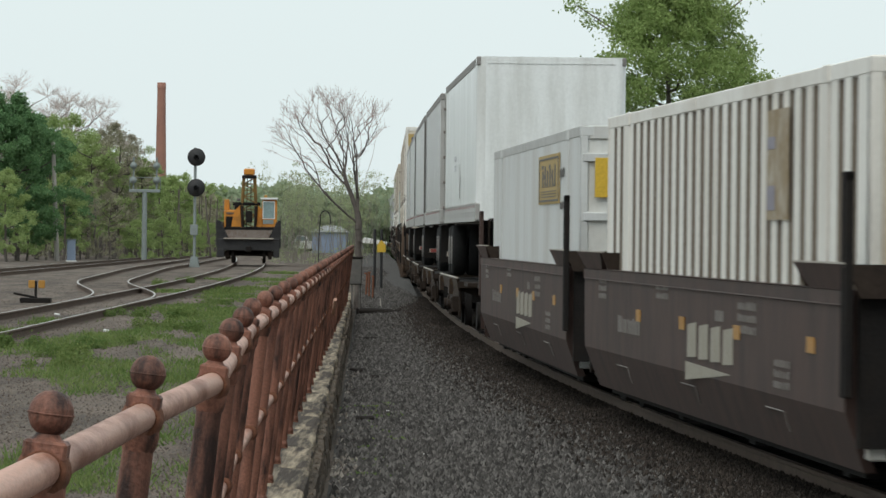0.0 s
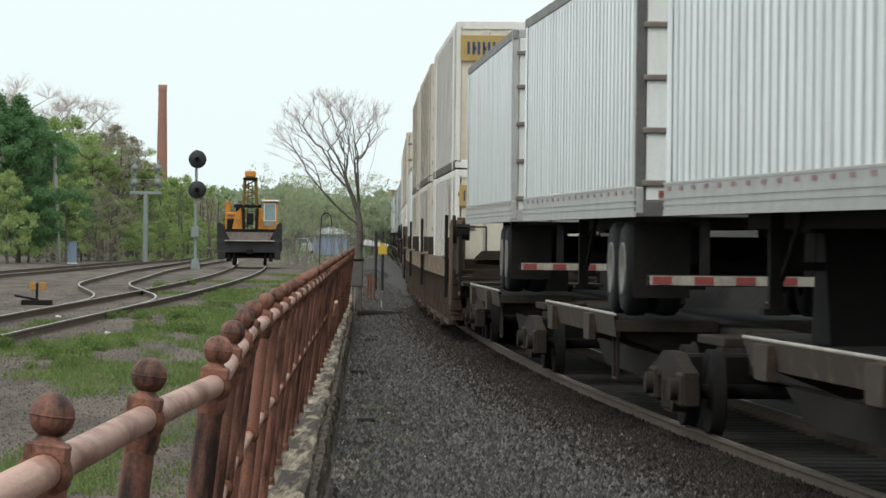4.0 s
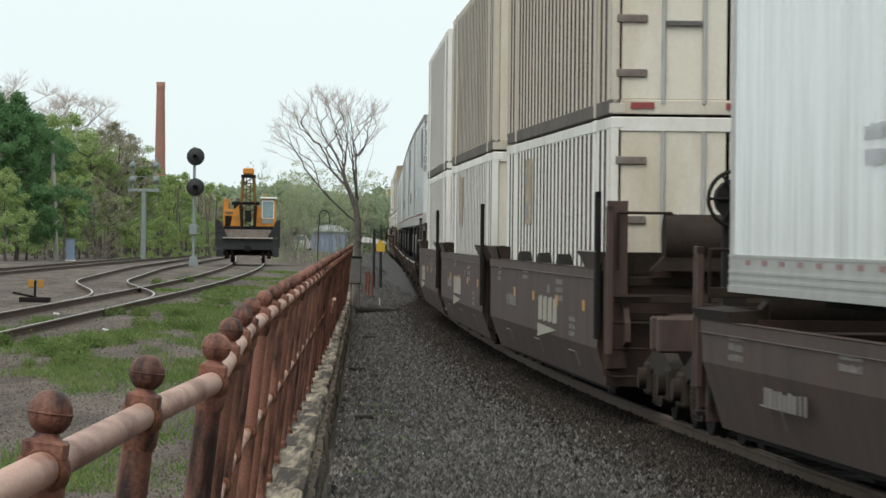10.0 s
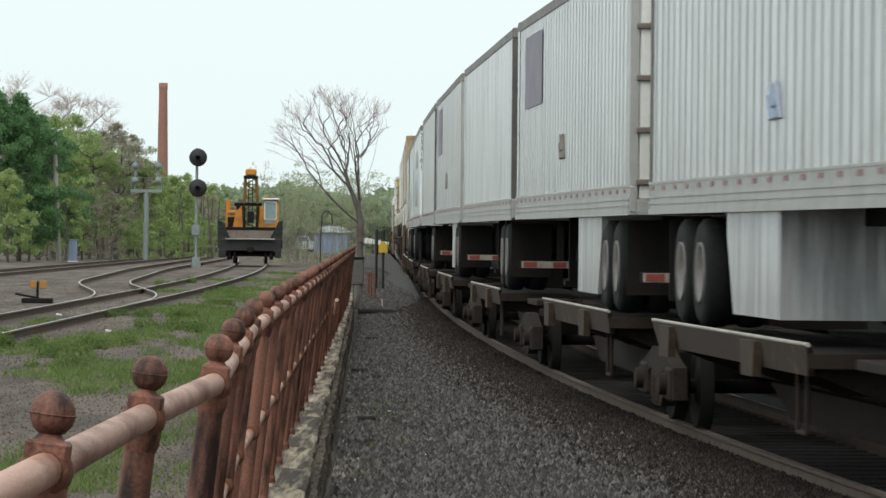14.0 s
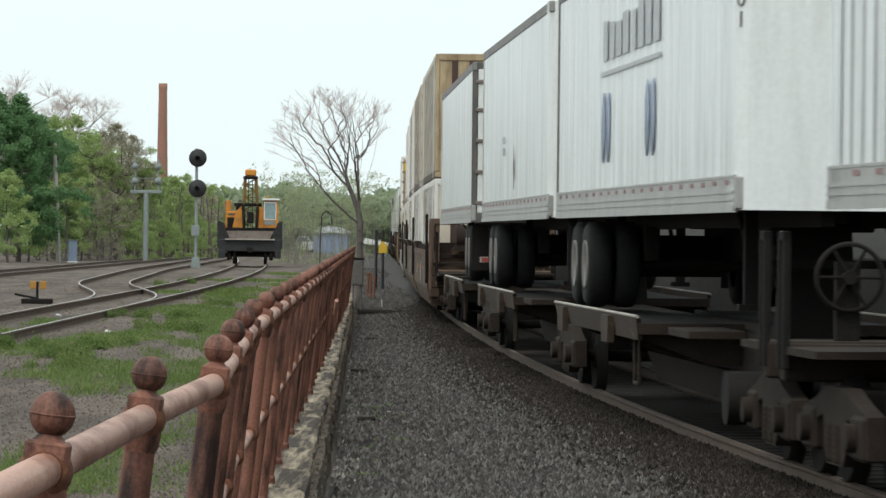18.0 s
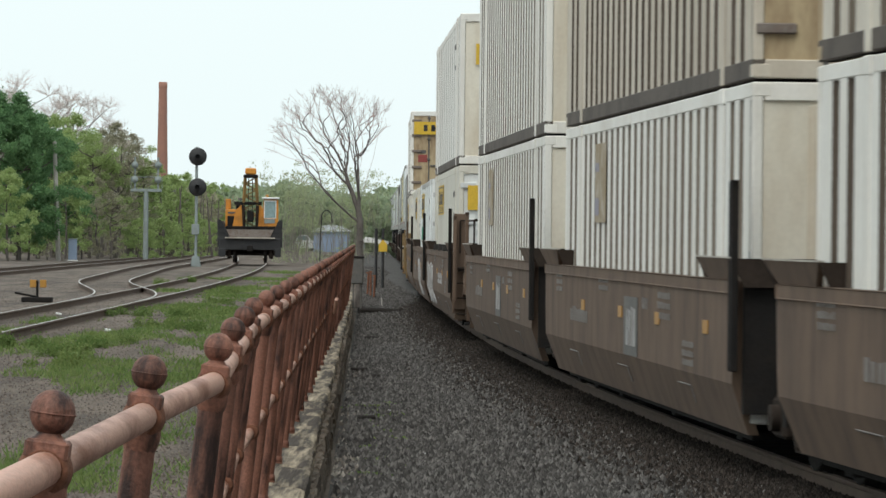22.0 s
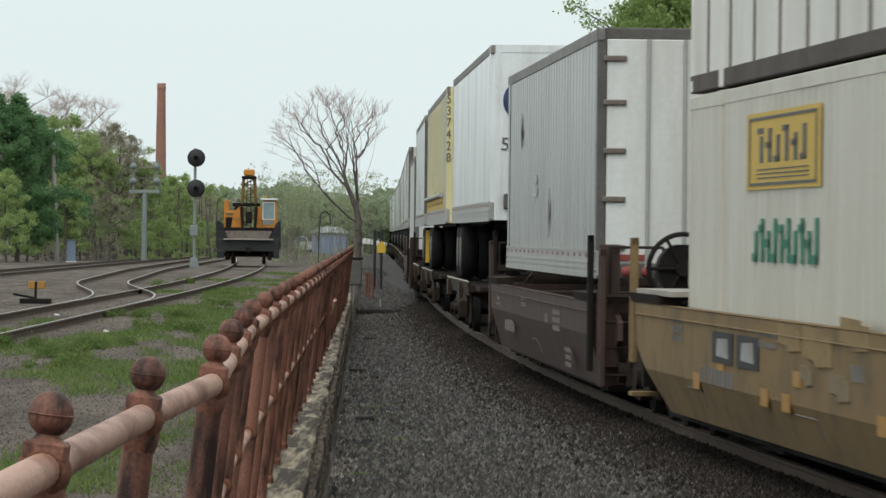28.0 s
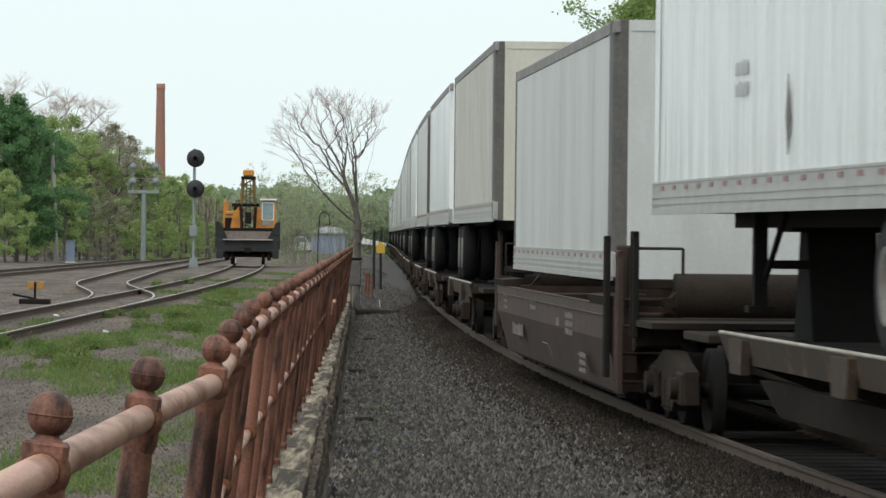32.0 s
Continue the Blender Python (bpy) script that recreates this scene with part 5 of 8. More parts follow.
def grass():
    """Blades and tufts on the ground between the railing and the yard track."""
    rng = np.random.default_rng(12)
    n = 280000
    y = 26 * (170 / 26) ** rng.uniform(0, 1, n)
    x = -(0.75 + 0.0187 * y) - rng.uniform(0, 5.6, n) ** 1.0
    keep = np.zeros(n, bool)
    jit = rng.uniform(0, 1, n)
    for i in range(n):
        g = noise.noise(Vector((x[i] * 0.55, y[i] * 0.11, 3.3))) + 0.55 * noise.noise(Vector((x[i] * 1.7, y[i] * 0.35, 8.1)))
        band = -2.6 - 0.02 * y[i]
        keep[i] = g + 0.75 * (jit[i] - 0.5) > 0.31 + 0.16 * abs(x[i] - band) - (0.12 if y[i] > 45 else -0.04)
    x, y = x[keep], y[keep]
    n = len(x)
    h = rng.uniform(0.02, 0.075, n) * (1 + 0.7 * (rng.uniform(0, 1, n) > 0.9))
    a = rng.uniform(0, 6.283, n)
    w = 0.004 + 0.00014 * y
    z = yard_z(x, y)
    ox, oy = np.cos(a) * w, np.sin(a) * w
    lx, ly = rng.uniform(-0.06, 0.06, n), rng.uniform(-0.06, 0.06, n)
    p = np.stack([np.stack([x - ox, y - oy, z], 1), np.stack([x + ox, y + oy, z], 1), np.stack([x + lx, y + ly, z + h], 1)], 1).reshape(-1, 3)
    f = np.arange(n * 3).reshape(-1, 3)
    me = bpy.data.meshes.new("grass")
    me.from_pydata(p.tolist(), [], f.tolist())
    me.materials.append(GRASS)
    tagged(new("grass", me), "patchy fresh green grass and weeds", "grass", kind="stuff")
    blobs = []
    for px, py in ((-494, 168), (-654, 222), (-690, 240), (-400, 128), (-600, 205), (-735, 205), (-560, 150), (-440, 150), (-470, 175), (-390, 110), (-500, 95), (-450, 90)):
        yy = 1.66 / (py * PX)
        for k in range(4):
            blobs.append((spot(px, yy) + rng.uniform(-0.35, 0.35), yy + rng.uniform(-1.2, 1.2), HIGH + 0.05, rng.uniform(0.10, 0.22)))
    tagged(new("weeds", leaf_cloud("weeds", GRASS, blobs, 26000, 0.018, 14)), "tufts of darker green weeds", "weeds", kind="stuff")
    moss = []
    for k in range(26):
        yy = rng.uniform(36, 52)
        moss.append((-(0.34 + 0.0187 * yy) + rng.uniform(0.25, 0.75), yy, LOW + 0.01, rng.uniform(0.08, 0.2)))
    tagged(new("moss", leaf_cloud("moss", GRASS, moss, 7000, 0.024, 15, flat=0.2)), "thin green weeds growing through the gravel", "weeds", kind="stuff")


grass()

# ---------------------------------------------------------------- the train
SPEED, SLOWING = 19.6739, -0.01909
TRAIN = []          # (thing, distance of its middle up the line at 0 s, half of its wheelbase)


def run(t):
    """Metres gone by t seconds."""
    return SPEED * t + 0.5 * SLOWING * ((t - 16) ** 2 - 256)


def on_line(s, half):
    a, b = line(s - half), line(s + half)
    return pose((a[0] + b[0]) / 2, (a[1] + b[1]) / 2, 0, rz=math.degrees(math.atan2(-(b[0] - a[0]), b[1] - a[1])))


def rib_side(b, length, z0, z1, pitch, depth, x=1.295, duty=0.5, ends=0.0):
    """A wall with upright ribs: a folded sheet along y, outward at +x."""
    n = max(1, int(round((length - 2 * ends) / pitch)))
    p = (length - 2 * ends) / n
    pts = [(-length / 2, 0.0), (-length / 2 + ends, 0.0)]
    y = -length / 2 + ends
    for i in range(n):
        s = p * 0.12
        pts += [(y + p * (1 - duty) / 2, 0.0), (y + p * (1 - duty) / 2 + s, -depth), (y + p * (1 + duty) / 2 - s, -depth), (y + p * (1 + duty) / 2, 0.0)]
        y += p
    pts += [(length / 2 - ends, 0.0), (length / 2, 0.0)]
    clean = [pts[0]]
    for q in pts[1:]:
        if q[0] - clean[-1][0] > 1e-5 or q[1] != clean[-1][1]:
            clean.append(q)
    v = [(x + d, y, z) for z in (z0, z1) for y, d in clean]
    n = len(clean)
    b.add(v, [(i, i + 1, n + i + 1, n + i) for i in range(n - 1)])
    return [k for k in range(n - 1) if min(clean[k][1], clean[k + 1][1]) < 0]


def bars(b, y, z, w, h, n, x=-1.3, seed=0, rows=1):
    """Upright bars where small lettering stands."""
    rng = random.Random(seed)
    for r in range(rows):
        k = 0.0
        for i in range(n):
            ww = w / n * rng.uniform(0.45, 0.8)
            b.box(x - 0.006, x, y + k, y + k + ww, z + r * h * 1.4, z + r * h * 1.4 + h * rng.uniform(0.75, 1))
            k += w / n


def plate(parent, name, mat, y0, y1, z0, z1, x, label="", th=0.006):
    return part(name, shared((name, round(y1 - y0, 2), round(z1 - z0, 2)), mat, lambda b: b.box(-th, 0, 0, y1 - y0, 0, z1 - z0)), None, parent, label, at=(x, y0, z0))


L53 = 15.9


def container(S, z, look_, seed, group):
    """A stacked box, long side ribbed or plain; its leading end faces down the line."""
    rng = random.Random(seed)
    mat, style, end, label = look_
    c = thing("shipping_container", label, "container", group=group)
    L, Hh, W = L53, 2.88, 1.295
    rib = style == "rib"
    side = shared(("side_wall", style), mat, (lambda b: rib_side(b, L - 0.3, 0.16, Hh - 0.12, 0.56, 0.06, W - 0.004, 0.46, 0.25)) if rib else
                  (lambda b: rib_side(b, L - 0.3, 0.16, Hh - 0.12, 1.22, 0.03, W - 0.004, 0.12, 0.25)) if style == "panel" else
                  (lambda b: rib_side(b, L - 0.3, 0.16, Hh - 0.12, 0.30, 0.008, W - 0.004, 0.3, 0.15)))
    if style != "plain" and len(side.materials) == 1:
        # groove faces are painted darker: dirt, and the shade of the folds
        side.materials.append({RIBWHITE: GRIMESHADEWHITE, RIBBEIGE: GRIMESHADEBEIGE}.get(mat, GRIMESHADEBROWN))
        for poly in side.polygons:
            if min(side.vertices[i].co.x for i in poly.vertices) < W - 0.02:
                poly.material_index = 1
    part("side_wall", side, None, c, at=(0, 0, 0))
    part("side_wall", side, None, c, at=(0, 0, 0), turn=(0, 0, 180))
    trim = TRIMGREY if style == "plain" and mat is not BOXCREAM else mat
    rail = shared(("top_rail",), trim, lambda b: (b.box(W - 0.09, W, -L / 2, L / 2, Hh - 0.13, Hh, 0.01), b.box(W - 0.01, W + 0.006, -2.2, -1.0, Hh - 0.12, Hh - 0.03)))
    base = shared(("bottom_rail",), BASERAIL if style != "plain" else TRIMGREY, lambda b: b.box(W - 0.1, W + 0.002, -L / 2, L / 2, 0, 0.17, 0.012))
    for r in (0, 180):
        part("top_rail", rail, None, c, turn=(0, 0, r))
        part("bottom_rail", base, None, c, turn=(0, 0, r))
    part("roof", shared("roof", BOXGREY, lambda b: b.box(-1.2, 1.2, -L / 2 + 0.05, L / 2 - 0.05, Hh - 0.06, Hh - 0.01)), None, c)
    part("floor", shared("floor", DARKSTEEL, lambda b: b.box(-1.2, 1.2, -L / 2 + 0.05, L / 2 - 0.05, 0.06, 0.14)), None, c)
    edge = ENDRUST if end == "rust_posts" else mat
    post = shared(("corner_post",), edge, lambda b: (b.box(-0.09, 0.0, -0.09, 0.0, 0.0, Hh, 0.012), b.box(-0.16, 0.004, -0.17, 0.004, 0, 0.13, 0.015), b.box(-0.16, 0.004, -0.17, 0.004, Hh - 0.13, Hh, 0.015)))
    for x, y, r in ((W, L / 2, 0), (-W, L / 2, 90), (-W, -L / 2, 180), (W, -L / 2, 270)):
        part("corner_post", post, None, c, at=(x, y, 0), turn=(0, 0, r))
    sill = shared(("end_sill",), edge, lambda b: b.box(-W + 0.1, W - 0.1, -0.06, 0.0, 0.0, 0.16, 0.01))
    for zz in (0, Hh - 0.16):
        part("end_sill", sill, None, c, at=(0, L / 2, zz))
        part("end_sill", sill, None, c, at=(0, -L / 2, zz), turn=(0, 0, 180))
    lift = shared(("lift_post",), mat, lambda b: (b.box(W - 0.05, W + 0.012, -0.11, 0.11, 0.0, Hh, 0.008), b.box(W - 0.06, W + 0.018, -0.13, 0.13, Hh - 0.14, Hh + 0.004, 0.01)))
    for y in (-6.1, 6.1):
        for r in (0, 180):
            part("lift_post", lift, None, c, at=(0, y if r == 0 else y, 0), turn=(0, 0, r))
    if end == "doors":
        for k in (-1, 1):
            d = part("door", shared(("door",), ENDWHITE, lambda b: b.box(-0.58, 0.58, -0.03, 0.03, 0.16, Hh - 0.14, 0.012)), None, c, at=(0.6 * k, -L / 2 + 0.05, 0))
            for i, q in enumerate((-0.33, 0.12)):
                part("lock_bar", shared("lock_bar", TRIMGREY, lambda b: b.tube((0, 0, 0.1), (0, 0, 2.7), 0.018, 8)), None, d, at=(q * k, -0.05, 0.02))
            for q in (0.45, 1.05, 1.75, 2.4):
                part("hinge", shared("hinge", HINGE, lambda b: b.box(-0.17, 0.17, -0.03, 0.03, -0.045, 0.045, 0.01)), None, d, at=(0.47 * k, -0.035, q))
            part("handle", shared("handle", TRIMDARK, lambda b: b.box(-0.2, 0.2, -0.02, 0.02, -0.03, 0.03, 0.008)), None, d, at=(-0.1 * k, -0.06, 1.0))
        for k in (-0.95, 0.1, 0.8):
            part("reflector", shared("reflector", REDMARK, lambda b: b.box(-0.13, 0.13, -0.008, 0, 0, 0.07)), None, c, at=(k, -L / 2 - 0.012, 0.06))
    else:
        emat = ENDRUST if end in ("rust", "rust_posts") else DOORWHITE if style == "plain" else ENDWHITE
        part("end_wall", shared(("end_wall",), emat, lambda b: b.box(-1.2, 1.2, -0.02, 0.02, 0.14, Hh - 0.12)), None, c, at=(0, -L / 2 + 0.05, 0))
        if end == "rust":
            for k in (-0.68, -0.2, 0.2, 0.68):
                bar = part("lock_bar", shared("lock_bar", TRIMDARK, lambda b: b.tube((0, 0, 0.1), (0, 0, 2.7), 0.022, 8)), None, c, at=(k, -L / 2 + 0.0, 0.02))
                for q in (0.3, 1.2, 1.9, 2.62):
                    part("keeper", shared("keeper", TRIMDARK, lambda b: b.box(-0.05, 0.05, -0.03, 0.02, -0.04, 0.04, 0.008)), None, bar, at=(0, 0, q))
            part("door_gap", shared("door_gap", BLACK, lambda b: b.box(-0.014, 0.014, -0.004, 0, 0.16, Hh - 0.14)), None, c, "dark gap between the doors", at=(0, -L / 2 + 0.029, 0))
            for k in (-1, 1):
                for q in (0.42, 0.95, 1.5, 2.05, 2.55):
                    part("hinge", shared("hinge", HINGE, lambda b: b.box(-0.17, 0.17, -0.03, 0.03, -0.045, 0.045, 0.01)), None, c, at=(1.1 * k, -L / 2 + 0.01, q))
                part("handle", shared("handle", TRIMDARK, lambda b: b.box(-0.2, 0.2, -0.02, 0.02, -0.03, 0.03, 0.008)), None, c, at=(0.42 * k, -L / 2 - 0.01, 1.0))
            for px, pz, w, h, m in ((-1.05, 1.12, 0.32, 0.26, REDMARK), (0.82, 1.1, 0.2, 0.26, YELLOW), (-1.08, 1.42, 0.3, 0.12, TRIMDARK), (0.75, 1.45, 0.22, 0.12, TRIMDARK)):
                part("placard", Shape().box(px, px + w, -0.008, 0, pz, pz + h), m, c, "small worn placard", at=(0, -L / 2 + 0.028, 0))
        elif end in ("posts", "rust_posts"):
            for q in (-0.85, -0.44, 0.44, 0.85):
                part("end_post", shared("end_post", BROWNCAR, lambda b: b.box(-0.07, 0.07, -0.03, 0.0, 0.16, Hh - 0.16, 0.008)), None, c, "dark brown upright strip", at=(q, -L / 2 + 0.028, 0))
        elif style != "plain":
            for q in (-0.72, -0.24, 0.24, 0.72):
                part("end_fold", shared("end_fold", emat, lambda b: b.prism([(-0.1, 0.0), (0.1, 0.0), (0.05, -0.035), (-0.05, -0.035)], 0.2, Hh - 0.2, "z")), None, c, at=(q, -L / 2 + 0.031, 0))
        elif style == "plain":
            for k in (-1, 1):
                for q in (0.5, 1.2, 1.8, 2.5):
                    part("hinge", shared("door_hinge", BOXGREY, lambda b: b.box(-0.15, 0.15, -0.03, 0.03, -0.05, 0.05, 0.01)), None, c, at=(1.12 * k, -L / 2 + 0.01, q))
            for q in (0.55, 0.9, 1.25, 1.6, 1.9):
                part("door_rib", shared("door_rib", BOXDULL, lambda b: b.prism([(-0.03, -0.06), (0.0, -0.04), (0.0, 0.04), (-0.03, 0.06)], -0.98, 0.98, "x")), None, c, "raised horizontal rib", at=(0, -L / 2 + 0.045, q))
    part("end_wall", shared(("end_wall",), ENDWHITE, lambda b: b.box(-1.2, 1.2, -0.02, 0.02, 0.14, Hh - 0.12)), None, c, at=(0, L / 2 - 0.05, 0))
    TRAIN.append((c, S, 6.0, z))
    return c


def trailer(S, z, length, look_, seed, group):
    """A box trailer or, with z low, one that sits in a well. doors: its doors lead and its wheels are at the leading end."""
    mat, style, lead, label = look_[:4]
    rng = random.Random(seed)
    c = thing("semi_trailer", label, "trailer", group=group)
    L, Hh, W = length, 2.85, 1.295
    key = (style, L)
    pitch, depth, duty = {"smooth": (1.2, 0.008, 0.03), "rib": (0.41, 0.02, 0.3), "deep": (0.62, 0.05, 0.22), "panel": (1.05, 0.02, 0.07)}[style]
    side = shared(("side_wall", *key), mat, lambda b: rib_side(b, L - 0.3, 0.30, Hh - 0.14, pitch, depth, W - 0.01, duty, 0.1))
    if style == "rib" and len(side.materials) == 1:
        # a darker grey on the flanks and in the grooves of the sheet
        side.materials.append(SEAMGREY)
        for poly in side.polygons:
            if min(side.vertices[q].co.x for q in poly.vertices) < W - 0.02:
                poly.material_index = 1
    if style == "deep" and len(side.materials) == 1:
        # groove faces take the beige containers' dark colour of grime and painted shade
        side.materials.append(GRIMESHADEBEIGE)
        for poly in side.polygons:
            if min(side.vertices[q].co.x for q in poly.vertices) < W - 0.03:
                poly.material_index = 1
        for k in (-1, 1):
            part("lower_panel", Shape().box(k * (W - 0.02), k * (W + 0.004), -L / 2 + 1.7, L / 2 - 0.2, 0.32, 0.57), YELLOW, c, "bright yellow lower panel")
        for q in range(24):
            part("vent_hole", shared("vent_hole", BLACK, lambda b: b.tube((-0.004, 0, 0), (0, 0, 0), 0.035, 10)), None, c, at=(-W - 0.004, -L / 2 + 2.0 + q * 0.58, 0.45))
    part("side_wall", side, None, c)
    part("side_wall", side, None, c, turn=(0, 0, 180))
    top = shared(("top_rail", L), TRIMTOP, lambda b: b.box(W - 0.08, W, -L / 2 + 0.02, L / 2 - 0.02, Hh - 0.15, Hh, 0.015))
    low = shared(("bottom_rail", L), TRIMGREY, lambda b: (b.box(W - 0.08, W, -L / 2 + 0.02, L / 2 - 0.02, 0.03, 0.31, 0.01), b.box(W - 0.02, W + 0.012, -L / 2 + 0.05, L / 2 - 0.05, 0.0, 0.06), b.box(W - 0.02, W + 0.01, -L / 2 + 0.05, L / 2 - 0.05, 0.10, 0.125), b.box(W - 0.02, W + 0.01, -L / 2 + 0.05, L / 2 - 0.05, 0.165, 0.19), b.box(W - 0.02, W + 0.008, -L / 2 + 0.05, L / 2 - 0.05, 0.30, 0.325)))
    for r in (0, 180):
        part("top_rail", top, None, c, turn=(0, 0, r))
        part("bottom_rail", low, None, c, turn=(0, 0, r))
    mark = shared("reflector", DIMMARK, lambda b: b.box(-0.006, 0, -0.1, 0.1, -0.022, 0.022))
    for i in range(int(L / 0.8) if seed < 38 else 0):
        part("reflector", mark, None, c, at=(-W - 0.002, -L / 2 + 0.5 + i * 0.8, 0.26))
    part("roof", shared(("roof", L), BOXSILVER, lambda b: b.box(-1.22, 1.22, -L / 2 + 0.05, L / 2 - 0.05, Hh - 0.05, Hh - 0.005)), None, c)
    part("floor", shared(("floor", L), DARKSTEEL, lambda b: (b.box(-1.22, 1.22, -L / 2 + 0.05, L / 2 - 0.05, 0.05, 0.14))), None, c)
    for q in (-0.44, 0.44):
        part("floor_beam", shared(("floor_beam", L), DARKSTEEL, lambda b: b.box(-0.06, 0.06, -L / 2 + 0.3, L / 2 - 0.3, -0.12, 0.052)), None, c, at=(q, 0, 0))

    def nose(y, sgn):
        """Rounded nose: corner pillars and a plain front."""
        pm = TRIMDARK if "pillar" in look_ else mat
        arc = [(W * 1.0 - 0.16 + 0.16 * math.cos(a), 0.16 * math.sin(a)) for a in np.linspace(0, math.pi / 2, 6)]
        corner = shared(("corner", "nose"), pm, lambda b: b.prism([(W - 0.16, 0.0), (W, -0.35), *[(q[0], q[1]) for q in arc]], 0.02, Hh, "z"))
        front = shared(("front_wall",), mat, lambda b: (b.box(-W + 0.16, W - 0.16, -0.03, 0.16, 0.02, Hh), b.box(-W + 0.2, W - 0.2, 0.15, 0.17, Hh - 0.12, Hh)))
        part("front_wall", front, None, c, at=(0, y, 0), turn=(0, 0, 0 if sgn > 0 else 180))
        part("corner", corner, None, c, at=(0, y, 0), turn=(0, 0, 0 if sgn > 0 else 180))
        mirror = shared(("corner", "nose2"), pm, lambda b: b.prism([(-q[0], q[1]) for q in [(W - 0.16, 0.0), (W, -0.35), *arc]], 0.02, Hh, "z"))
        part("corner", mirror, None, c, at=(0, y, 0), turn=(0, 0, 0 if sgn > 0 else 180))

    def doors(y, sgn):
        r = 0 if sgn > 0 else 180
        fr = shared("door_frame", TRIMGREY if rng.random() < 0.5 else TRIMDARK, lambda b: (b.box(-W, -W + 0.1, -0.16, 0.02, 0, Hh, 0.01), b.box(W - 0.1, W, -0.16, 0.02, 0, Hh, 0.01), b.box(-W, W, -0.16, 0.02, Hh - 0.13, Hh, 0.01), b.box(-W, W, -0.16, 0.03, 0, 0.17, 0.01)))
        part("door_frame", fr, None, c, at=(0, y, 0), turn=(0, 0, r))
        for k in (-1, 1):
            d = part("door", shared("trailer_door", DOORWHITE, lambda b: b.box(-0.59, 0.59, -0.03, 0.03, 0.17, Hh - 0.13, 0.01)), None, c, at=(0.6 * k, y, 0))
            part("lock_bar", shared("lock_bar", TRIMGREY, lambda b: b.tube((0, 0, 0.1), (0, 0, 2.7), 0.024, 8)), None, d, at=(-0.3 * k, 0.05 * sgn, 0.02))
            part("lock_bar", shared("lock_bar", TRIMGREY, lambda b: b.tube((0, 0, 0.1), (0, 0, 2.7), 0.018, 8)), None, d, at=(0.12 * k, 0.05 * sgn, 0.02))
            for q in (0.35, 0.9, 1.45, 2.0, 2.5) if seed < 38 and sgn < 0 else ():
                part("hinge", shared("small_hinge", HINGE, lambda b: b.box(-0.13, 0.13, -0.025, 0.025, -0.032, 0.032, 0.01)), None, d, at=(0.5 * k, 0.04 * sgn, q))
            if sgn > 0 or seed >= 38:
                continue
            part("tail_light", shared("tail_light", REDMARK, lambda b: b.lathe([(0.0, -0.02), (0.06, -0.02), (0.065, 0.02), (0.0, 0.025)], axis="x", n=14)), None, c, "round red tail light", at=(0.95 * k, y + 0.05 * sgn, 0.08), turn=(0, 0, 90))
            part("tail_light", shared("tail_light", REDMARK, lambda b: b.lathe([(0.0, -0.02), (0.06, -0.02), (0.065, 0.02), (0.0, 0.025)], axis="x", n=14)), None, c, "round red tail light", at=(0.72 * k, y + 0.05 * sgn, 0.08), turn=(0, 0, 90))
            part("marker_strip", shared("marker_strip", REDMARK, lambda b: b.box(-0.16, 0.16, -0.01, 0.01, -0.035, 0.035)), None, c, at=(0.9 * k, y + 0.04 * sgn, 0.24))

    lead_doors = lead == "doors"
    if lead_doors:
        doors(-L / 2 + 0.06, -1)
        nose(L / 2 - 0.16, 1)
    else:
        nose(-L / 2 + 0.16, -1)
        doors(L / 2 - 0.06, 1)
    if z > 1.9:
        wy = (-L / 2 + 2.2) if lead_doors else (L / 2 - 2.8)
        inner = 1 if lead_doors else -1
        wheel = shared("tyre", TYRE, lambda b: (b.lathe([(0.28, -0.13), (0.44, -0.14), (0.5, -0.1), (0.51, 0), (0.5, 0.1), (0.44, 0.14), (0.28, 0.13)], axis="x", n=20),))
        rim = shared("rim", RIM, lambda b: (b.lathe([(0.0, 0.02), (0.1, 0.02), (0.12, -0.04), (0.2, -0.05), (0.25, -0.1), (0.285, -0.13), (0.285, 0.13)], axis="x", n=18), b.lathe([(0.0, 0.06), (0.08, 0.06), (0.08, -0.06)], axis="x", n=10)))
        for dy in (-0.62, 0.62):
            ax = part("axle", shared("axle", DARKSTEEL, lambda b: b.tube((-1.05, 0, 0), (1.05, 0, 0), 0.07, 8)), None, c, at=(0, wy + dy, -0.55))
            for k in (-1.13, -0.8, 0.8, 1.13):
                w = part("wheel", wheel, None, c, "black dual tyre", at=(k, wy + dy, -0.55))
                if abs(k) > 1:
                    part("rim", rim, None, w, "pale steel wheel rim", turn=(0, 0, 0 if k < 0 else 180), at=(-0.02 if k < 0 else 0.02, 0, 0))
        part("bogie_frame", shared("bogie_frame", DARKSTEEL, lambda b: (b.box(-0.62, -0.45, -1.2, 1.2, -0.5, -0.1), b.box(0.45, 0.62, -1.2, 1.2, -0.5, -0.1), b.box(-0.5, 0.5, -0.1, 0.1, -0.5, -0.2))), None, c, at=(0, wy, 0))
        dy = wy - inner * 2.0
        g = part("bumper_guard", shared("bumper_guard", DARKSTEEL, lambda b: (b.box(-1.15, 1.15, -0.05, 0.05, -0.72, -0.6, 0.01), b.box(-0.6, -0.5, -0.04, 0.04, -0.65, 0.05), b.box(0.5, 0.6, -0.04, 0.04, -0.65, 0.05))), None, c, at=(0, dy, 0))
        part("guard_plate", shared("guard_plate", PALESTEEL, lambda b: b.box(-1.13, 1.13, -0.003, 0.003, -0.71, -0.61)), None, g, "pale reflective plate", at=(0, -0.054 * inner, 0))
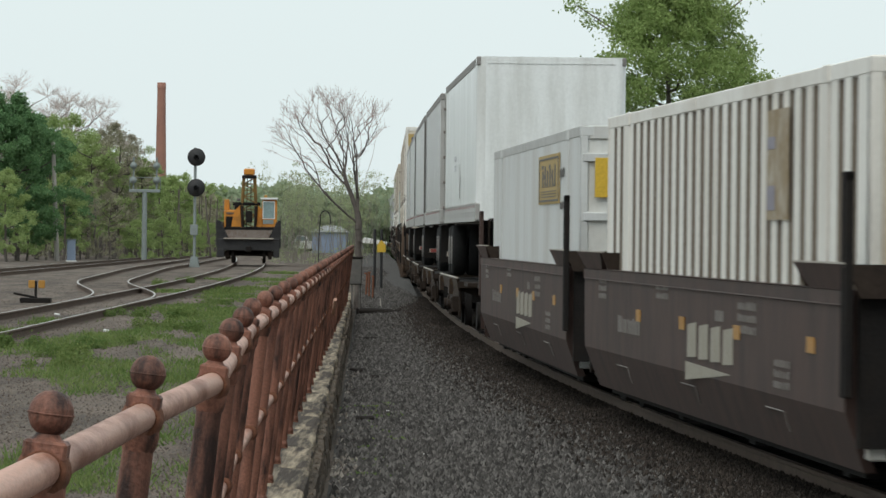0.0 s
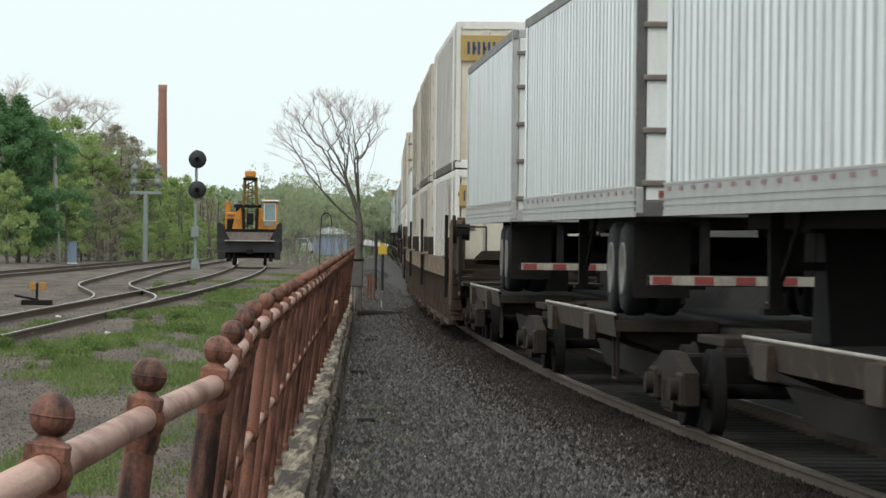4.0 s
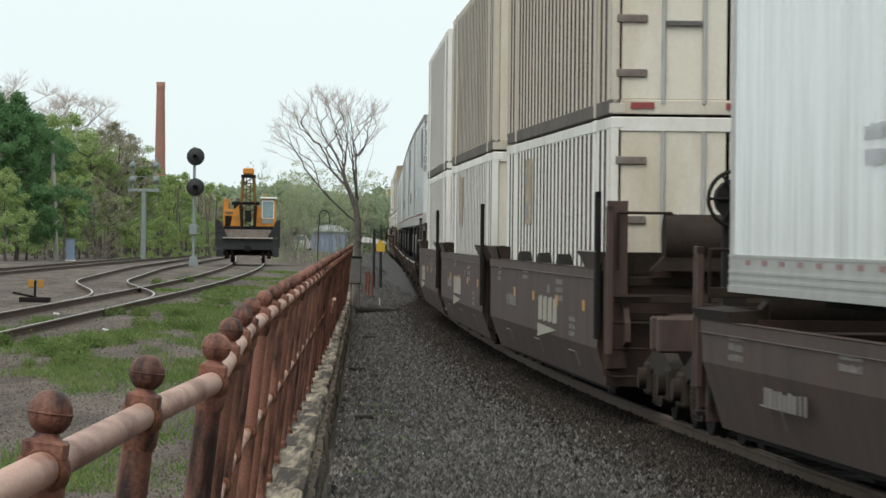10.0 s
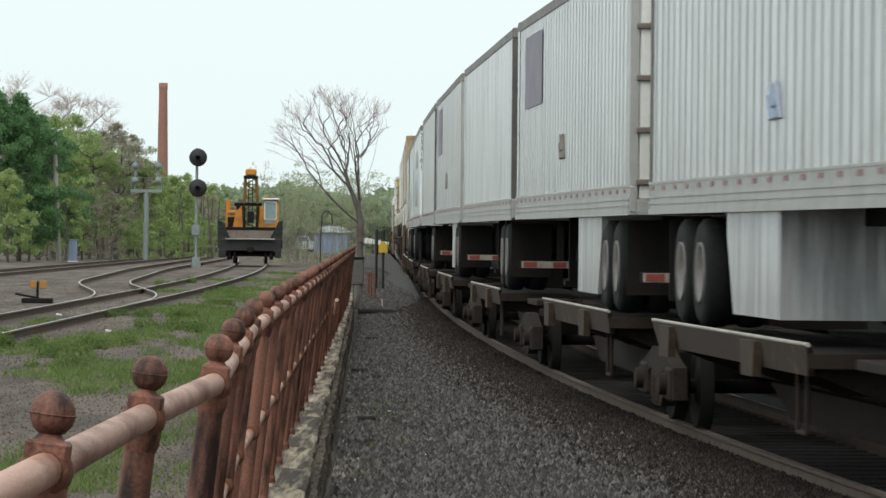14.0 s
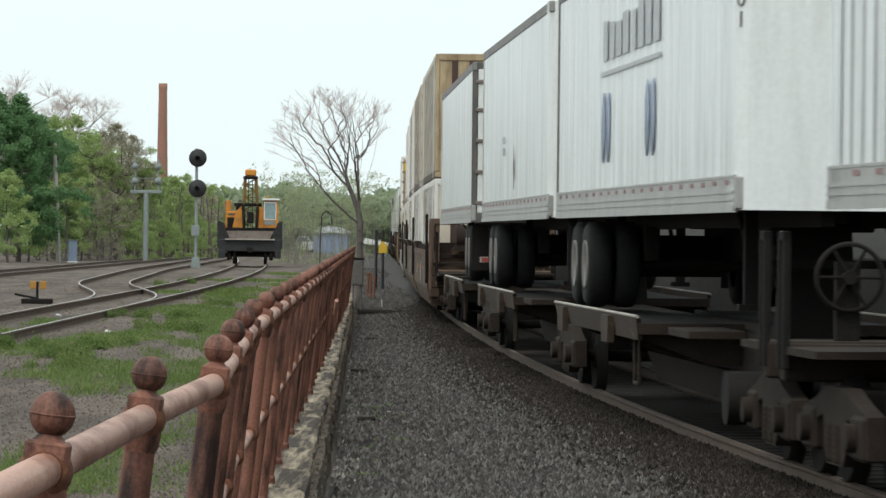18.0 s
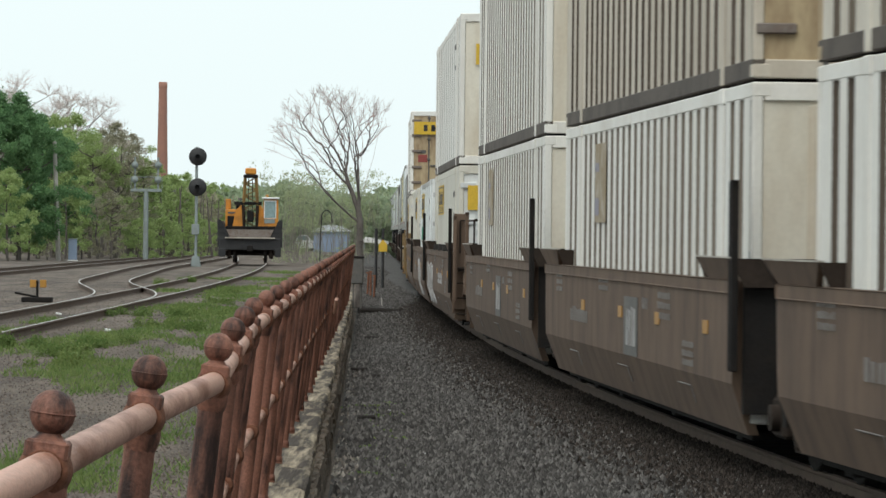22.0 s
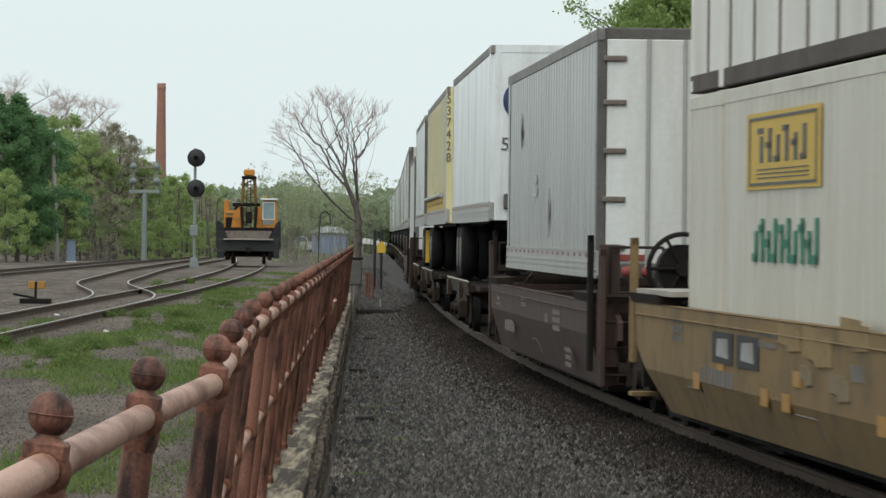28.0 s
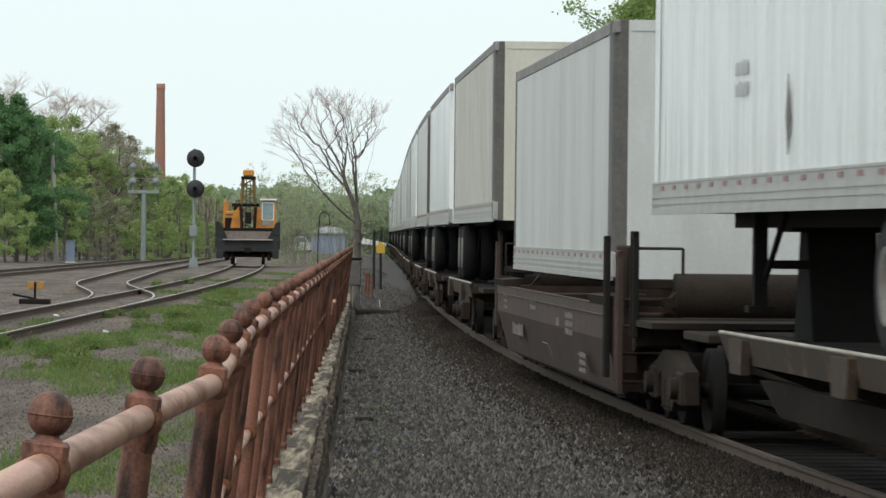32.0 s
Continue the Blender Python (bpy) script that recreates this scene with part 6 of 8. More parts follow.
        part("guard_strip", shared("guard_strip", REDMARK, lambda b: [b.box(-1.1 + 0.44 * i, -0.9 + 0.44 * i, -0.006, 0.006, -0.7, -0.62) for i in range(6)]), None, g, "red reflective strip", at=(0, -0.06 * inner, 0))
        for k in (-0.95, 0.95):
            part("mud_flap", shared("mud_flap", DARKSTEEL, lambda b: b.box(-0.3, 0.3, -0.01, 0.01, -0.85, -0.05)), None, c, at=(k, wy - inner * 1.55, 0))
        gy = wy + inner * (L - 5.6)
        for k in (-0.75, 0.75):
            part("landing_leg", shared("landing_leg", DARKSTEEL, lambda b: (b.box(-0.06, 0.06, -0.07, 0.07, -0.85, 0.05), b.box(-0.12, 0.12, -0.13, 0.13, -0.9, -0.84))), None, c, at=(k, gy, 0))
        part("leg_brace", shared("leg_brace", DARKSTEEL, lambda b: (b.box(-0.7, 0.7, -0.04, 0.04, -0.5, -0.42), b.tube((-0.7, 0, -0.6), (-0.7, 1.1, 0.0), 0.03, 6), b.tube((0.7, 0, -0.6), (0.7, 1.1, 0.0), 0.03, 6))), None, c, at=(0, gy, 0), turn=(0, 0, 0 if inner < 0 else 180))
        if "skirt" in look_:
            part("side_box", shared("side_box", BOXGREY, lambda b: b.prism([(-1.5, -0.9), (1.0, -0.9), (1.4, -0.2), (1.4, 0.03), (-1.5, 0.03)], -1.2, 1.2, "x")), None, c, "white box under the floor", at=(0, wy + inner * 3.2, 0), turn=(0, 0, 0 if inner < 0 else 180))
        if "spare" in look_:
            part("tank", shared("tank", TRIMGREY, lambda b: b.tube((-1.0, 0, -0.4), (-0.3, 0, -0.4), 0.3, 14)), None, c, at=(0, wy + inner * 4.2, 0))
    TRAIN.append((c, S, 5.5, z))
    return c


# --- rail cars
def truck(parent, y):
    """Two-axle bogie with sprung side frames."""
    frame_ = shared("side_frame", DUSTSTEEL, lambda b: (
        b.prism([(-1.25, 0.30), (-1.2, 0.62), (-0.75, 0.70), (-0.35, 0.80), (0.35, 0.80), (0.75, 0.70), (1.2, 0.62), (1.25, 0.30), (0.95, 0.28), (0.85, 0.5), (0.45, 0.58), (0.42, 0.30), (0.3, 0.2), (-0.3, 0.2), (-0.42, 0.30), (-0.45, 0.58), (-0.85, 0.5), (-0.95, 0.28)], -0.07, 0.07, "x"),
        b.box(-0.1, 0.1, -1.2, -0.7, 0.28, 0.62, 0.03), b.box(-0.1, 0.1, 0.7, 1.2, 0.28, 0.62, 0.03)))
    whl = shared("wheel", DARKSTEEL, lambda b: b.lathe([(0.0, -0.05), (0.15, -0.06), (0.2, -0.02), (0.36, -0.03), (0.42, -0.06), (0.42, 0.04), (0.45, 0.06), (0.45, 0.075), (0.0, 0.05)], axis="x", n=22))
    axl = shared("axle", DARKSTEEL, lambda b: b.tube((-0.95, 0, 0), (0.95, 0, 0), 0.075, 10))
    spr = shared("spring", DUSTSTEEL, lambda b: b.lathe([(0.055 + 0.02 * (i % 2), 0.025 * i) for i in range(13)], n=10))
    cap = shared("bearing_cap", DUSTSTEEL, lambda b: b.tube((-0.1, 0, 0), (0.06, 0, 0), 0.11, 12))
    t = part("truck", shared("bolster", DARKSTEEL, lambda b: (b.box(-1.05, 1.05, -0.2, 0.2, 0.45, 0.78, 0.03), b.tube((0, 0, 0.7), (0, 0, 0.95), 0.2, 12))), None, parent, "sprung two-axle bogie", at=(0, y, 0))
    for k in (-1, 1):
        part("side_frame", frame_, None, t, at=(1.02 * k, 0, 0))
        for dy in (-0.16, 0.16):
            part("spring", spr, None, t, at=(1.06 * k, dy, 0.22))
        for dy in (-0.89, 0.89):
            part("wheel", whl, None, t, at=(0.76 * k, dy, 0.43), turn=(0, 0, 0 if k < 0 else 180))
            part("bearing_cap", cap, None, t, at=(1.1 * k, dy, 0.45), turn=(0, 0, 0 if k < 0 else 180))
    for dy in (-0.89, 0.89):
        part("axle", axl, None, t, at=(0, dy, 0.43))


def coupling(parent, y, sgn):
    part("coupler", shared("coupler", DARKSTEEL, lambda b: (b.box(-0.12, 0.12, -0.5, 0.4, 0.72, 0.98, 0.03), b.box(-0.2, 0.22, -0.62, -0.35, 0.68, 1.02, 0.05))), None, parent, at=(0, y, 0), turn=(0, 0, 0 if sgn < 0 else 180))


def grab(parent, y, x, z0, z1, mat, w=0.16):
    part("grab_iron", shared(("grab_iron", round(z1 - z0, 2), w), mat, lambda b: (b.box(-0.03, 0.03, -w, -w + 0.07, 0, z1 - z0, 0.01), b.box(-0.03, 0.03, w - 0.07, w, 0, z1 - z0, 0.01), b.box(-0.03, 0.03, -w, w, z1 - z0 - 0.08, z1 - z0, 0.01))), None, parent, at=(x, y, z0))


def well_car(S, y0, y1, mat, sill, kind, first, last, seed, label, group):
    """One unit of an articulated well car, between the joints y0 and y1 (from its middle)."""
    rng = random.Random(seed)
    c = thing("well_car", label, "rail car", group=group)
    a = min(max(y0, -10.2) + (1.9 if first else 1.5), -L53 / 2 - (0.35 if first else -0.05))
    e = max(min(y1, 10.2) - (1.7 if last else 0.75), L53 / 2 + 0.3)
    X = 1.46
    if mat is OCHRECAR:
        e += 1.9
        w = part("brake_wheel", brake_wheel(), None, c, "large spoked brake wheel", at=(-0.95, e + 0.28, 1.62), turn=(0, 0, 90))
        w.scale = (1, 1.25, 1.25)
        part("gear_case", Shape().tube((0.02, 0, 0), (0.24, 0, 0), 0.2, 14), DARKSTEEL, w)
        part("wheel_stand", Shape().box(-0.1, 0.1, -0.06, 0.06, 0.9, 1.75), DARKSTEEL, c, at=(-0.95, e + 0.45, 0))
    for k in (-1, 1):
        if kind == "smooth":
            # folded side plate: upright above, leaning in below, with raked ends
            ta, te = a, e
            la, le = (a + 0.06, e - 0.3) if mat is not OCHRECAR else (a + 0.25, e - 1.45)
            zf = 0.70 if sill > 1.4 else 0.84 if mat is BROWNCAR else 0.66
            out = Shape()
            p = [(X, ta, sill), (X, te, sill), (X, te - 0.05, zf + 0.22), (X, le + (0.2 if mat is not OCHRECAR else 0.75), zf), (X, la - 0.03, zf), (X, ta + 0.02, zf + 0.2),
                 (X - 0.15, la, 0.27), (X - 0.15, le, 0.27)]
            q = [(x - 0.09, y, z) for x, y, z in p]
            fs = [(0, 5, 4, 3, 2, 1), (4, 6, 7, 3)]
            out.add([(k * x, y, z) for x, y, z in p + q], fs + [tuple(i + 8 for i in f[::-1]) for f in fs] + [(0, 1, 9, 8), (1, 2, 10, 9), (2, 3, 11, 10), (3, 7, 15, 11), (7, 6, 14, 15), (6, 4, 12, 14), (4, 5, 13, 12), (5, 0, 8, 13)])
            part("side_panel", out, mat, c)
            part("top_chord", Shape().box(k * (X - 0.10), k * (X + 0.012), a + 0.05, e - 0.05, sill - 0.10, sill + 0.012, 0.008), mat, c)
        else:
            out = Shape()
            out.box(k * (X - 0.12), k * X, a, e, sill - 0.36, sill, 0.012)
            part("top_chord", out, CHORDTAN, c)
            part("side_panel", Shape().box(k * (X - 0.20), k * (X - 0.14), a + 0.3, e - 0.3, 0.25, sill - 0.36), RIBSHADE, c)
            part("bottom_chord", Shape().prism([(k * (X - 0.22), 0.2), (k * (X - 0.06), 0.2), (k * (X - 0.06), 0.3), (k * (X - 0.22), 0.36)], a + 0.6, e - 0.6), RIBTAN, c)
            rib = shared(("rib", k), RIBTAN, lambda b: b.prism([(k * (X - 0.15), 0.25), (k * (X - 0.05), 0.25), (k * (X - 0.01), sill - 0.37), (k * (X - 0.15), sill - 0.37)], -0.05, 0.05))
            n = 15
            for i in range(n):
                part("rib", rib, None, c, at=(0, a + 0.35 + (e - a - 0.7) * i / (n - 1), 0))
            for zz in (sill - 0.47, sill - 0.56):
                part("brake_pipe", Shape().tube((k * (X - 0.12), a + 0.4, zz), (k * (X - 0.12), e - 0.4, zz), 0.014, 6), HINGE, c)
            for f in (0.22, 0.52, 0.82):
                part("foot", Shape().box(k * (X - 0.16), k * (X - 0.02), -0.1, 0.1, 0.12, 0.3, 0.02), RIBTAN, c, at=(0, a + (e - a) * f, 0))
            for yy in (a + 1.6, e - 1.5):
                part("end_shelf", Shape().box(k * (X - 0.2), k * (X + 0.07), -0.85, 0.85, 0.004, 0.05, 0.008), HINGE, c, "dusty end shelf", at=(0, yy + (0.9 if yy > 0 else -0.9), sill))
                part("guide_horn", Shape().prism([(-0.28, 0), (0.28, 0), (0.22, 0.25), (0.0, 0.42), (-0.12, 0.4)], k * (X - 0.16), k * (X - 0.05), "x"), DUSTSTEEL, c, at=(0, yy, sill))
        # guide plates that flare outwards over the chord's ends
        for yy, w in ((a + 1.0, 1.0), (e - 0.7, 1.0)):
            if kind == "smooth" and sill > 1.4:
                g = part("guide_plate", Shape().add([(k * (X + dx), sy, z) for dx in (0, -0.05) for sy, z, dx in ((-0.8, 0, dx - 0.02), (0.7, 0, dx - 0.02), (1.05, 0.19, dx + 0.05), (-1.2, 0.19, dx + 0.05))], [(0, 1, 2, 3), (4, 7, 6, 5), (0, 4, 5, 1), (1, 5, 6, 2), (2, 6, 7, 3), (3, 7, 4, 0)]), mat, c, "flared guide plate", at=(0, yy, sill + 0.005))
                for end_ in (-1.2, 1.02):
                    part("guide_end", shared(("guide_end", k), DUSTSTEEL, lambda b: b.prism([(k * (X + 0.04), 0.19), (k * (X - 0.72), 0.19), (k * (X - 0.55), -0.05), (k * (X - 0.06), -0.05)], -0.015, 0.015)), None, g, "dark flared end plate", at=(0, end_, 0))
                part("plate_edge", Shape().box(k * (X + 0.0), k * (X + 0.055), -1.2, 1.05, 0.19, 0.203), PALESTEEL, g, "pale worn edge")
            elif sill < 1.4:
                part("guide_plate", Shape().prism([(k * (X - 0.2), 0), (k * X, 0), (k * (X + 0.04), 0.1), (k * (X - 0.25), 0.12)], -w, w), DUSTSTEEL, c, at=(0, yy, sill + 0.005))
        # bulkhead post and grab irons at the ends
        hi = sill + 0.85 if sill > 1.4 else sill + 0.75
        gm = mat if mat is OCHRECAR else DARKSTEEL
        grab(c, a - 0.12, k * (X + 0.02), sill - 0.75, hi, gm, 0.10)
        if first:
            grab(c, a - 0.75, k * (X - 0.05), sill - 0.9, hi - 0.15, mat, 0.14)
            part("channel_post", Shape().box(k * (X - 0.26), k * (X - 0.06), -0.05, 0.05, 0.5, hi - 0.1, 0.01), mat, c, "brown channel post", at=(0, a - 0.45, 0))
        if last:
            grab(c, e + 0.3, k * (X - 0.02), sill - 0.6, hi - 0.1, mat, 0.12)
            part("step", Shape().box(k * (X - 0.25), k * X, -0.15, 0.15, 0, 0.04), gm, c, at=(0, e + 0.35, 0.35))
        # stencils and reflectors on the side that the railing sees
        if k < 0:
            if kind == "smooth":
                for f in (0.2, 0.5, 0.8):
                    part("side_handle", Shape().path([(-X + 0.03, 0.45, 0.58), (-X + 0.03, -0.45, 0.58), (-X + 0.085, -0.45, 0.42)], 0.008, 5), PALEMARK, c, "thin handle bar", at=(0, a + (e - a) * f, 0))
            n = 4 if label[:3] != "low" else 0
            for i in range(n):
                yy = a + 1.6 + (e - a - 3) * i / n
                part("reflector", shared("amber_reflector", AMBER, lambda b: b.box(-0.008, 0, -0.17, 0.17, -0.06, 0.06)), None, c, "amber reflector", at=(-X - 0.003, yy + rng.uniform(-0.2, 0.2), sill - 0.42 if kind == "smooth" else sill - 0.2))
    part("well_floor", Shape().box(-1.2, 1.2, a + 0.6, e - 0.6, 0.2, 0.27), DARKSTEEL, c)
    for i in range(4):
        part("cross_member", Shape().box(-1.18, 1.18, -0.15, 0.15, 0.16, 0.24), DARKSTEEL, c, at=(0, a + 1.5 + (e - a - 3) * i / 3, 0))
    for yy, sg in ((a - 0.05, -1), (e + 0.05, 1)):
        ended = first if sg < 0 else last
        part("bulkhead", Shape().box(-1.38, 1.38, -0.06, 0.06, 0.45, 0.98 if ended else sill - 0.02), DARKSTEEL, c, at=(0, yy, 0))
        if ended and mat is not OCHRECAR:
            # framed brown end with cross beams, hand rails and a ladder
            for z, dy in ((1.06, 0.25), (1.26, 0.55), (1.44, 0.25)):
                part("cross_beam", Shape().box(-1.34, 1.34, -0.04, 0.04, z - 0.045, z + 0.045, 0.006), DUSTSTEEL, c, "dusty cross beam", at=(0, yy + sg * dy, 0))
            part("end_plate", Shape().prism([(-1.38, 0.3), (-0.55, 0.3), (-0.35, 0.75), (0.35, 0.75), (0.55, 0.3), (1.38, 0.3), (1.38, sill), (-1.38, sill)], -0.03, 0.03), mat, c, "brown end plate", at=(0, yy + sg * 0.12, 0))
            part("saddle", Shape().prism([(-0.95, sill), (0.95, sill), (0.8, sill + 0.16), (-0.8, sill + 0.16)], -0.16, 0.16), DUSTSTEEL, c, at=(0, yy + sg * 0.45, 0))
            for k in (-1, 1):
                part("corner_plate", Shape().box(k * 1.22, k * 1.42, -0.03, 0.03, 0.42, sill + 0.14, 0.008), mat, c, at=(0, yy + sg * 0.3, 0))
                part("end_bracket", Shape().prism([(0, 0.55), (sg * 0.75, 0.8), (sg * 0.75, 1.0), (0, sill)], k * 1.18, k * 1.24, "x"), mat, c, at=(0, yy, 0))
                part("hand_rail", Shape().path([(k * 1.3, 0, sill), (k * 1.3, 0, sill + 0.62), (k * 0.72, 0, sill + 0.62), (k * 0.72, 0, sill - 0.05)], 0.018, 6), DUSTSTEEL, c, "thin bent hand rail", at=(0, yy + sg * 0.5, 0))
                for z in (0.42, 0.72, 1.0, 1.28):
                    part("rung", shared("rung", DUSTSTEEL, lambda b: b.tube((-0.2, 0, 0), (0.2, 0, 0), 0.016, 6)), None, c, at=(k * 1.16, yy + sg * 0.62, z))
    for yy, flag, sg in ((y0, first, -1), (y1, last, 1)):
        ya = a if sg < 0 else e
        part("end_deck", Shape().box(-0.75, 0.75, min(yy, ya), max(yy, ya), 0.86, 1.1, 0.02), mat if flag else DARKSTEEL, c)
        if flag:
            coupling(c, yy, sg)
            truck(c, yy - sg * 1.55)
            part("end_sill", Shape().box(-1.3, 1.3, -0.09, 0.09, 0.8, 1.14, 0.02), mat, c, at=(0, yy - sg * 0.35, 0))
            if kind != "ribbed":
                part("tank", Shape().tube((-0.8, 0, 0), (0.8, 0, 0), 0.26, 16), DUSTSTEEL, c, "dusty air reservoir", at=(0, ya - 0.5 * -sg, sill + 0.35 if sill > 1.4 else 1.3))
            else:
                # open end with a walkway, a brake stand and bent rails
                part("walkway", Shape().box(-1.3, 1.3, min(yy, ya) + 0.15, max(yy, ya) - 0.1, 1.12, 1.17), DUSTSTEEL, c, "dusty steel walkway")
                for i in range(7):
                    part("grating", shared("grating", DUSTSTEEL, lambda b: b.box(-1.0, 1.0, -0.02, 0.02, 0, 0.05)), None, c, at=(0, min(yy, ya) + 0.3 + i * 0.2, 1.172))
                if sg > 0:
                    continue
                part("brake_stand", Shape().box(-1.28, -1.12, -0.09, 0.09, 0.9, 2.3, 0.015), RIBTAN, c, at=(0, ya + sg * 0.35, 0))
                w = part("brake_wheel", brake_wheel(), None, c, "spoked brake wheel", at=(-1.34, ya + sg * 0.35, 2.05))
                part("gear_case", Shape().tube((0.05, 0, 0), (0.3, 0, 0), 0.2, 14), DARKSTEEL, w)
                part("side_brace", Shape().tube((-1.3, ya + sg * 0.7, 1.75), (-1.3, ya + sg * 1.6, 1.2), 0.04, 6), DUSTSTEEL, c)
            if sg < 0 and sill > 1.4 and kind != "ribbed":
                w = part("brake_wheel", brake_wheel(), None, c, "spoked brake wheel", at=(-0.45, yy + 0.45, sill + 0.75), turn=(0, 0, 90))
                part("gear_case", Shape().tube((0.02, 0, 0), (0.26, 0, 0), 0.2, 14), DARKSTEEL, w)
                part("wheel_stand", Shape().box(-0.12, 0.12, -0.08, 0.08, 1.1, sill + 0.8), DARKSTEEL, c, at=(-0.45, yy + 0.57, 0))
        elif sg > 0:
            truck(c, yy)
    TRAIN.append((c, S, 7.0, 0.0))
    return c, a, e


def brake_wheel():
    def build(b):
        b.lathe([(0.26, -0.02), (0.28, -0.03), (0.3, 0), (0.28, 0.03), (0.26, 0.02), (0.26, -0.02)], axis="x", n=24)
        b.tube((-0.06, 0, 0), (0.1, 0, 0), 0.06, 10)
        for i in range(6):
            t = math.pi * i / 3
            b.tube((0, 0, 0), (0, 0.27 * math.cos(t), 0.27 * math.sin(t)), 0.016, 6)
    return shared("brake_wheel", DARKSTEEL, build)


def spine_car(S, y0, y1, wheels_at, first, last, seed, label, group):
    """One unit of an articulated spine car: a centre beam with side platforms under the trailer's wheels and a hitch."""
    c = thing("spine_car", label, "rail car", group=group)
    part("spine", Shape().box(-0.3, 0.3, y0 + 0.2, y1 - 0.2, 0.55, 1.0, 0.03), DUSTSTEEL, c, "dusty centre beam")
    part("spine_belly", Shape().prism([(y0 + 3.0, 0.56), (y0 + 4.2, 0.25), (y1 - 4.2, 0.25), (y1 - 3.0, 0.56)], -0.40, 0.40, "x"), DUSTSTEEL, c, "dull grey-brown belly of the beam")
    w0, w1 = (wheels_at - 1.2, wheels_at + 7.4) if wheels_at < 0 else (wheels_at - 7.2, wheels_at + 1.6)
    for k in (-1, 1):
        p = part("wheel_platform", Shape().box(k * 0.32, k * 1.36, w0, w1, 0.98, 1.04, 0.01), DARKSTEEL, c)
        part("kerb", Shape().add([(k * q, yy, z) for q0 in (0, -0.05) for q, yy, z in ((1.38 + q0, w0 + 0.2, 0.88), (1.38 + q0, w1 - 0.2, 0.88), (1.43 + q0, w1, 1.12), (1.43 + q0, w0, 1.12))], [(0, 1, 2, 3), (4, 7, 6, 5), (0, 4, 5, 1), (1, 5, 6, 2), (2, 6, 7, 3), (3, 7, 4, 0)]), KERBPAINT, p, "scuffed ochre steel kerb")
        part("kerb_edge", Shape().tube((k * 1.415, w0, 1.125), (k * 1.415, w1, 1.122), 0.018, 8), PALESTEEL, p, "pale worn edge")
        part("front_edge", Shape().box(k * 0.32, k * 1.40, w0 - 0.03, w0 + 0.02, 0.94, 1.06, 0.006), DUSTSTEEL, p, "scuffed front edge")
        for yy in (w0 + 2.6, w1 - 1.2):
            part("side_pad", Shape().prism([(-0.3, 0.80), (0.3, 0.80), (0.36, 1.09), (-0.36, 1.09)], k * 1.40, k * 1.475, "x"), KERBPAINT, p, "scuffed side pad", at=(0, yy, 0))
        for yy in (w0 + 0.3, w0 + 2.9, w1 - 2.9, w1 - 0.3):
            part("bracket", Shape().prism([(k * 0.3, 0.62), (k * 0.6, 0.62), (k * 1.3, 0.88), (k * 1.34, 0.98), (k * 0.3, 0.98)], -0.05, 0.05), DUSTSTEEL, c, at=(0, yy, 0))
        part("stirrup", Shape().path([(k * 1.33, -0.22, 0.9), (k * 1.33, -0.2, 0.42), (k * 1.33, 0.2, 0.42), (k * 1.33, 0.22, 0.9)], 0.022, 6), DUSTSTEEL, c, at=(0, w0 + 0.7, 0))
    hy = -wheels_at * 0.82
    part("hitch_stand", Shape().prism([(-0.55, 1.0), (0.45, 1.0), (0.18, 2.0), (-0.2, 2.0)], -0.32, 0.32, "x"), DARKSTEEL, c, "trailer hitch stand", at=(0, hy, 0))
    part("hitch_plate", Shape().box(-0.5, 0.5, -0.45, 0.45, 2.0, 2.08, 0.02), DARKSTEEL, c, at=(0, hy, 0))
    part("side_walk", Shape().box(-1.3, -0.75, hy - 0.7, hy + 0.9, 0.98, 1.06, 0.01), DUSTSTEEL, c)
    for yy, flag, sg in ((y0, first, -1), (y1, last, 1)):
        if flag:
            coupling(c, yy, sg)
            truck(c, yy - sg * 1.5)
            part("end_sill", Shape().box(-1.3, 1.3, -0.1, 0.1, 0.8, 1.1, 0.02), DUSTSTEEL, c, at=(0, yy - sg * 0.4, 0))
            part("end_platform", Shape().box(-1.3, 1.3, min(yy - sg * 0.4, yy - sg * 1.8), max(yy - sg * 0.4, yy - sg * 1.8), 1.02, 1.08), DUSTSTEEL, c)
            for k in (-1, 1):
                grab(c, yy - sg * 0.45, k * 1.3, 0.9, 2.0, DARKSTEEL, 0.14)
            if sg < 0:
                part("brake_wheel", brake_wheel(), None, c, "spoked brake wheel", at=(-0.55, yy + 0.75, 1.62), turn=(0, 0, 90))
                part("wheel_stand", Shape().box(-0.1, 0.1, -0.06, 0.06, 1.08, 1.75), DARKSTEEL, c, at=(-0.55, yy + 0.86, 0))
                part("air_tank", Shape().tube((-1.25, 0, 0), (-0.65, 0, 0), 0.24, 16), DARKSTEEL, c, at=(0, yy + 3.1, 0.52))
        elif sg > 0:
            truck(c, yy)
    TRAIN.append((c, S, 7.0, 0.0))
    return c


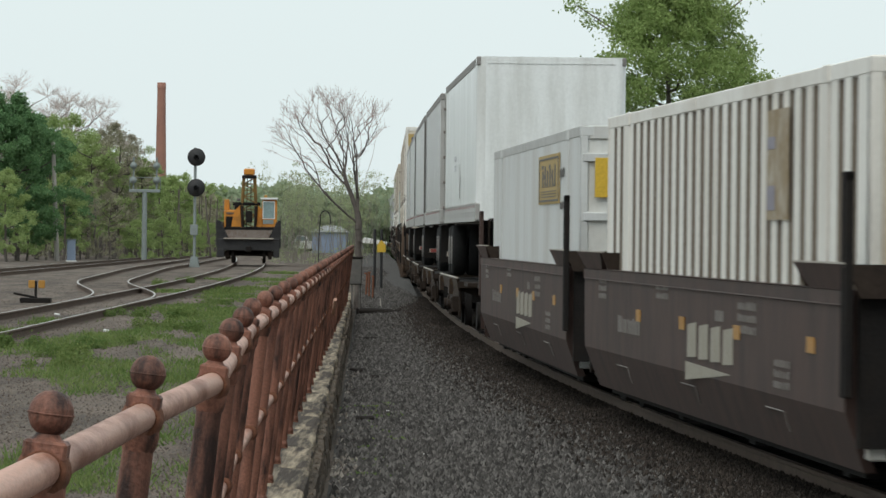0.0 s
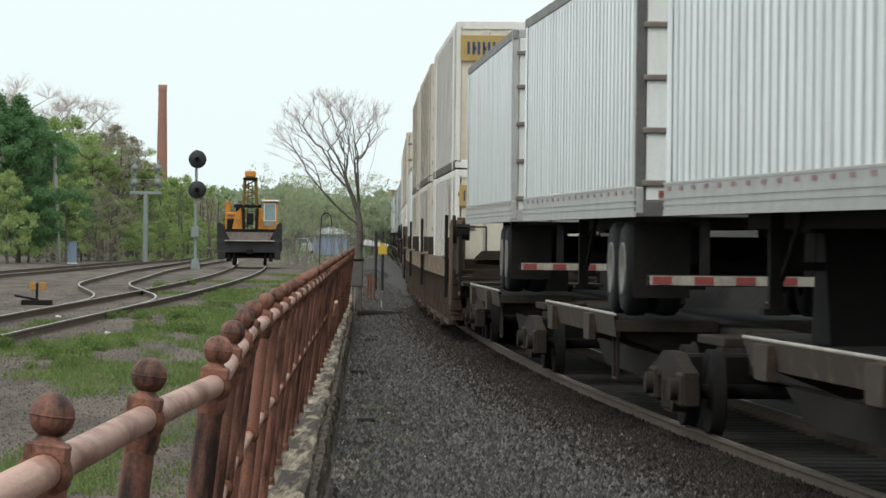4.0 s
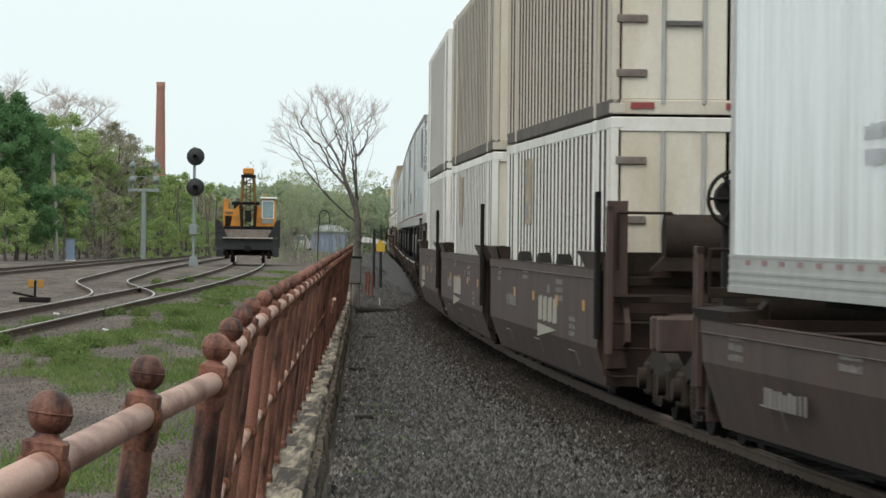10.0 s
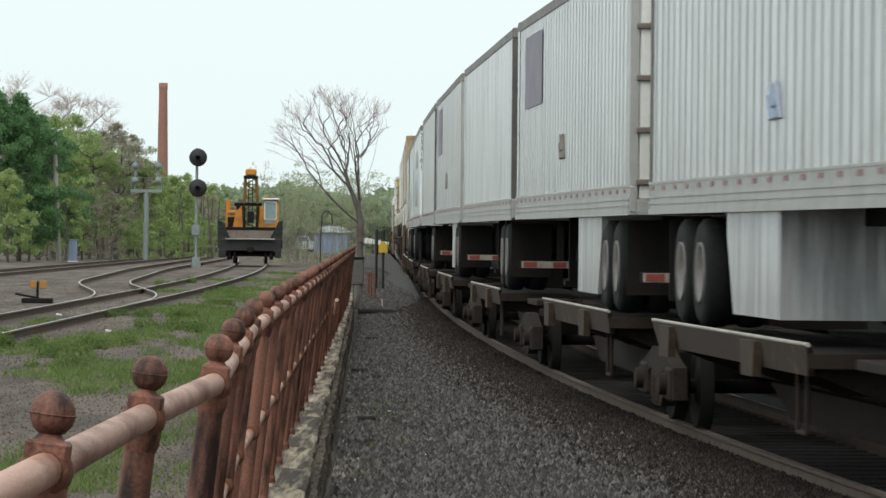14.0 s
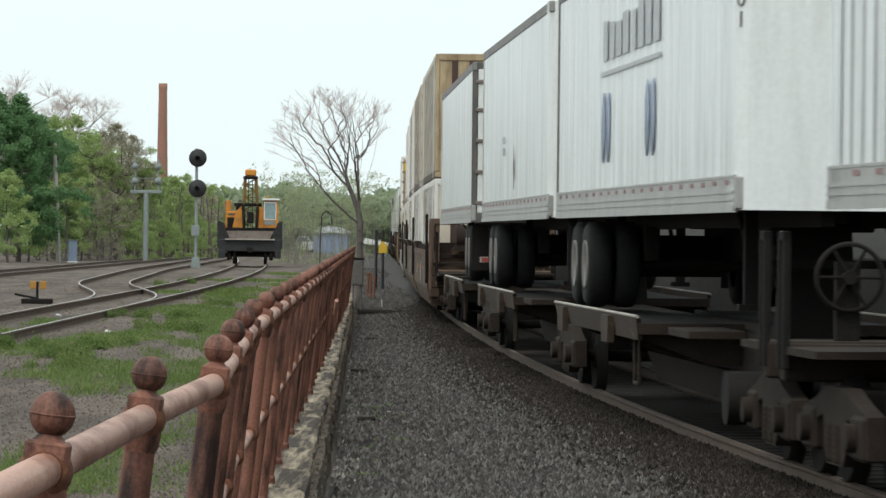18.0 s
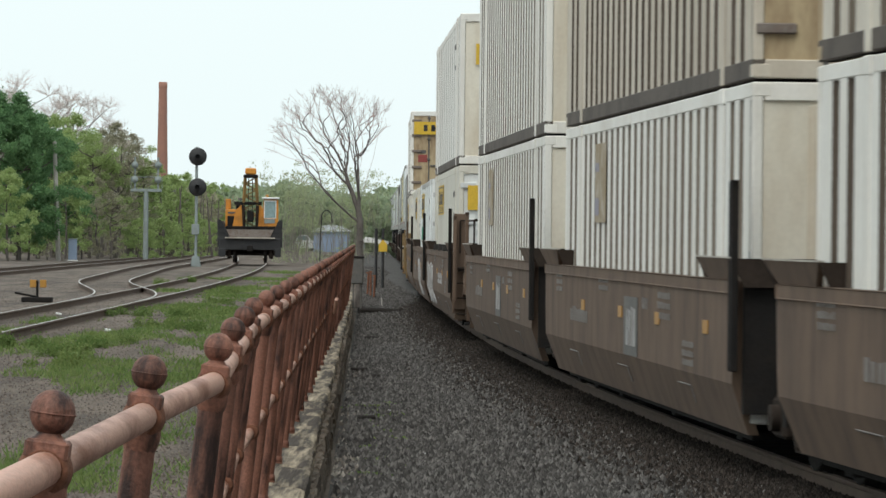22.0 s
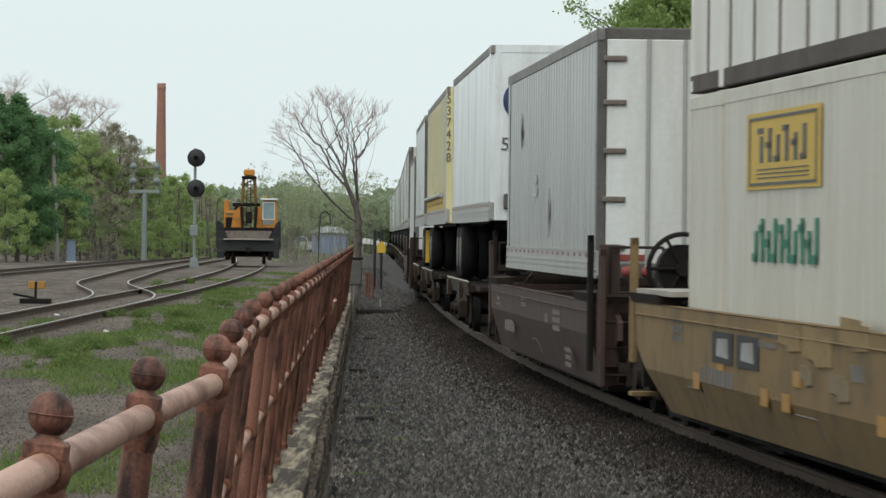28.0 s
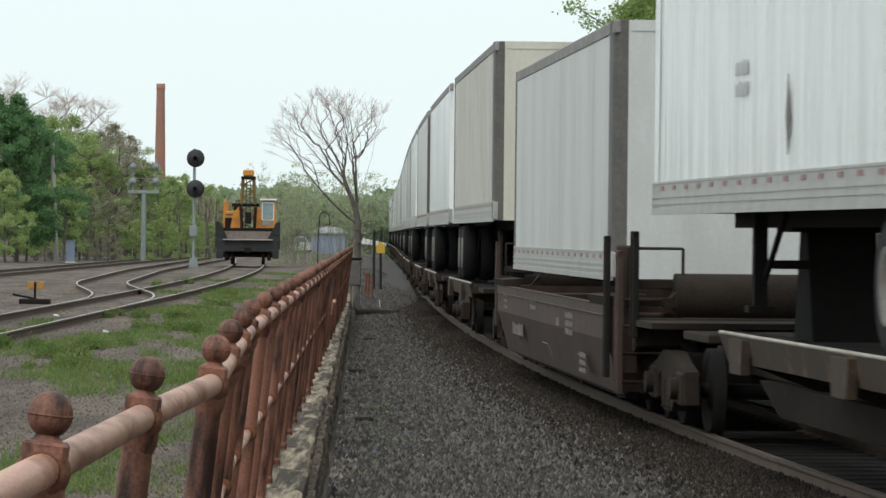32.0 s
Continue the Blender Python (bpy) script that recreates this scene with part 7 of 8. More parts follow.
# --- marks on the boxes and cars
def words(parent, text, mat, y, z, size, x, down=False, face="side", name="number"):
    """Lettering with the built-in font, on the side that the railing sees or on the leading end."""
    key = ("words", text, size, down, mat.name)
    if key not in MESHES:
        cu = bpy.data.curves.new(name, "FONT")
        cu.body, cu.size, cu.extrude = ("\n".join(text) if down else text), size, 0.003
        cu.align_x = "CENTER"
        cu.space_line = 0.9
        cu.materials.append(mat)
        ob = new(name, cu)
        bpy.context.view_layer.update()
        MESHES[key] = bpy.data.meshes.new_from_object(ob.evaluated_get(bpy.context.evaluated_depsgraph_get()))
        bpy.data.objects.remove(ob)
    # letters stand upright and read from the camera's side
    o = part(name, MESHES[key], None, parent)
    o.rotation_euler = (radians(90), 0, radians(-90)) if face == "side" else (radians(90), 0, 0)
    o.location = (x, y, z)
    return o


def corner_words(c, text, mat, lead, z, size):
    """Digits one below the other on the rounded corner of a trailer's nose."""
    o = words(c, text, mat, lead + 0.16 - 0.117, z, size, -(1.135 + 0.117), True)
    o.rotation_euler = (radians(90), 0, radians(-45))


def name_plate(c, y, seed, x=-1.3):
    """Yellow plate with dark bars where the owner's name stands."""
    p = plate(c, "name_plate", GOLD if seed == 2 else YELLOW, y, y + 3.45, 1.98, 2.62, x, "yellow plate with dark bars")
    b = Shape()
    for k in (0.045, 0.59):
        b.box(-0.012, -0.005, 0.15, 3.3, k - 0.012, k + 0.012)
    for k in (0.15, 3.25):
        b.box(-0.012, -0.005, k, k + 0.05, 0.04, 0.6)
    for k in range(3):
        b.box(-0.012, -0.005, 0.5, 2.9, 0.09 + 0.035 * k, 0.1 + 0.035 * k)
    for i in range(6):
        b.box(-0.012, -0.005, 0.6 + i * 0.4, 0.76 + i * 0.4, 0.22, 0.5 - 0.06 * (i % 2))
        b.box(-0.012, -0.005, 0.6 + i * 0.4, 0.88 + i * 0.4, 0.22 + 0.12 * (i % 3), 0.27 + 0.12 * (i % 3))
    part("print", b, TRIMDARK, p)


def green_word(c, y, z):
    b = Shape()
    for i in range(10):
        b.box(-0.008, 0, i * 0.31, i * 0.31 + 0.12, 0, 0.36 - 0.1 * (i % 2))
        b.box(-0.008, 0, i * 0.31, i * 0.31 + 0.24, 0.12 * (i % 3), 0.12 * (i % 3) + 0.07)
    part("print", b, GREENPRINT, c, "green printed word, unreadable", at=(-1.3, y, z))


def end_sign(c, mat, x0, x1, z0, z1, y, dark=BLACK):
    p = part("end_sign", Shape().box(x0, x1, -0.008, 0, z0, z1), mat, c, "coloured name sign with dark bars", at=(0, y, 0))
    b = Shape()
    w = (x1 - x0)
    n = 7
    for i in range(n):
        a = x0 + w * (0.14 + 0.76 * i / n)
        b.box(a, a + w * 0.055, -0.014, -0.009, z0 + (z1 - z0) * 0.25, z1 - (z1 - z0) * 0.25)
        if i % 2:
            b.box(a, a + w * 0.085, -0.014, -0.009, z0 + (z1 - z0) * 0.42, z0 + (z1 - z0) * 0.55)
    part("print", b, dark, p)


def torn_patch(c, y0, y1, x=-1.30):
    """Old gold decal, half peeled, with blue rests of print."""
    plate(c, "torn_decal", DECAL, y0, y1, 1.72, 2.62, x, "peeling ochre decal")
    b = Shape()
    w = y1 - y0
    for z, h in ((1.80, 0.2), (2.3, 0.1)):
        b.box(-0.010, -0.006, w * 0.6, w * 0.95, z, z + h)
    part("print", b, PURPLE, c, at=(x, y0, 0))


def diamond(parent, y, z, r, face, x=-1.3, mat=None):
    b = Shape()
    for k in range(4):
        a0, a1 = math.pi / 2 * k, math.pi / 2 * (k + 1)
        p, q = (math.cos(a0) * r, math.sin(a0) * r), (math.cos(a1) * r, math.sin(a1) * r)
        b.prism([p, q, (q[0] * 0.82, q[1] * 0.82), (p[0] * 0.82, p[1] * 0.82)], -0.008, 0, "x" if face == "side" else "y")
    return part("placard_holder", b, mat or TRIMGREY, parent, "diamond placard holder", at=(x, y, z))


def stencils(c, a, e, sill, seed, big=True, smear=False):
    """Pale lettering on a well car's side, as bars, and a triangle under the large mark."""
    rng = random.Random(seed)
    X = -1.463
    mid = (a + e) / 2
    if big:
        m = BIGMARK[seed]
        for i in range(4):
            y = m + 0.1 + i * 0.74
            b = Shape()
            b.prism([(0, 0.02), (0.58, 0), (0.56, 0.3), (0.02, 0.33)], -0.006, 0, "x")
            part("large_mark", b, CREAM, c, "pale block letter shape", at=(X, y, sill - 0.72))
        part("large_mark", Shape().prism([(m + 0.2, 0.14), (m + 3.0, 0.17), (m + 3.0, 0.0), (m + 2.4, 0.03)], -0.006, 0, "x"), CREAM, c, "pale wedge", at=(X, 0, sill - 0.93))
    for y, z, w, h, n, rows in ((mid + 3.3, sill - 0.62, 1.9, 0.17, 9, 1), (mid - 4.2, sill - 0.42, 1.0, 0.07, 7, 3), (mid + 1.2, sill - 0.22, 0.9, 0.06, 6, 2), (mid - 5.9, sill - 0.8, 0.8, 0.06, 6, 3), (mid + 6.2, sill - 0.3, 0.7, 0.06, 5, 3), (mid - 2.4, sill - 0.35, 0.5, 0.12, 3, 1)):
        b = Shape()
        bars(b, y, z, w, h, n, X, rng.randrange(99), rows)
        tagged(part("stencil", b, PALEMARK, c), "small pale stencil bars", kind="stuff")
    if smear:
        # sprayed letters: tall pale loops that run over the fold, and a row of blocks
        for i, y in enumerate((6.9, 6.05, 5.2, 4.35, 3.55) if seed == 26 else (-1.0, -1.8, -2.6)):
            b = Shape()
            lo, hi = sill - 1.18 + 0.06 * (i % 2), sill - 0.30 - 0.05 * (i % 3)
            pts = [(0.34, lo), (0.34, hi - 0.1), (0.2, hi), (-0.1, hi - 0.04), (-0.16, hi - 0.3), (-0.1, hi - 0.5), (-0.3, lo + 0.05)]
            b.path([(X + max(0, 0.70 - z) * 0.35, y + q, z) for q, z in pts], 0.034, 5)
            part("graffiti", b, GRAFFITI, c, "faded grey sprayed loop")
        for i in range(5 if seed == 26 else 2):
            y = -0.75 - i * 0.58
            part("sprayed_block", Shape().prism([(0, 0), (0.4, 0.02), (0.36, 0.22), (0.04, 0.2)], -0.006, 0, "x"), GRAFFITI, c, "pale painted block", at=(X, y, sill - 0.66))
            part("sprayed_block", Shape().box(-0.009, -0.0065, 0.14, 0.26, 0.05 + 0.05 * (i % 2), 0.13), TANCAR, c, at=(X, y, sill - 0.66))
    if seed in (12, 23, 26):
        for y in (3.26, 0.01, -2.99):
            part("pedestal", Shape().prism([(-0.36, 0), (0.36, 0), (0.12, 0.11), (-0.12, 0.13), (-0.26, 0.06)], -1.45, -1.30, "x"), DARKSTEEL, c, "black locating stop", at=(0, y, sill + 0.012))


# where decals and plates sit along their boxes
PATCH = {1: (-4.4, -3.3), 8: (-4.75, -3.7), 9: (-4.7, -3.5), 10: (-3.5, -2.0), 12: (3.05, 4.15), 13: (2.8, 4.1), 23: (2.5, 4.15), 24: (3.3, 4.45), 25: (3.5, 4.6)}
PLATE = {2: -4.95, 26: 1.4, 27: 1.65, 28: -5.4, 29: 1.2}
BIGMARK = {1: -2.65, 2: -2.65, 12: -3.2, 13: -0.4, 14: 2.75}


def mark_train(i, kind, car, span, boxes):
    a, e, sill = span
    y_end = -L53 / 2
    if kind in ("brown", "low"):
        stencils(car, a, e, sill, i, i in BIGMARK)
    elif kind in ("tan", "ochre"):
        stencils(car, a, e, sill, i, False, i in (26, 27))
        if i in (24, 25, 23):
            p = part("car_mark", Shape().box(-0.006, 0, -0.6, 0.6, -0.3, 0.3), TRIMDARK, car, "dark square with pale bars", at=(-1.464, (a + e) / 2 - 1.0, sill - 0.55))
            b = Shape()
            bars(b, -0.45, -0.2, 0.9, 0.4, 4, -0.008, i)
            part("print", b, GRAFFITI, p)
    if kind == "ochre":
        # repair plates, framed marks and painted squares
        m = (a + e) / 2
        for y, z, w, h, mat in ((0.1, -0.42, 1.0, 0.22, OCHREPATCH), (-1.2, -0.5, 1.2, 0.3, OCHREPATCH), (-2.6, -0.34, 1.1, 0.24, OCHREPATCH), (-1.9, -0.72, 0.8, 0.2, PALEPATCH),
                                (-0.4, -0.66, 0.5, 0.16, PALEPATCH), (-4.3, -0.66, 1.0, 0.42, REDPATCH), (-5.6, -0.5, 0.9, 0.3, OCHREPATCH)):
            part("repair_plate", Shape().prism([(0, 0.02), (w * 0.55, 0), (w * 0.58, 0.05), (w, 0.06), (w * 0.97, h), (w * 0.3, h * 0.94), (w * 0.28, h * 0.8), (0.02, h * 0.78)], -0.012, 0, "x"), mat, car, "patched paint", at=(-1.461, m + y, sill + z + 0.2))
        for y in (2.0, 3.3):
            p = part("car_mark", Shape().box(-0.008, 0, 0, 1.1, 0, 0.27), BLACK, car, "dark square with a pale middle", at=(-1.464, m + y, sill - 0.42))
            part("print", Shape().prism([(0.22, 0.05), (0.85, 0.06), (0.8, 0.21), (0.26, 0.22)], -0.012, -0.009, "x"), GRAFFITI, p)
        for y in (5.3, 1.7, 0.7, -3.1):
            part("reflector", Shape().box(-0.008, 0, -0.17, 0.17, -0.07, 0.07), AMBER, car, "amber reflector", at=(-1.464, m + y, sill - 0.62))
        part("end_cap", Shape().prism([(-1.47, 0.0), (-1.47, 0.05), (-0.75, 0.05), (-0.75, 0.0)], -2.4, -0.1), PALESTEEL, car, "pale scuffed cap plate", at=(0, e, sill + 0.1))
    for k, (box, look_, up) in enumerate(boxes):
        if look_ is None:
            continue
        rib = look_[1] == "rib"
        if rib:
            if k == 0 and i in PATCH:
                torn_patch(box, *PATCH[i], -1.298)
        else:
            if i in PLATE and k == 0:
                name_plate(box, PLATE[i], i)
            if i in (27, 29) and k == 0:
                green_word(box, PLATE[i] + 0.1, 1.38)
            b = Shape()
            bars(b, -5.6, 2.3, 0.8, 0.12, 4, -1.298, i)
            bars(b, -5.5, 1.9, 0.5, 0.1, 3, -1.298, i)
            part("print", b, TRIMDARK, box)
        if k == 0 and 8 <= i <= 11:
            end_sign(box, GOLD, -1.22, -0.62, 2.17, 2.58, y_end - 0.02, NAVY)
        if i == 12 and k == 0:
            end_sign(box, GOLD, 0.15, 0.8, 2.05, 2.5, y_end - 0.02, NAVY)
        if i == 8 and k == 1:
            end_sign(box, GOLD, -1.22, -0.3, 2.1, 2.6, y_end - 0.02, NAVY)
        if not rib and k == 0:
            end_sign(box, YELLOW, -1.13, 1.13, 2.03, 2.5, y_end - 0.02)
        if i == 26 and k == 1:
            end_sign(box, YELLOW, -1.0, 0.2, 1.9, 2.3, y_end - 0.02)
        if i == 29 and k == 1:
            end_sign(box, YELLOW, -1.2, 1.2, 2.08, 2.52, y_end - 0.05)
        if i == 26 and k == 1:
            diamond(box, y_end - 0.02, 1.0, 0.35, "end", -0.4)
        if i == 23 and k == 0:
            p = part("end_sign", Shape().prism([(-0.14, 0), (0.14, 0), (0, 0.22)], -0.008, 0, "y"), GREENPRINT, box, "green triangle", at=(-0.645, y_end + 0.02, 2.42))
            b = Shape()
            for q in range(7):
                b.box(-0.13 + q * 0.038, -0.105 + q * 0.038, -0.008, 0, -0.06, -0.02)
            part("print", b, TRIMDARK, p)


def mark_trailer(i, c, L, look_):
    lead = -L / 2
    X = -1.30
    if i in (16, 18, 15):
        plate(c, "faded_panel", PURPLE, lead + (L - 4.2 if i == 18 else 2.0 if i == 15 else L - 4.5), lead + (L - 1.8 if i == 18 else 4.0 if i == 15 else L - 1.6), 1.55, 2.55, X + 0.004, "faded purple panel", 0.003)
        b = Shape()
        for k in range(5):
            b.tube((X, k * 0.12, 0.55 + 0.1 * (k % 2)), (X, k * 0.12 + 0.16, 0.85 - 0.1 * (k % 3)), 0.02, 5)
        part("print", b, FAINTBLUE if i == 15 else PALEMARK, c, "small sprayed mark", at=(0, lead + L * 0.5, 0.2))
    if i == 15:
        corner_words(c, "733308", TRIMDARK, lead, 2.5, 0.25)
        diamond(c, lead - 0.02, 0.75, 0.28, "end", -0.55, WHITEPAINT)
        diamond(c, lead - 0.02, 0.75, 0.28, "end", 0.45, WHITEPAINT)
        part("nose_badge", Shape().box(-0.3, 0.3, -0.02, 0, 0, 0.25), NAVY, c, "blue badge", at=(0.6, lead - 0.01, 2.45))
    if i == 20:
        b = Shape()
        bars(b, 0, 0, 5.5, 0.5, 8, 0, 5)
        part("print", b, FAINTPRINT, c, "faded grey lettering bars", at=(X, lead + 5.5, 1.75))
        part("print", Shape().box(-0.006, 0, 0, 5.6, 0, 0.05), FAINTPRINT, c, at=(X, lead + 5.4, 1.58))
        for y in (6.0, 6.5, 10.2, 10.7):
            part("badge", Shape().lathe([(0.0, 0), (0.2, 0), (0.2, 0.008), (0, 0.008)], axis="x", n=18), FAINTBLUE, c, "faded blue oval", at=(X - 0.006, lead + y, 1.0)).scale = (1, 0.8, 2.0)
        corner_words(c, "253101", TRIMDARK, lead, 2.5, 0.2)
    if i == 22:
        words(c, "530297", TRIMDARK, lead - 0.035, 1.72, 0.24, -1.06, True, "end")
    if i == 31:
        words(c, "54902", TRIMDARK, lead - 0.012, 1.15, 0.3, -0.75, False, "end")
        part("round_badge", Shape().lathe([(0.2, 0), (0.34, 0), (0.34, 0.01), (0.2, 0.01), (0.2, 0)], axis="x", n=26), NAVY, c, "round dark blue badge", at=(-0.75, lead - 0.015, 1.95), turn=(0, 0, 90))
        diamond(c, lead - 0.02, 0.62, 0.3, "end", -0.55)
        part("nose_box", Shape().box(-0.12, 0.08, -0.08, 0, 0.2, 0.45, 0.02), TRIMDARK, c, at=(-0.95, lead, 0))
    if i == 32:
        corner_words(c, "537428", TRIMDARK, lead, 2.5, 0.27)
        part("guard_rail", Shape().tube((X - 0.03, lead + 2.2, 0.62), (X - 0.03, -lead - 0.2, 0.62), 0.055, 8), TRIMGREY, c, "grey rub rail")
        plate(c, "grey_panel", TRIMGREY, lead + 0.2, lead + 1.6, 0.31, 2.7, X + 0.002, "plain grey corner panel", 0.004)
        diamond(c, lead - 0.02, 1.1, 0.32, "end", 0.5)
    if i == 33:
        end_sign(c, YELLOW, -1.15, -0.2, 2.0, 2.45, lead - 0.03)
        diamond(c, lead - 0.04, 1.2, 0.3, "end", -0.4)
        f = part("caution_flap", Shape().box(-0.52, 0.52, -0.012, 0.0, -0.95, -0.12), YELLOW, c, "yellow mud flap with a caution text", at=(-0.72, lead + 0.55, 0))
        words(f, "CAUTION", BLACK, -0.016, -0.34, 0.17, 0, False, "end", "lettering")
        part("print", Shape().prism([(-0.4, -0.55), (-0.25, -0.4), (0.25, -0.4), (0.4, -0.55), (0.25, -0.7), (-0.25, -0.7)], -0.016, -0.013), BLACK, f)
        words(f, "WIDE", YELLOW, -0.02, -0.63, 0.22, 0, False, "end", "lettering")
        words(f, "TURNS", BLACK, -0.016, -0.88, 0.17, 0, False, "end", "lettering")
        b = Shape()
        for k in (-1, 1):
            b.path([(k * 1.1, 0, 0.05), (k * 1.1, -0.1, -0.35), (k * 0.95, -0.1, -0.6)], 0.045, 8)
        part("white_guard", b, WHITEPAINT, c, "white bent bumper arm", at=(0, lead, 0))
        part("white_guard", Shape().box(-1.0, 0.5, -0.15, -0.05, -0.68, -0.54, 0.01), WHITEPAINT, c, at=(0, lead, 0))
    if i == 34:
        b = Shape()
        bars(b, -1.0, 1.5, 0.35, 0.08, 4, 0, 4, 2)
        part("print", b, REDMARK, c, at=(-0.9, lead - 0.02, 0), turn=(0, 0, 90))
    if i in (3, 21, 33, 30, 11):
        b = Shape()
        b.prism([(0, 0.5), (0.1, 0.85), (0.2, 0.5), (0.1, 0.2)], -0.006, 0, "x")
        part("print", b, PALEMARK, c, "small dark scuff", at=(X, lead + L * 0.45, 0.25))
        b = Shape()
        bars(b, 2.2, 0.75, 0.7, 0.13, 4, 0, i, 2)
        part("print", b, FAINTPRINT, c, "small faded print", at=(X, lead + L * 0.45, 0.25))
    if i == 30:
        b = Shape()
        for k in range(3):
            b.prism([(0, 0.0), (0.16, 0.22), (0, 0.5), (-0.16, 0.22)], -0.006, 0, "x")
        part("print", b, PALEMARK, c, at=(X, lead + L - 3.0, 1.7))


# --- what the train is made of, from its leading end: load, where its box begins and ends up the line at 0 s
RW = (RIBWHITE, "rib", "white", "off-white ribbed steel container with grimy grooves")
RS = (RIBSHARP, "rib", "doors", "white ribbed container with dark grimy grooves")
RSP = (RIBSHARP, "rib", "posts", "white ribbed container with dark strips and a green triangle")
RBP = (RIBBEIGE, "rib", "rust_posts", "dingy beige ribbed container with a rust-stained end")
RB = (RIBBEIGE, "rib", "doors", "dingy beige ribbed container with white doors")
RD = (RIBWHITE, "rib", "doors", "off-white ribbed container with white doors")
RK = (RIBBROWN, "rib", "white", "grimy brown ribbed steel container")
RKD = (RIBBROWN, "rib", "doors", "grimy brown ribbed container with stained white doors")
RKR = (RIBBROWN, "rib", "rust", "brown ribbed container with rusty end")
PW = (BOXWHITE, "plain", "white", "smooth white container with a yellow name plate")
PG = (BOXDULL, "plain", "white", "greyish plain container with a yellow name plate")
PC = (BOXCREAM, "plain", "white", "cream-white container with a yellow name plate")
PP = (RIBWHITE, "panel", "white", "grimy white container with wide upright panels")
PJ = (RIBWHITE, "panel", "rust", "grimy white container with a rust-streaked cream end")
# wells: (kind of car, lead, load below, load above)
UNITS = [
    ("brown", 10.0, RW, None), ("brown", 28.6, RW, None), ("brown", 47.6, PG, None),
    ("spine", 69.3, 14.8, (BOXWHITE, "smooth", "nose", "plain white trailer with a rounded nose")),
    ("spine", 87.6, 14.2, (BOXGREY, "rib", "doors", "streaky grey aluminium trailer on a spine car")),
    ("spine", 104.0, 15.3, (BOXSILVER, "rib", "doors", "white ribbed trailer with dark-hinged doors")),
    ("spine", 121.6, 15.0, (BOXSILVER, "rib", "doors", "white ribbed trailer, doors foremost")),
    ("spine", 139.2, 13.9, (BOXSILVER, "rib", "doors", "short white ribbed trailer, doors foremost")),
    ("ribbed", 158.3, RD, RW), ("ribbed", 177.7, RB, RKD), ("ribbed", 196.7, RB, RKD),
    ("low", 217.9, 15.9, (BOXWHITE, "smooth", "nose", "smooth pale trailer sunk in a well car")),
    ("brown", 243.0, RS, RKD), ("brown", 262.4, RW, RK), ("brown", 281.2, RW, RW),
    ("spine", 302.6, 16.0, (BOXGREY, "rib", "nose", "grey ribbed trailer with placards on its nose", "skirt")),
    ("spine", 320.3, 16.0, (BOXGREY, "rib", "doors", "grey ribbed trailer with a faded purple panel", "skirt")),
    ("spine", 337.3, 15.5, (BOXSILVER, "rib", "doors", "dull silver trailer with closed doors")),
    ("spine", 354.2, 16.0, (BOXGREY, "rib", "doors", "grey ribbed trailer with a faded purple panel", "skirt")),
    ("spine", 371.7, 15.2, (BOXWHITE, "rib", "doors", "white ribbed trailer with open hinge straps", "spare")),
    ("spine", 391.3, 16.3, (BOXWHITE, "panel", "nose", "white trailer with faded lettering")),
    ("spine", 409.0, 15.0, (BOXWHITE, "smooth", "nose", "plain white trailer with a smooth nose")),
    ("spine", 427.75, 16.65, (BOXWHITE, "smooth", "doors", "white trailer with rusty door posts")),
    ("tan", 449.8, RSP, RBP), ("tan", 468.8, RW, RKR), ("tan", 487.9, RW, RW),
    ("tan", 511.7, PC, PP), ("tan", 530.6, PW, None), ("tan", 550.2, PC, None), ("ochre", 573.6, PC, PJ),
    ("low", 597.6, 14.5, (BOXDARK, "rib", "doors", "dull grey ribbed trailer with white doors, sunk in a well car")),
    ("spine", 616.7, 14.8, (BOXSILVER, "panel", "nose", "white trailer with a round badge on its nose")),
    ("spine", 635.1, 16.3, (BOXYELLOW, "deep", "nose", "faded yellow trailer with deep upright ribs")),
    ("spine", 655.0, 14.9, (BOXWHITE, "panel", "doors", "white trailer with a yellow caution mud flap")),
    ("low", 673.5, 14.4, (BOXDULL, "smooth", "nose", "pale trailer with dark corner posts, sunk in a well car", "pillar")),
    ("spine", 693.0, 15.0, (BOXCREAM, "rib", "nose", "cream trailer with a battered roof edge", "pillar")),
    ("spine", 710.6, 15.0, (BOXSILVER, "smooth", "nose", "pale blue-grey trailer on a spine car")),
]
for i in range(15):
    UNITS.append(("spine", 728.4 + i * 17.8, 15.0, ((BOXWHITE, BOXSILVER, BOXGREY)[i % 3], ("rib", "smooth", "rib")[i % 3], ("doors", "nose")[i % 2], "pale box trailer far down the train")))


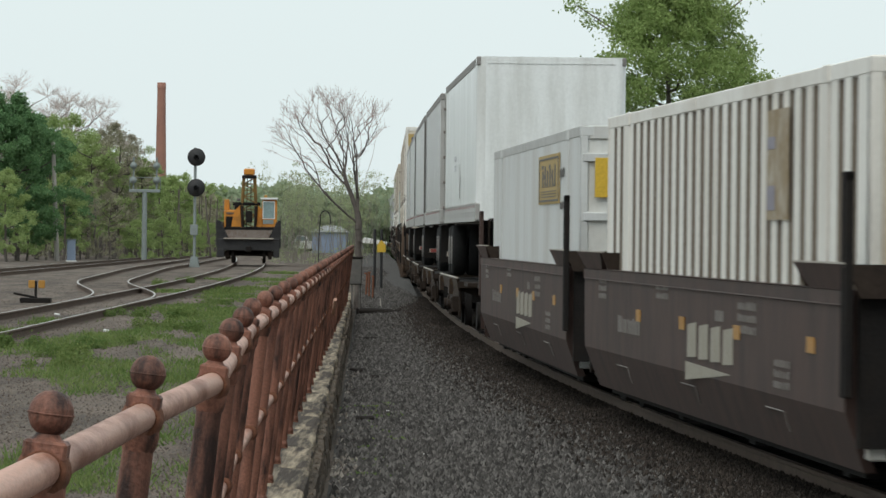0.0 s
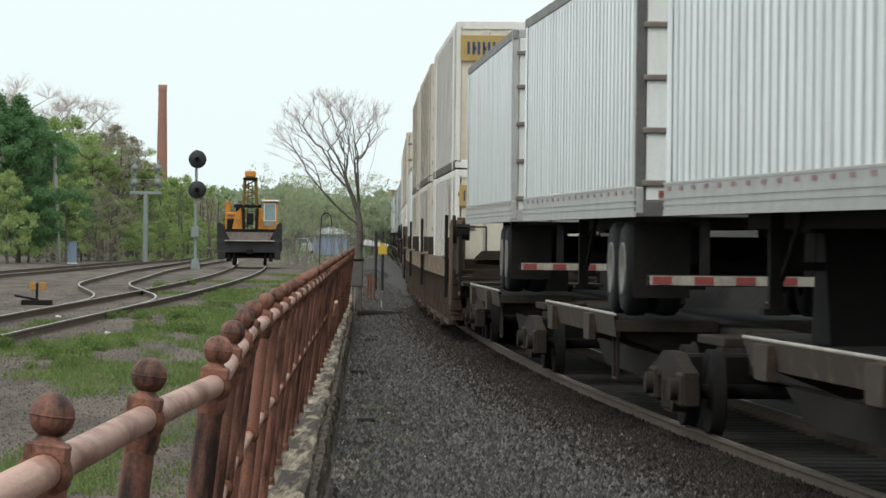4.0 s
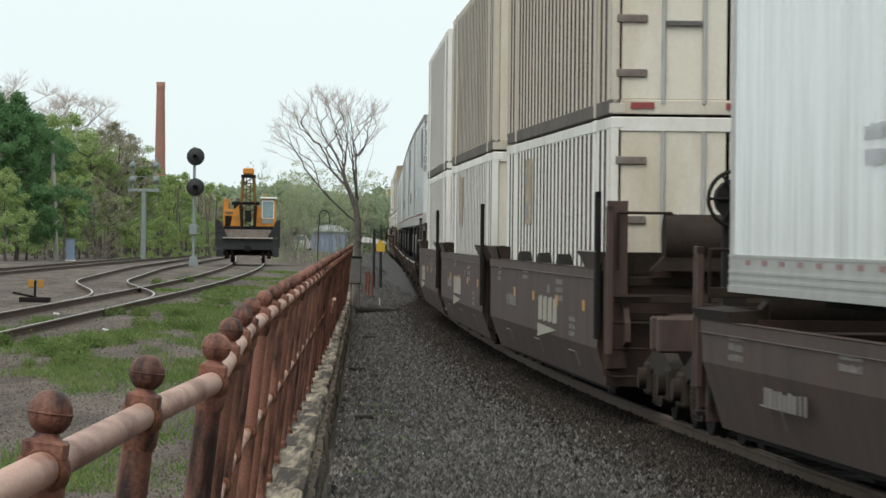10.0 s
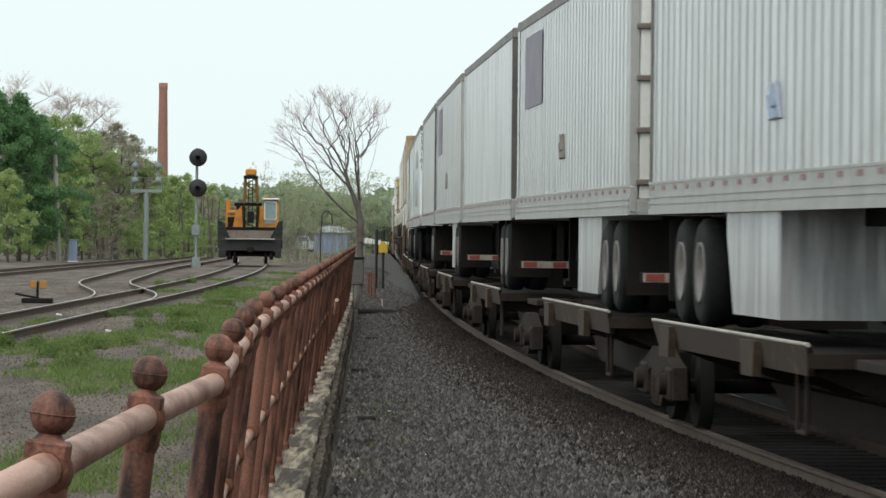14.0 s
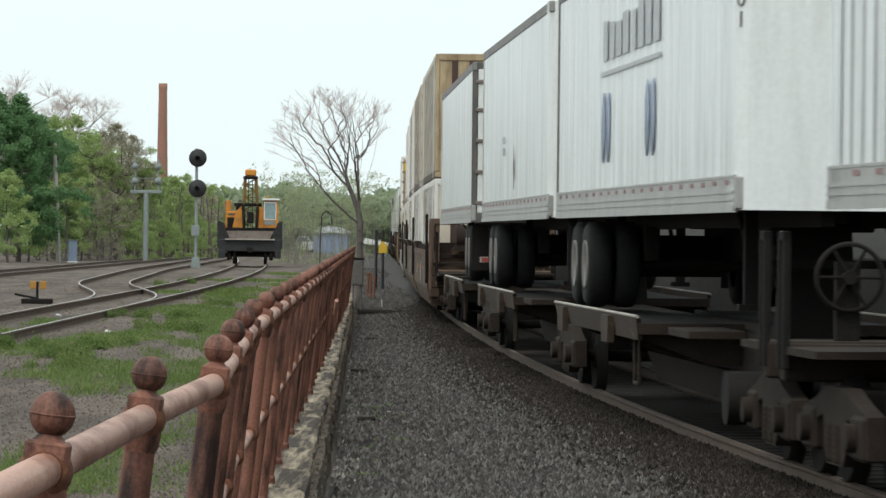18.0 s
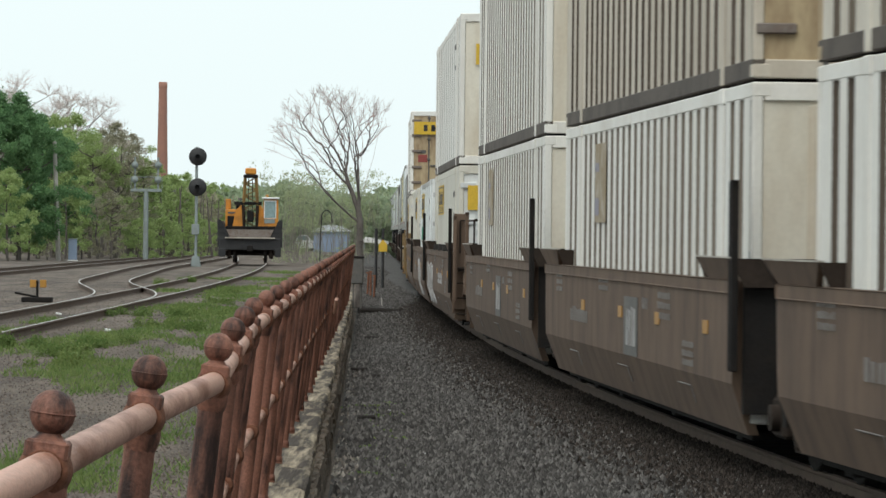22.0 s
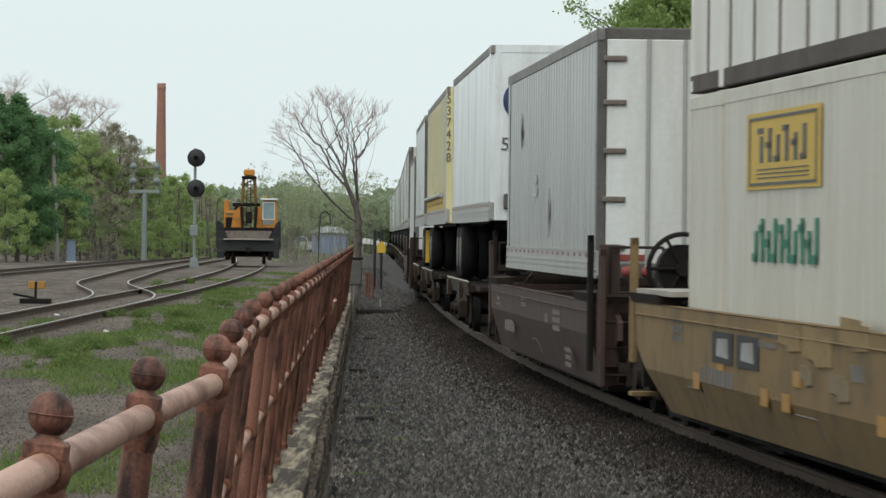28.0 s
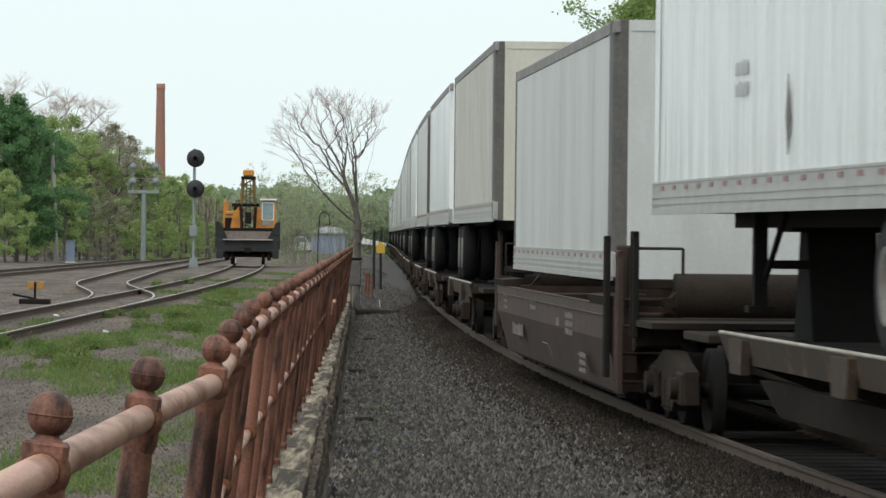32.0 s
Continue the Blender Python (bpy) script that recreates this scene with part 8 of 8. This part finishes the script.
def build_train():
    kinds = {"brown": (BROWNCAR, 1.56, "smooth", "dull brown well car with pale stencils"), "tan": (TANCAR, 1.56, "smooth", "dusty tan well car with amber reflectors"),
             "ribbed": (TANCAR, 1.50, "ribbed", "tan well car with exposed upright ribs"), "low": (BROWNCAR, 1.2, "smooth", "low dull brown well car"),
             "ochre": (OCHRECAR, 1.28, "smooth", "dirty ochre well car")}
    spans = []
    for u in UNITS:
        n = u[2] if isinstance(u[2], float) else L53
        spans.append((u[1], u[1] + n))
    for i, u in enumerate(UNITS):
        kind, lead = u[0], u[1]
        lo, hi = spans[i]
        mid = (lo + hi) / 2
        jo = (spans[i - 1][1] + lo) / 2 if i else lo - 1.4
        jn = (hi + spans[i + 1][0]) / 2 if i + 1 < len(UNITS) else hi + 1.4
        before, after = UNITS[i - 1][0] if i else kind, UNITS[i + 1][0] if i + 1 < len(UNITS) else kind
        first, last = before != kind or (i and lo - spans[i - 1][1] > 4.2), after != kind or (i + 1 < len(UNITS) and spans[i + 1][0] - hi > 4.2)
        if kind == "spine":
            wy = -(hi - lo) / 2 + 2.2 if u[3][2] == "doors" else (hi - lo) / 2 - 2.8
            spine_car(mid, jo - mid, jn - mid, wy, first, last, i, "grimy spine car carrying a road trailer", "spine cars")
            mark_trailer(i, trailer(mid, 2.16, u[2], u[3], i, "trailers on the train"), u[2], u[3])
        else:
            mat, sill, style, label = kinds[kind]
            car, a, e = well_car(mid, jo - mid, jn - mid, mat, sill, style, first, last, i, label, "well cars")
            boxes = []
            if kind == "low":
                mark_trailer(i, trailer(mid, 1.46, u[2], u[3], i, "trailers on the train"), u[2], u[3])
            else:
                boxes.append((container(mid, 0.36, u[2], i, "containers on the train"), u[2], False))
                if u[3]:
                    boxes.append((container(mid, 3.27, u[3], i + 50, "containers on the train"), u[3], True))
            mark_train(i, kind, car, (a, e, sill), boxes)


build_train()
rail_crane()


def motions():
    """Everything on the main line rolls towards the camera and past it."""
    for ob, s, half, z in TRAIN:
        lift = Matrix.Translation((0, 0, z))
        walk(ob, [(t, lift @ on_line(s - run(t), half)) for t in range(0, 33)])


motions()
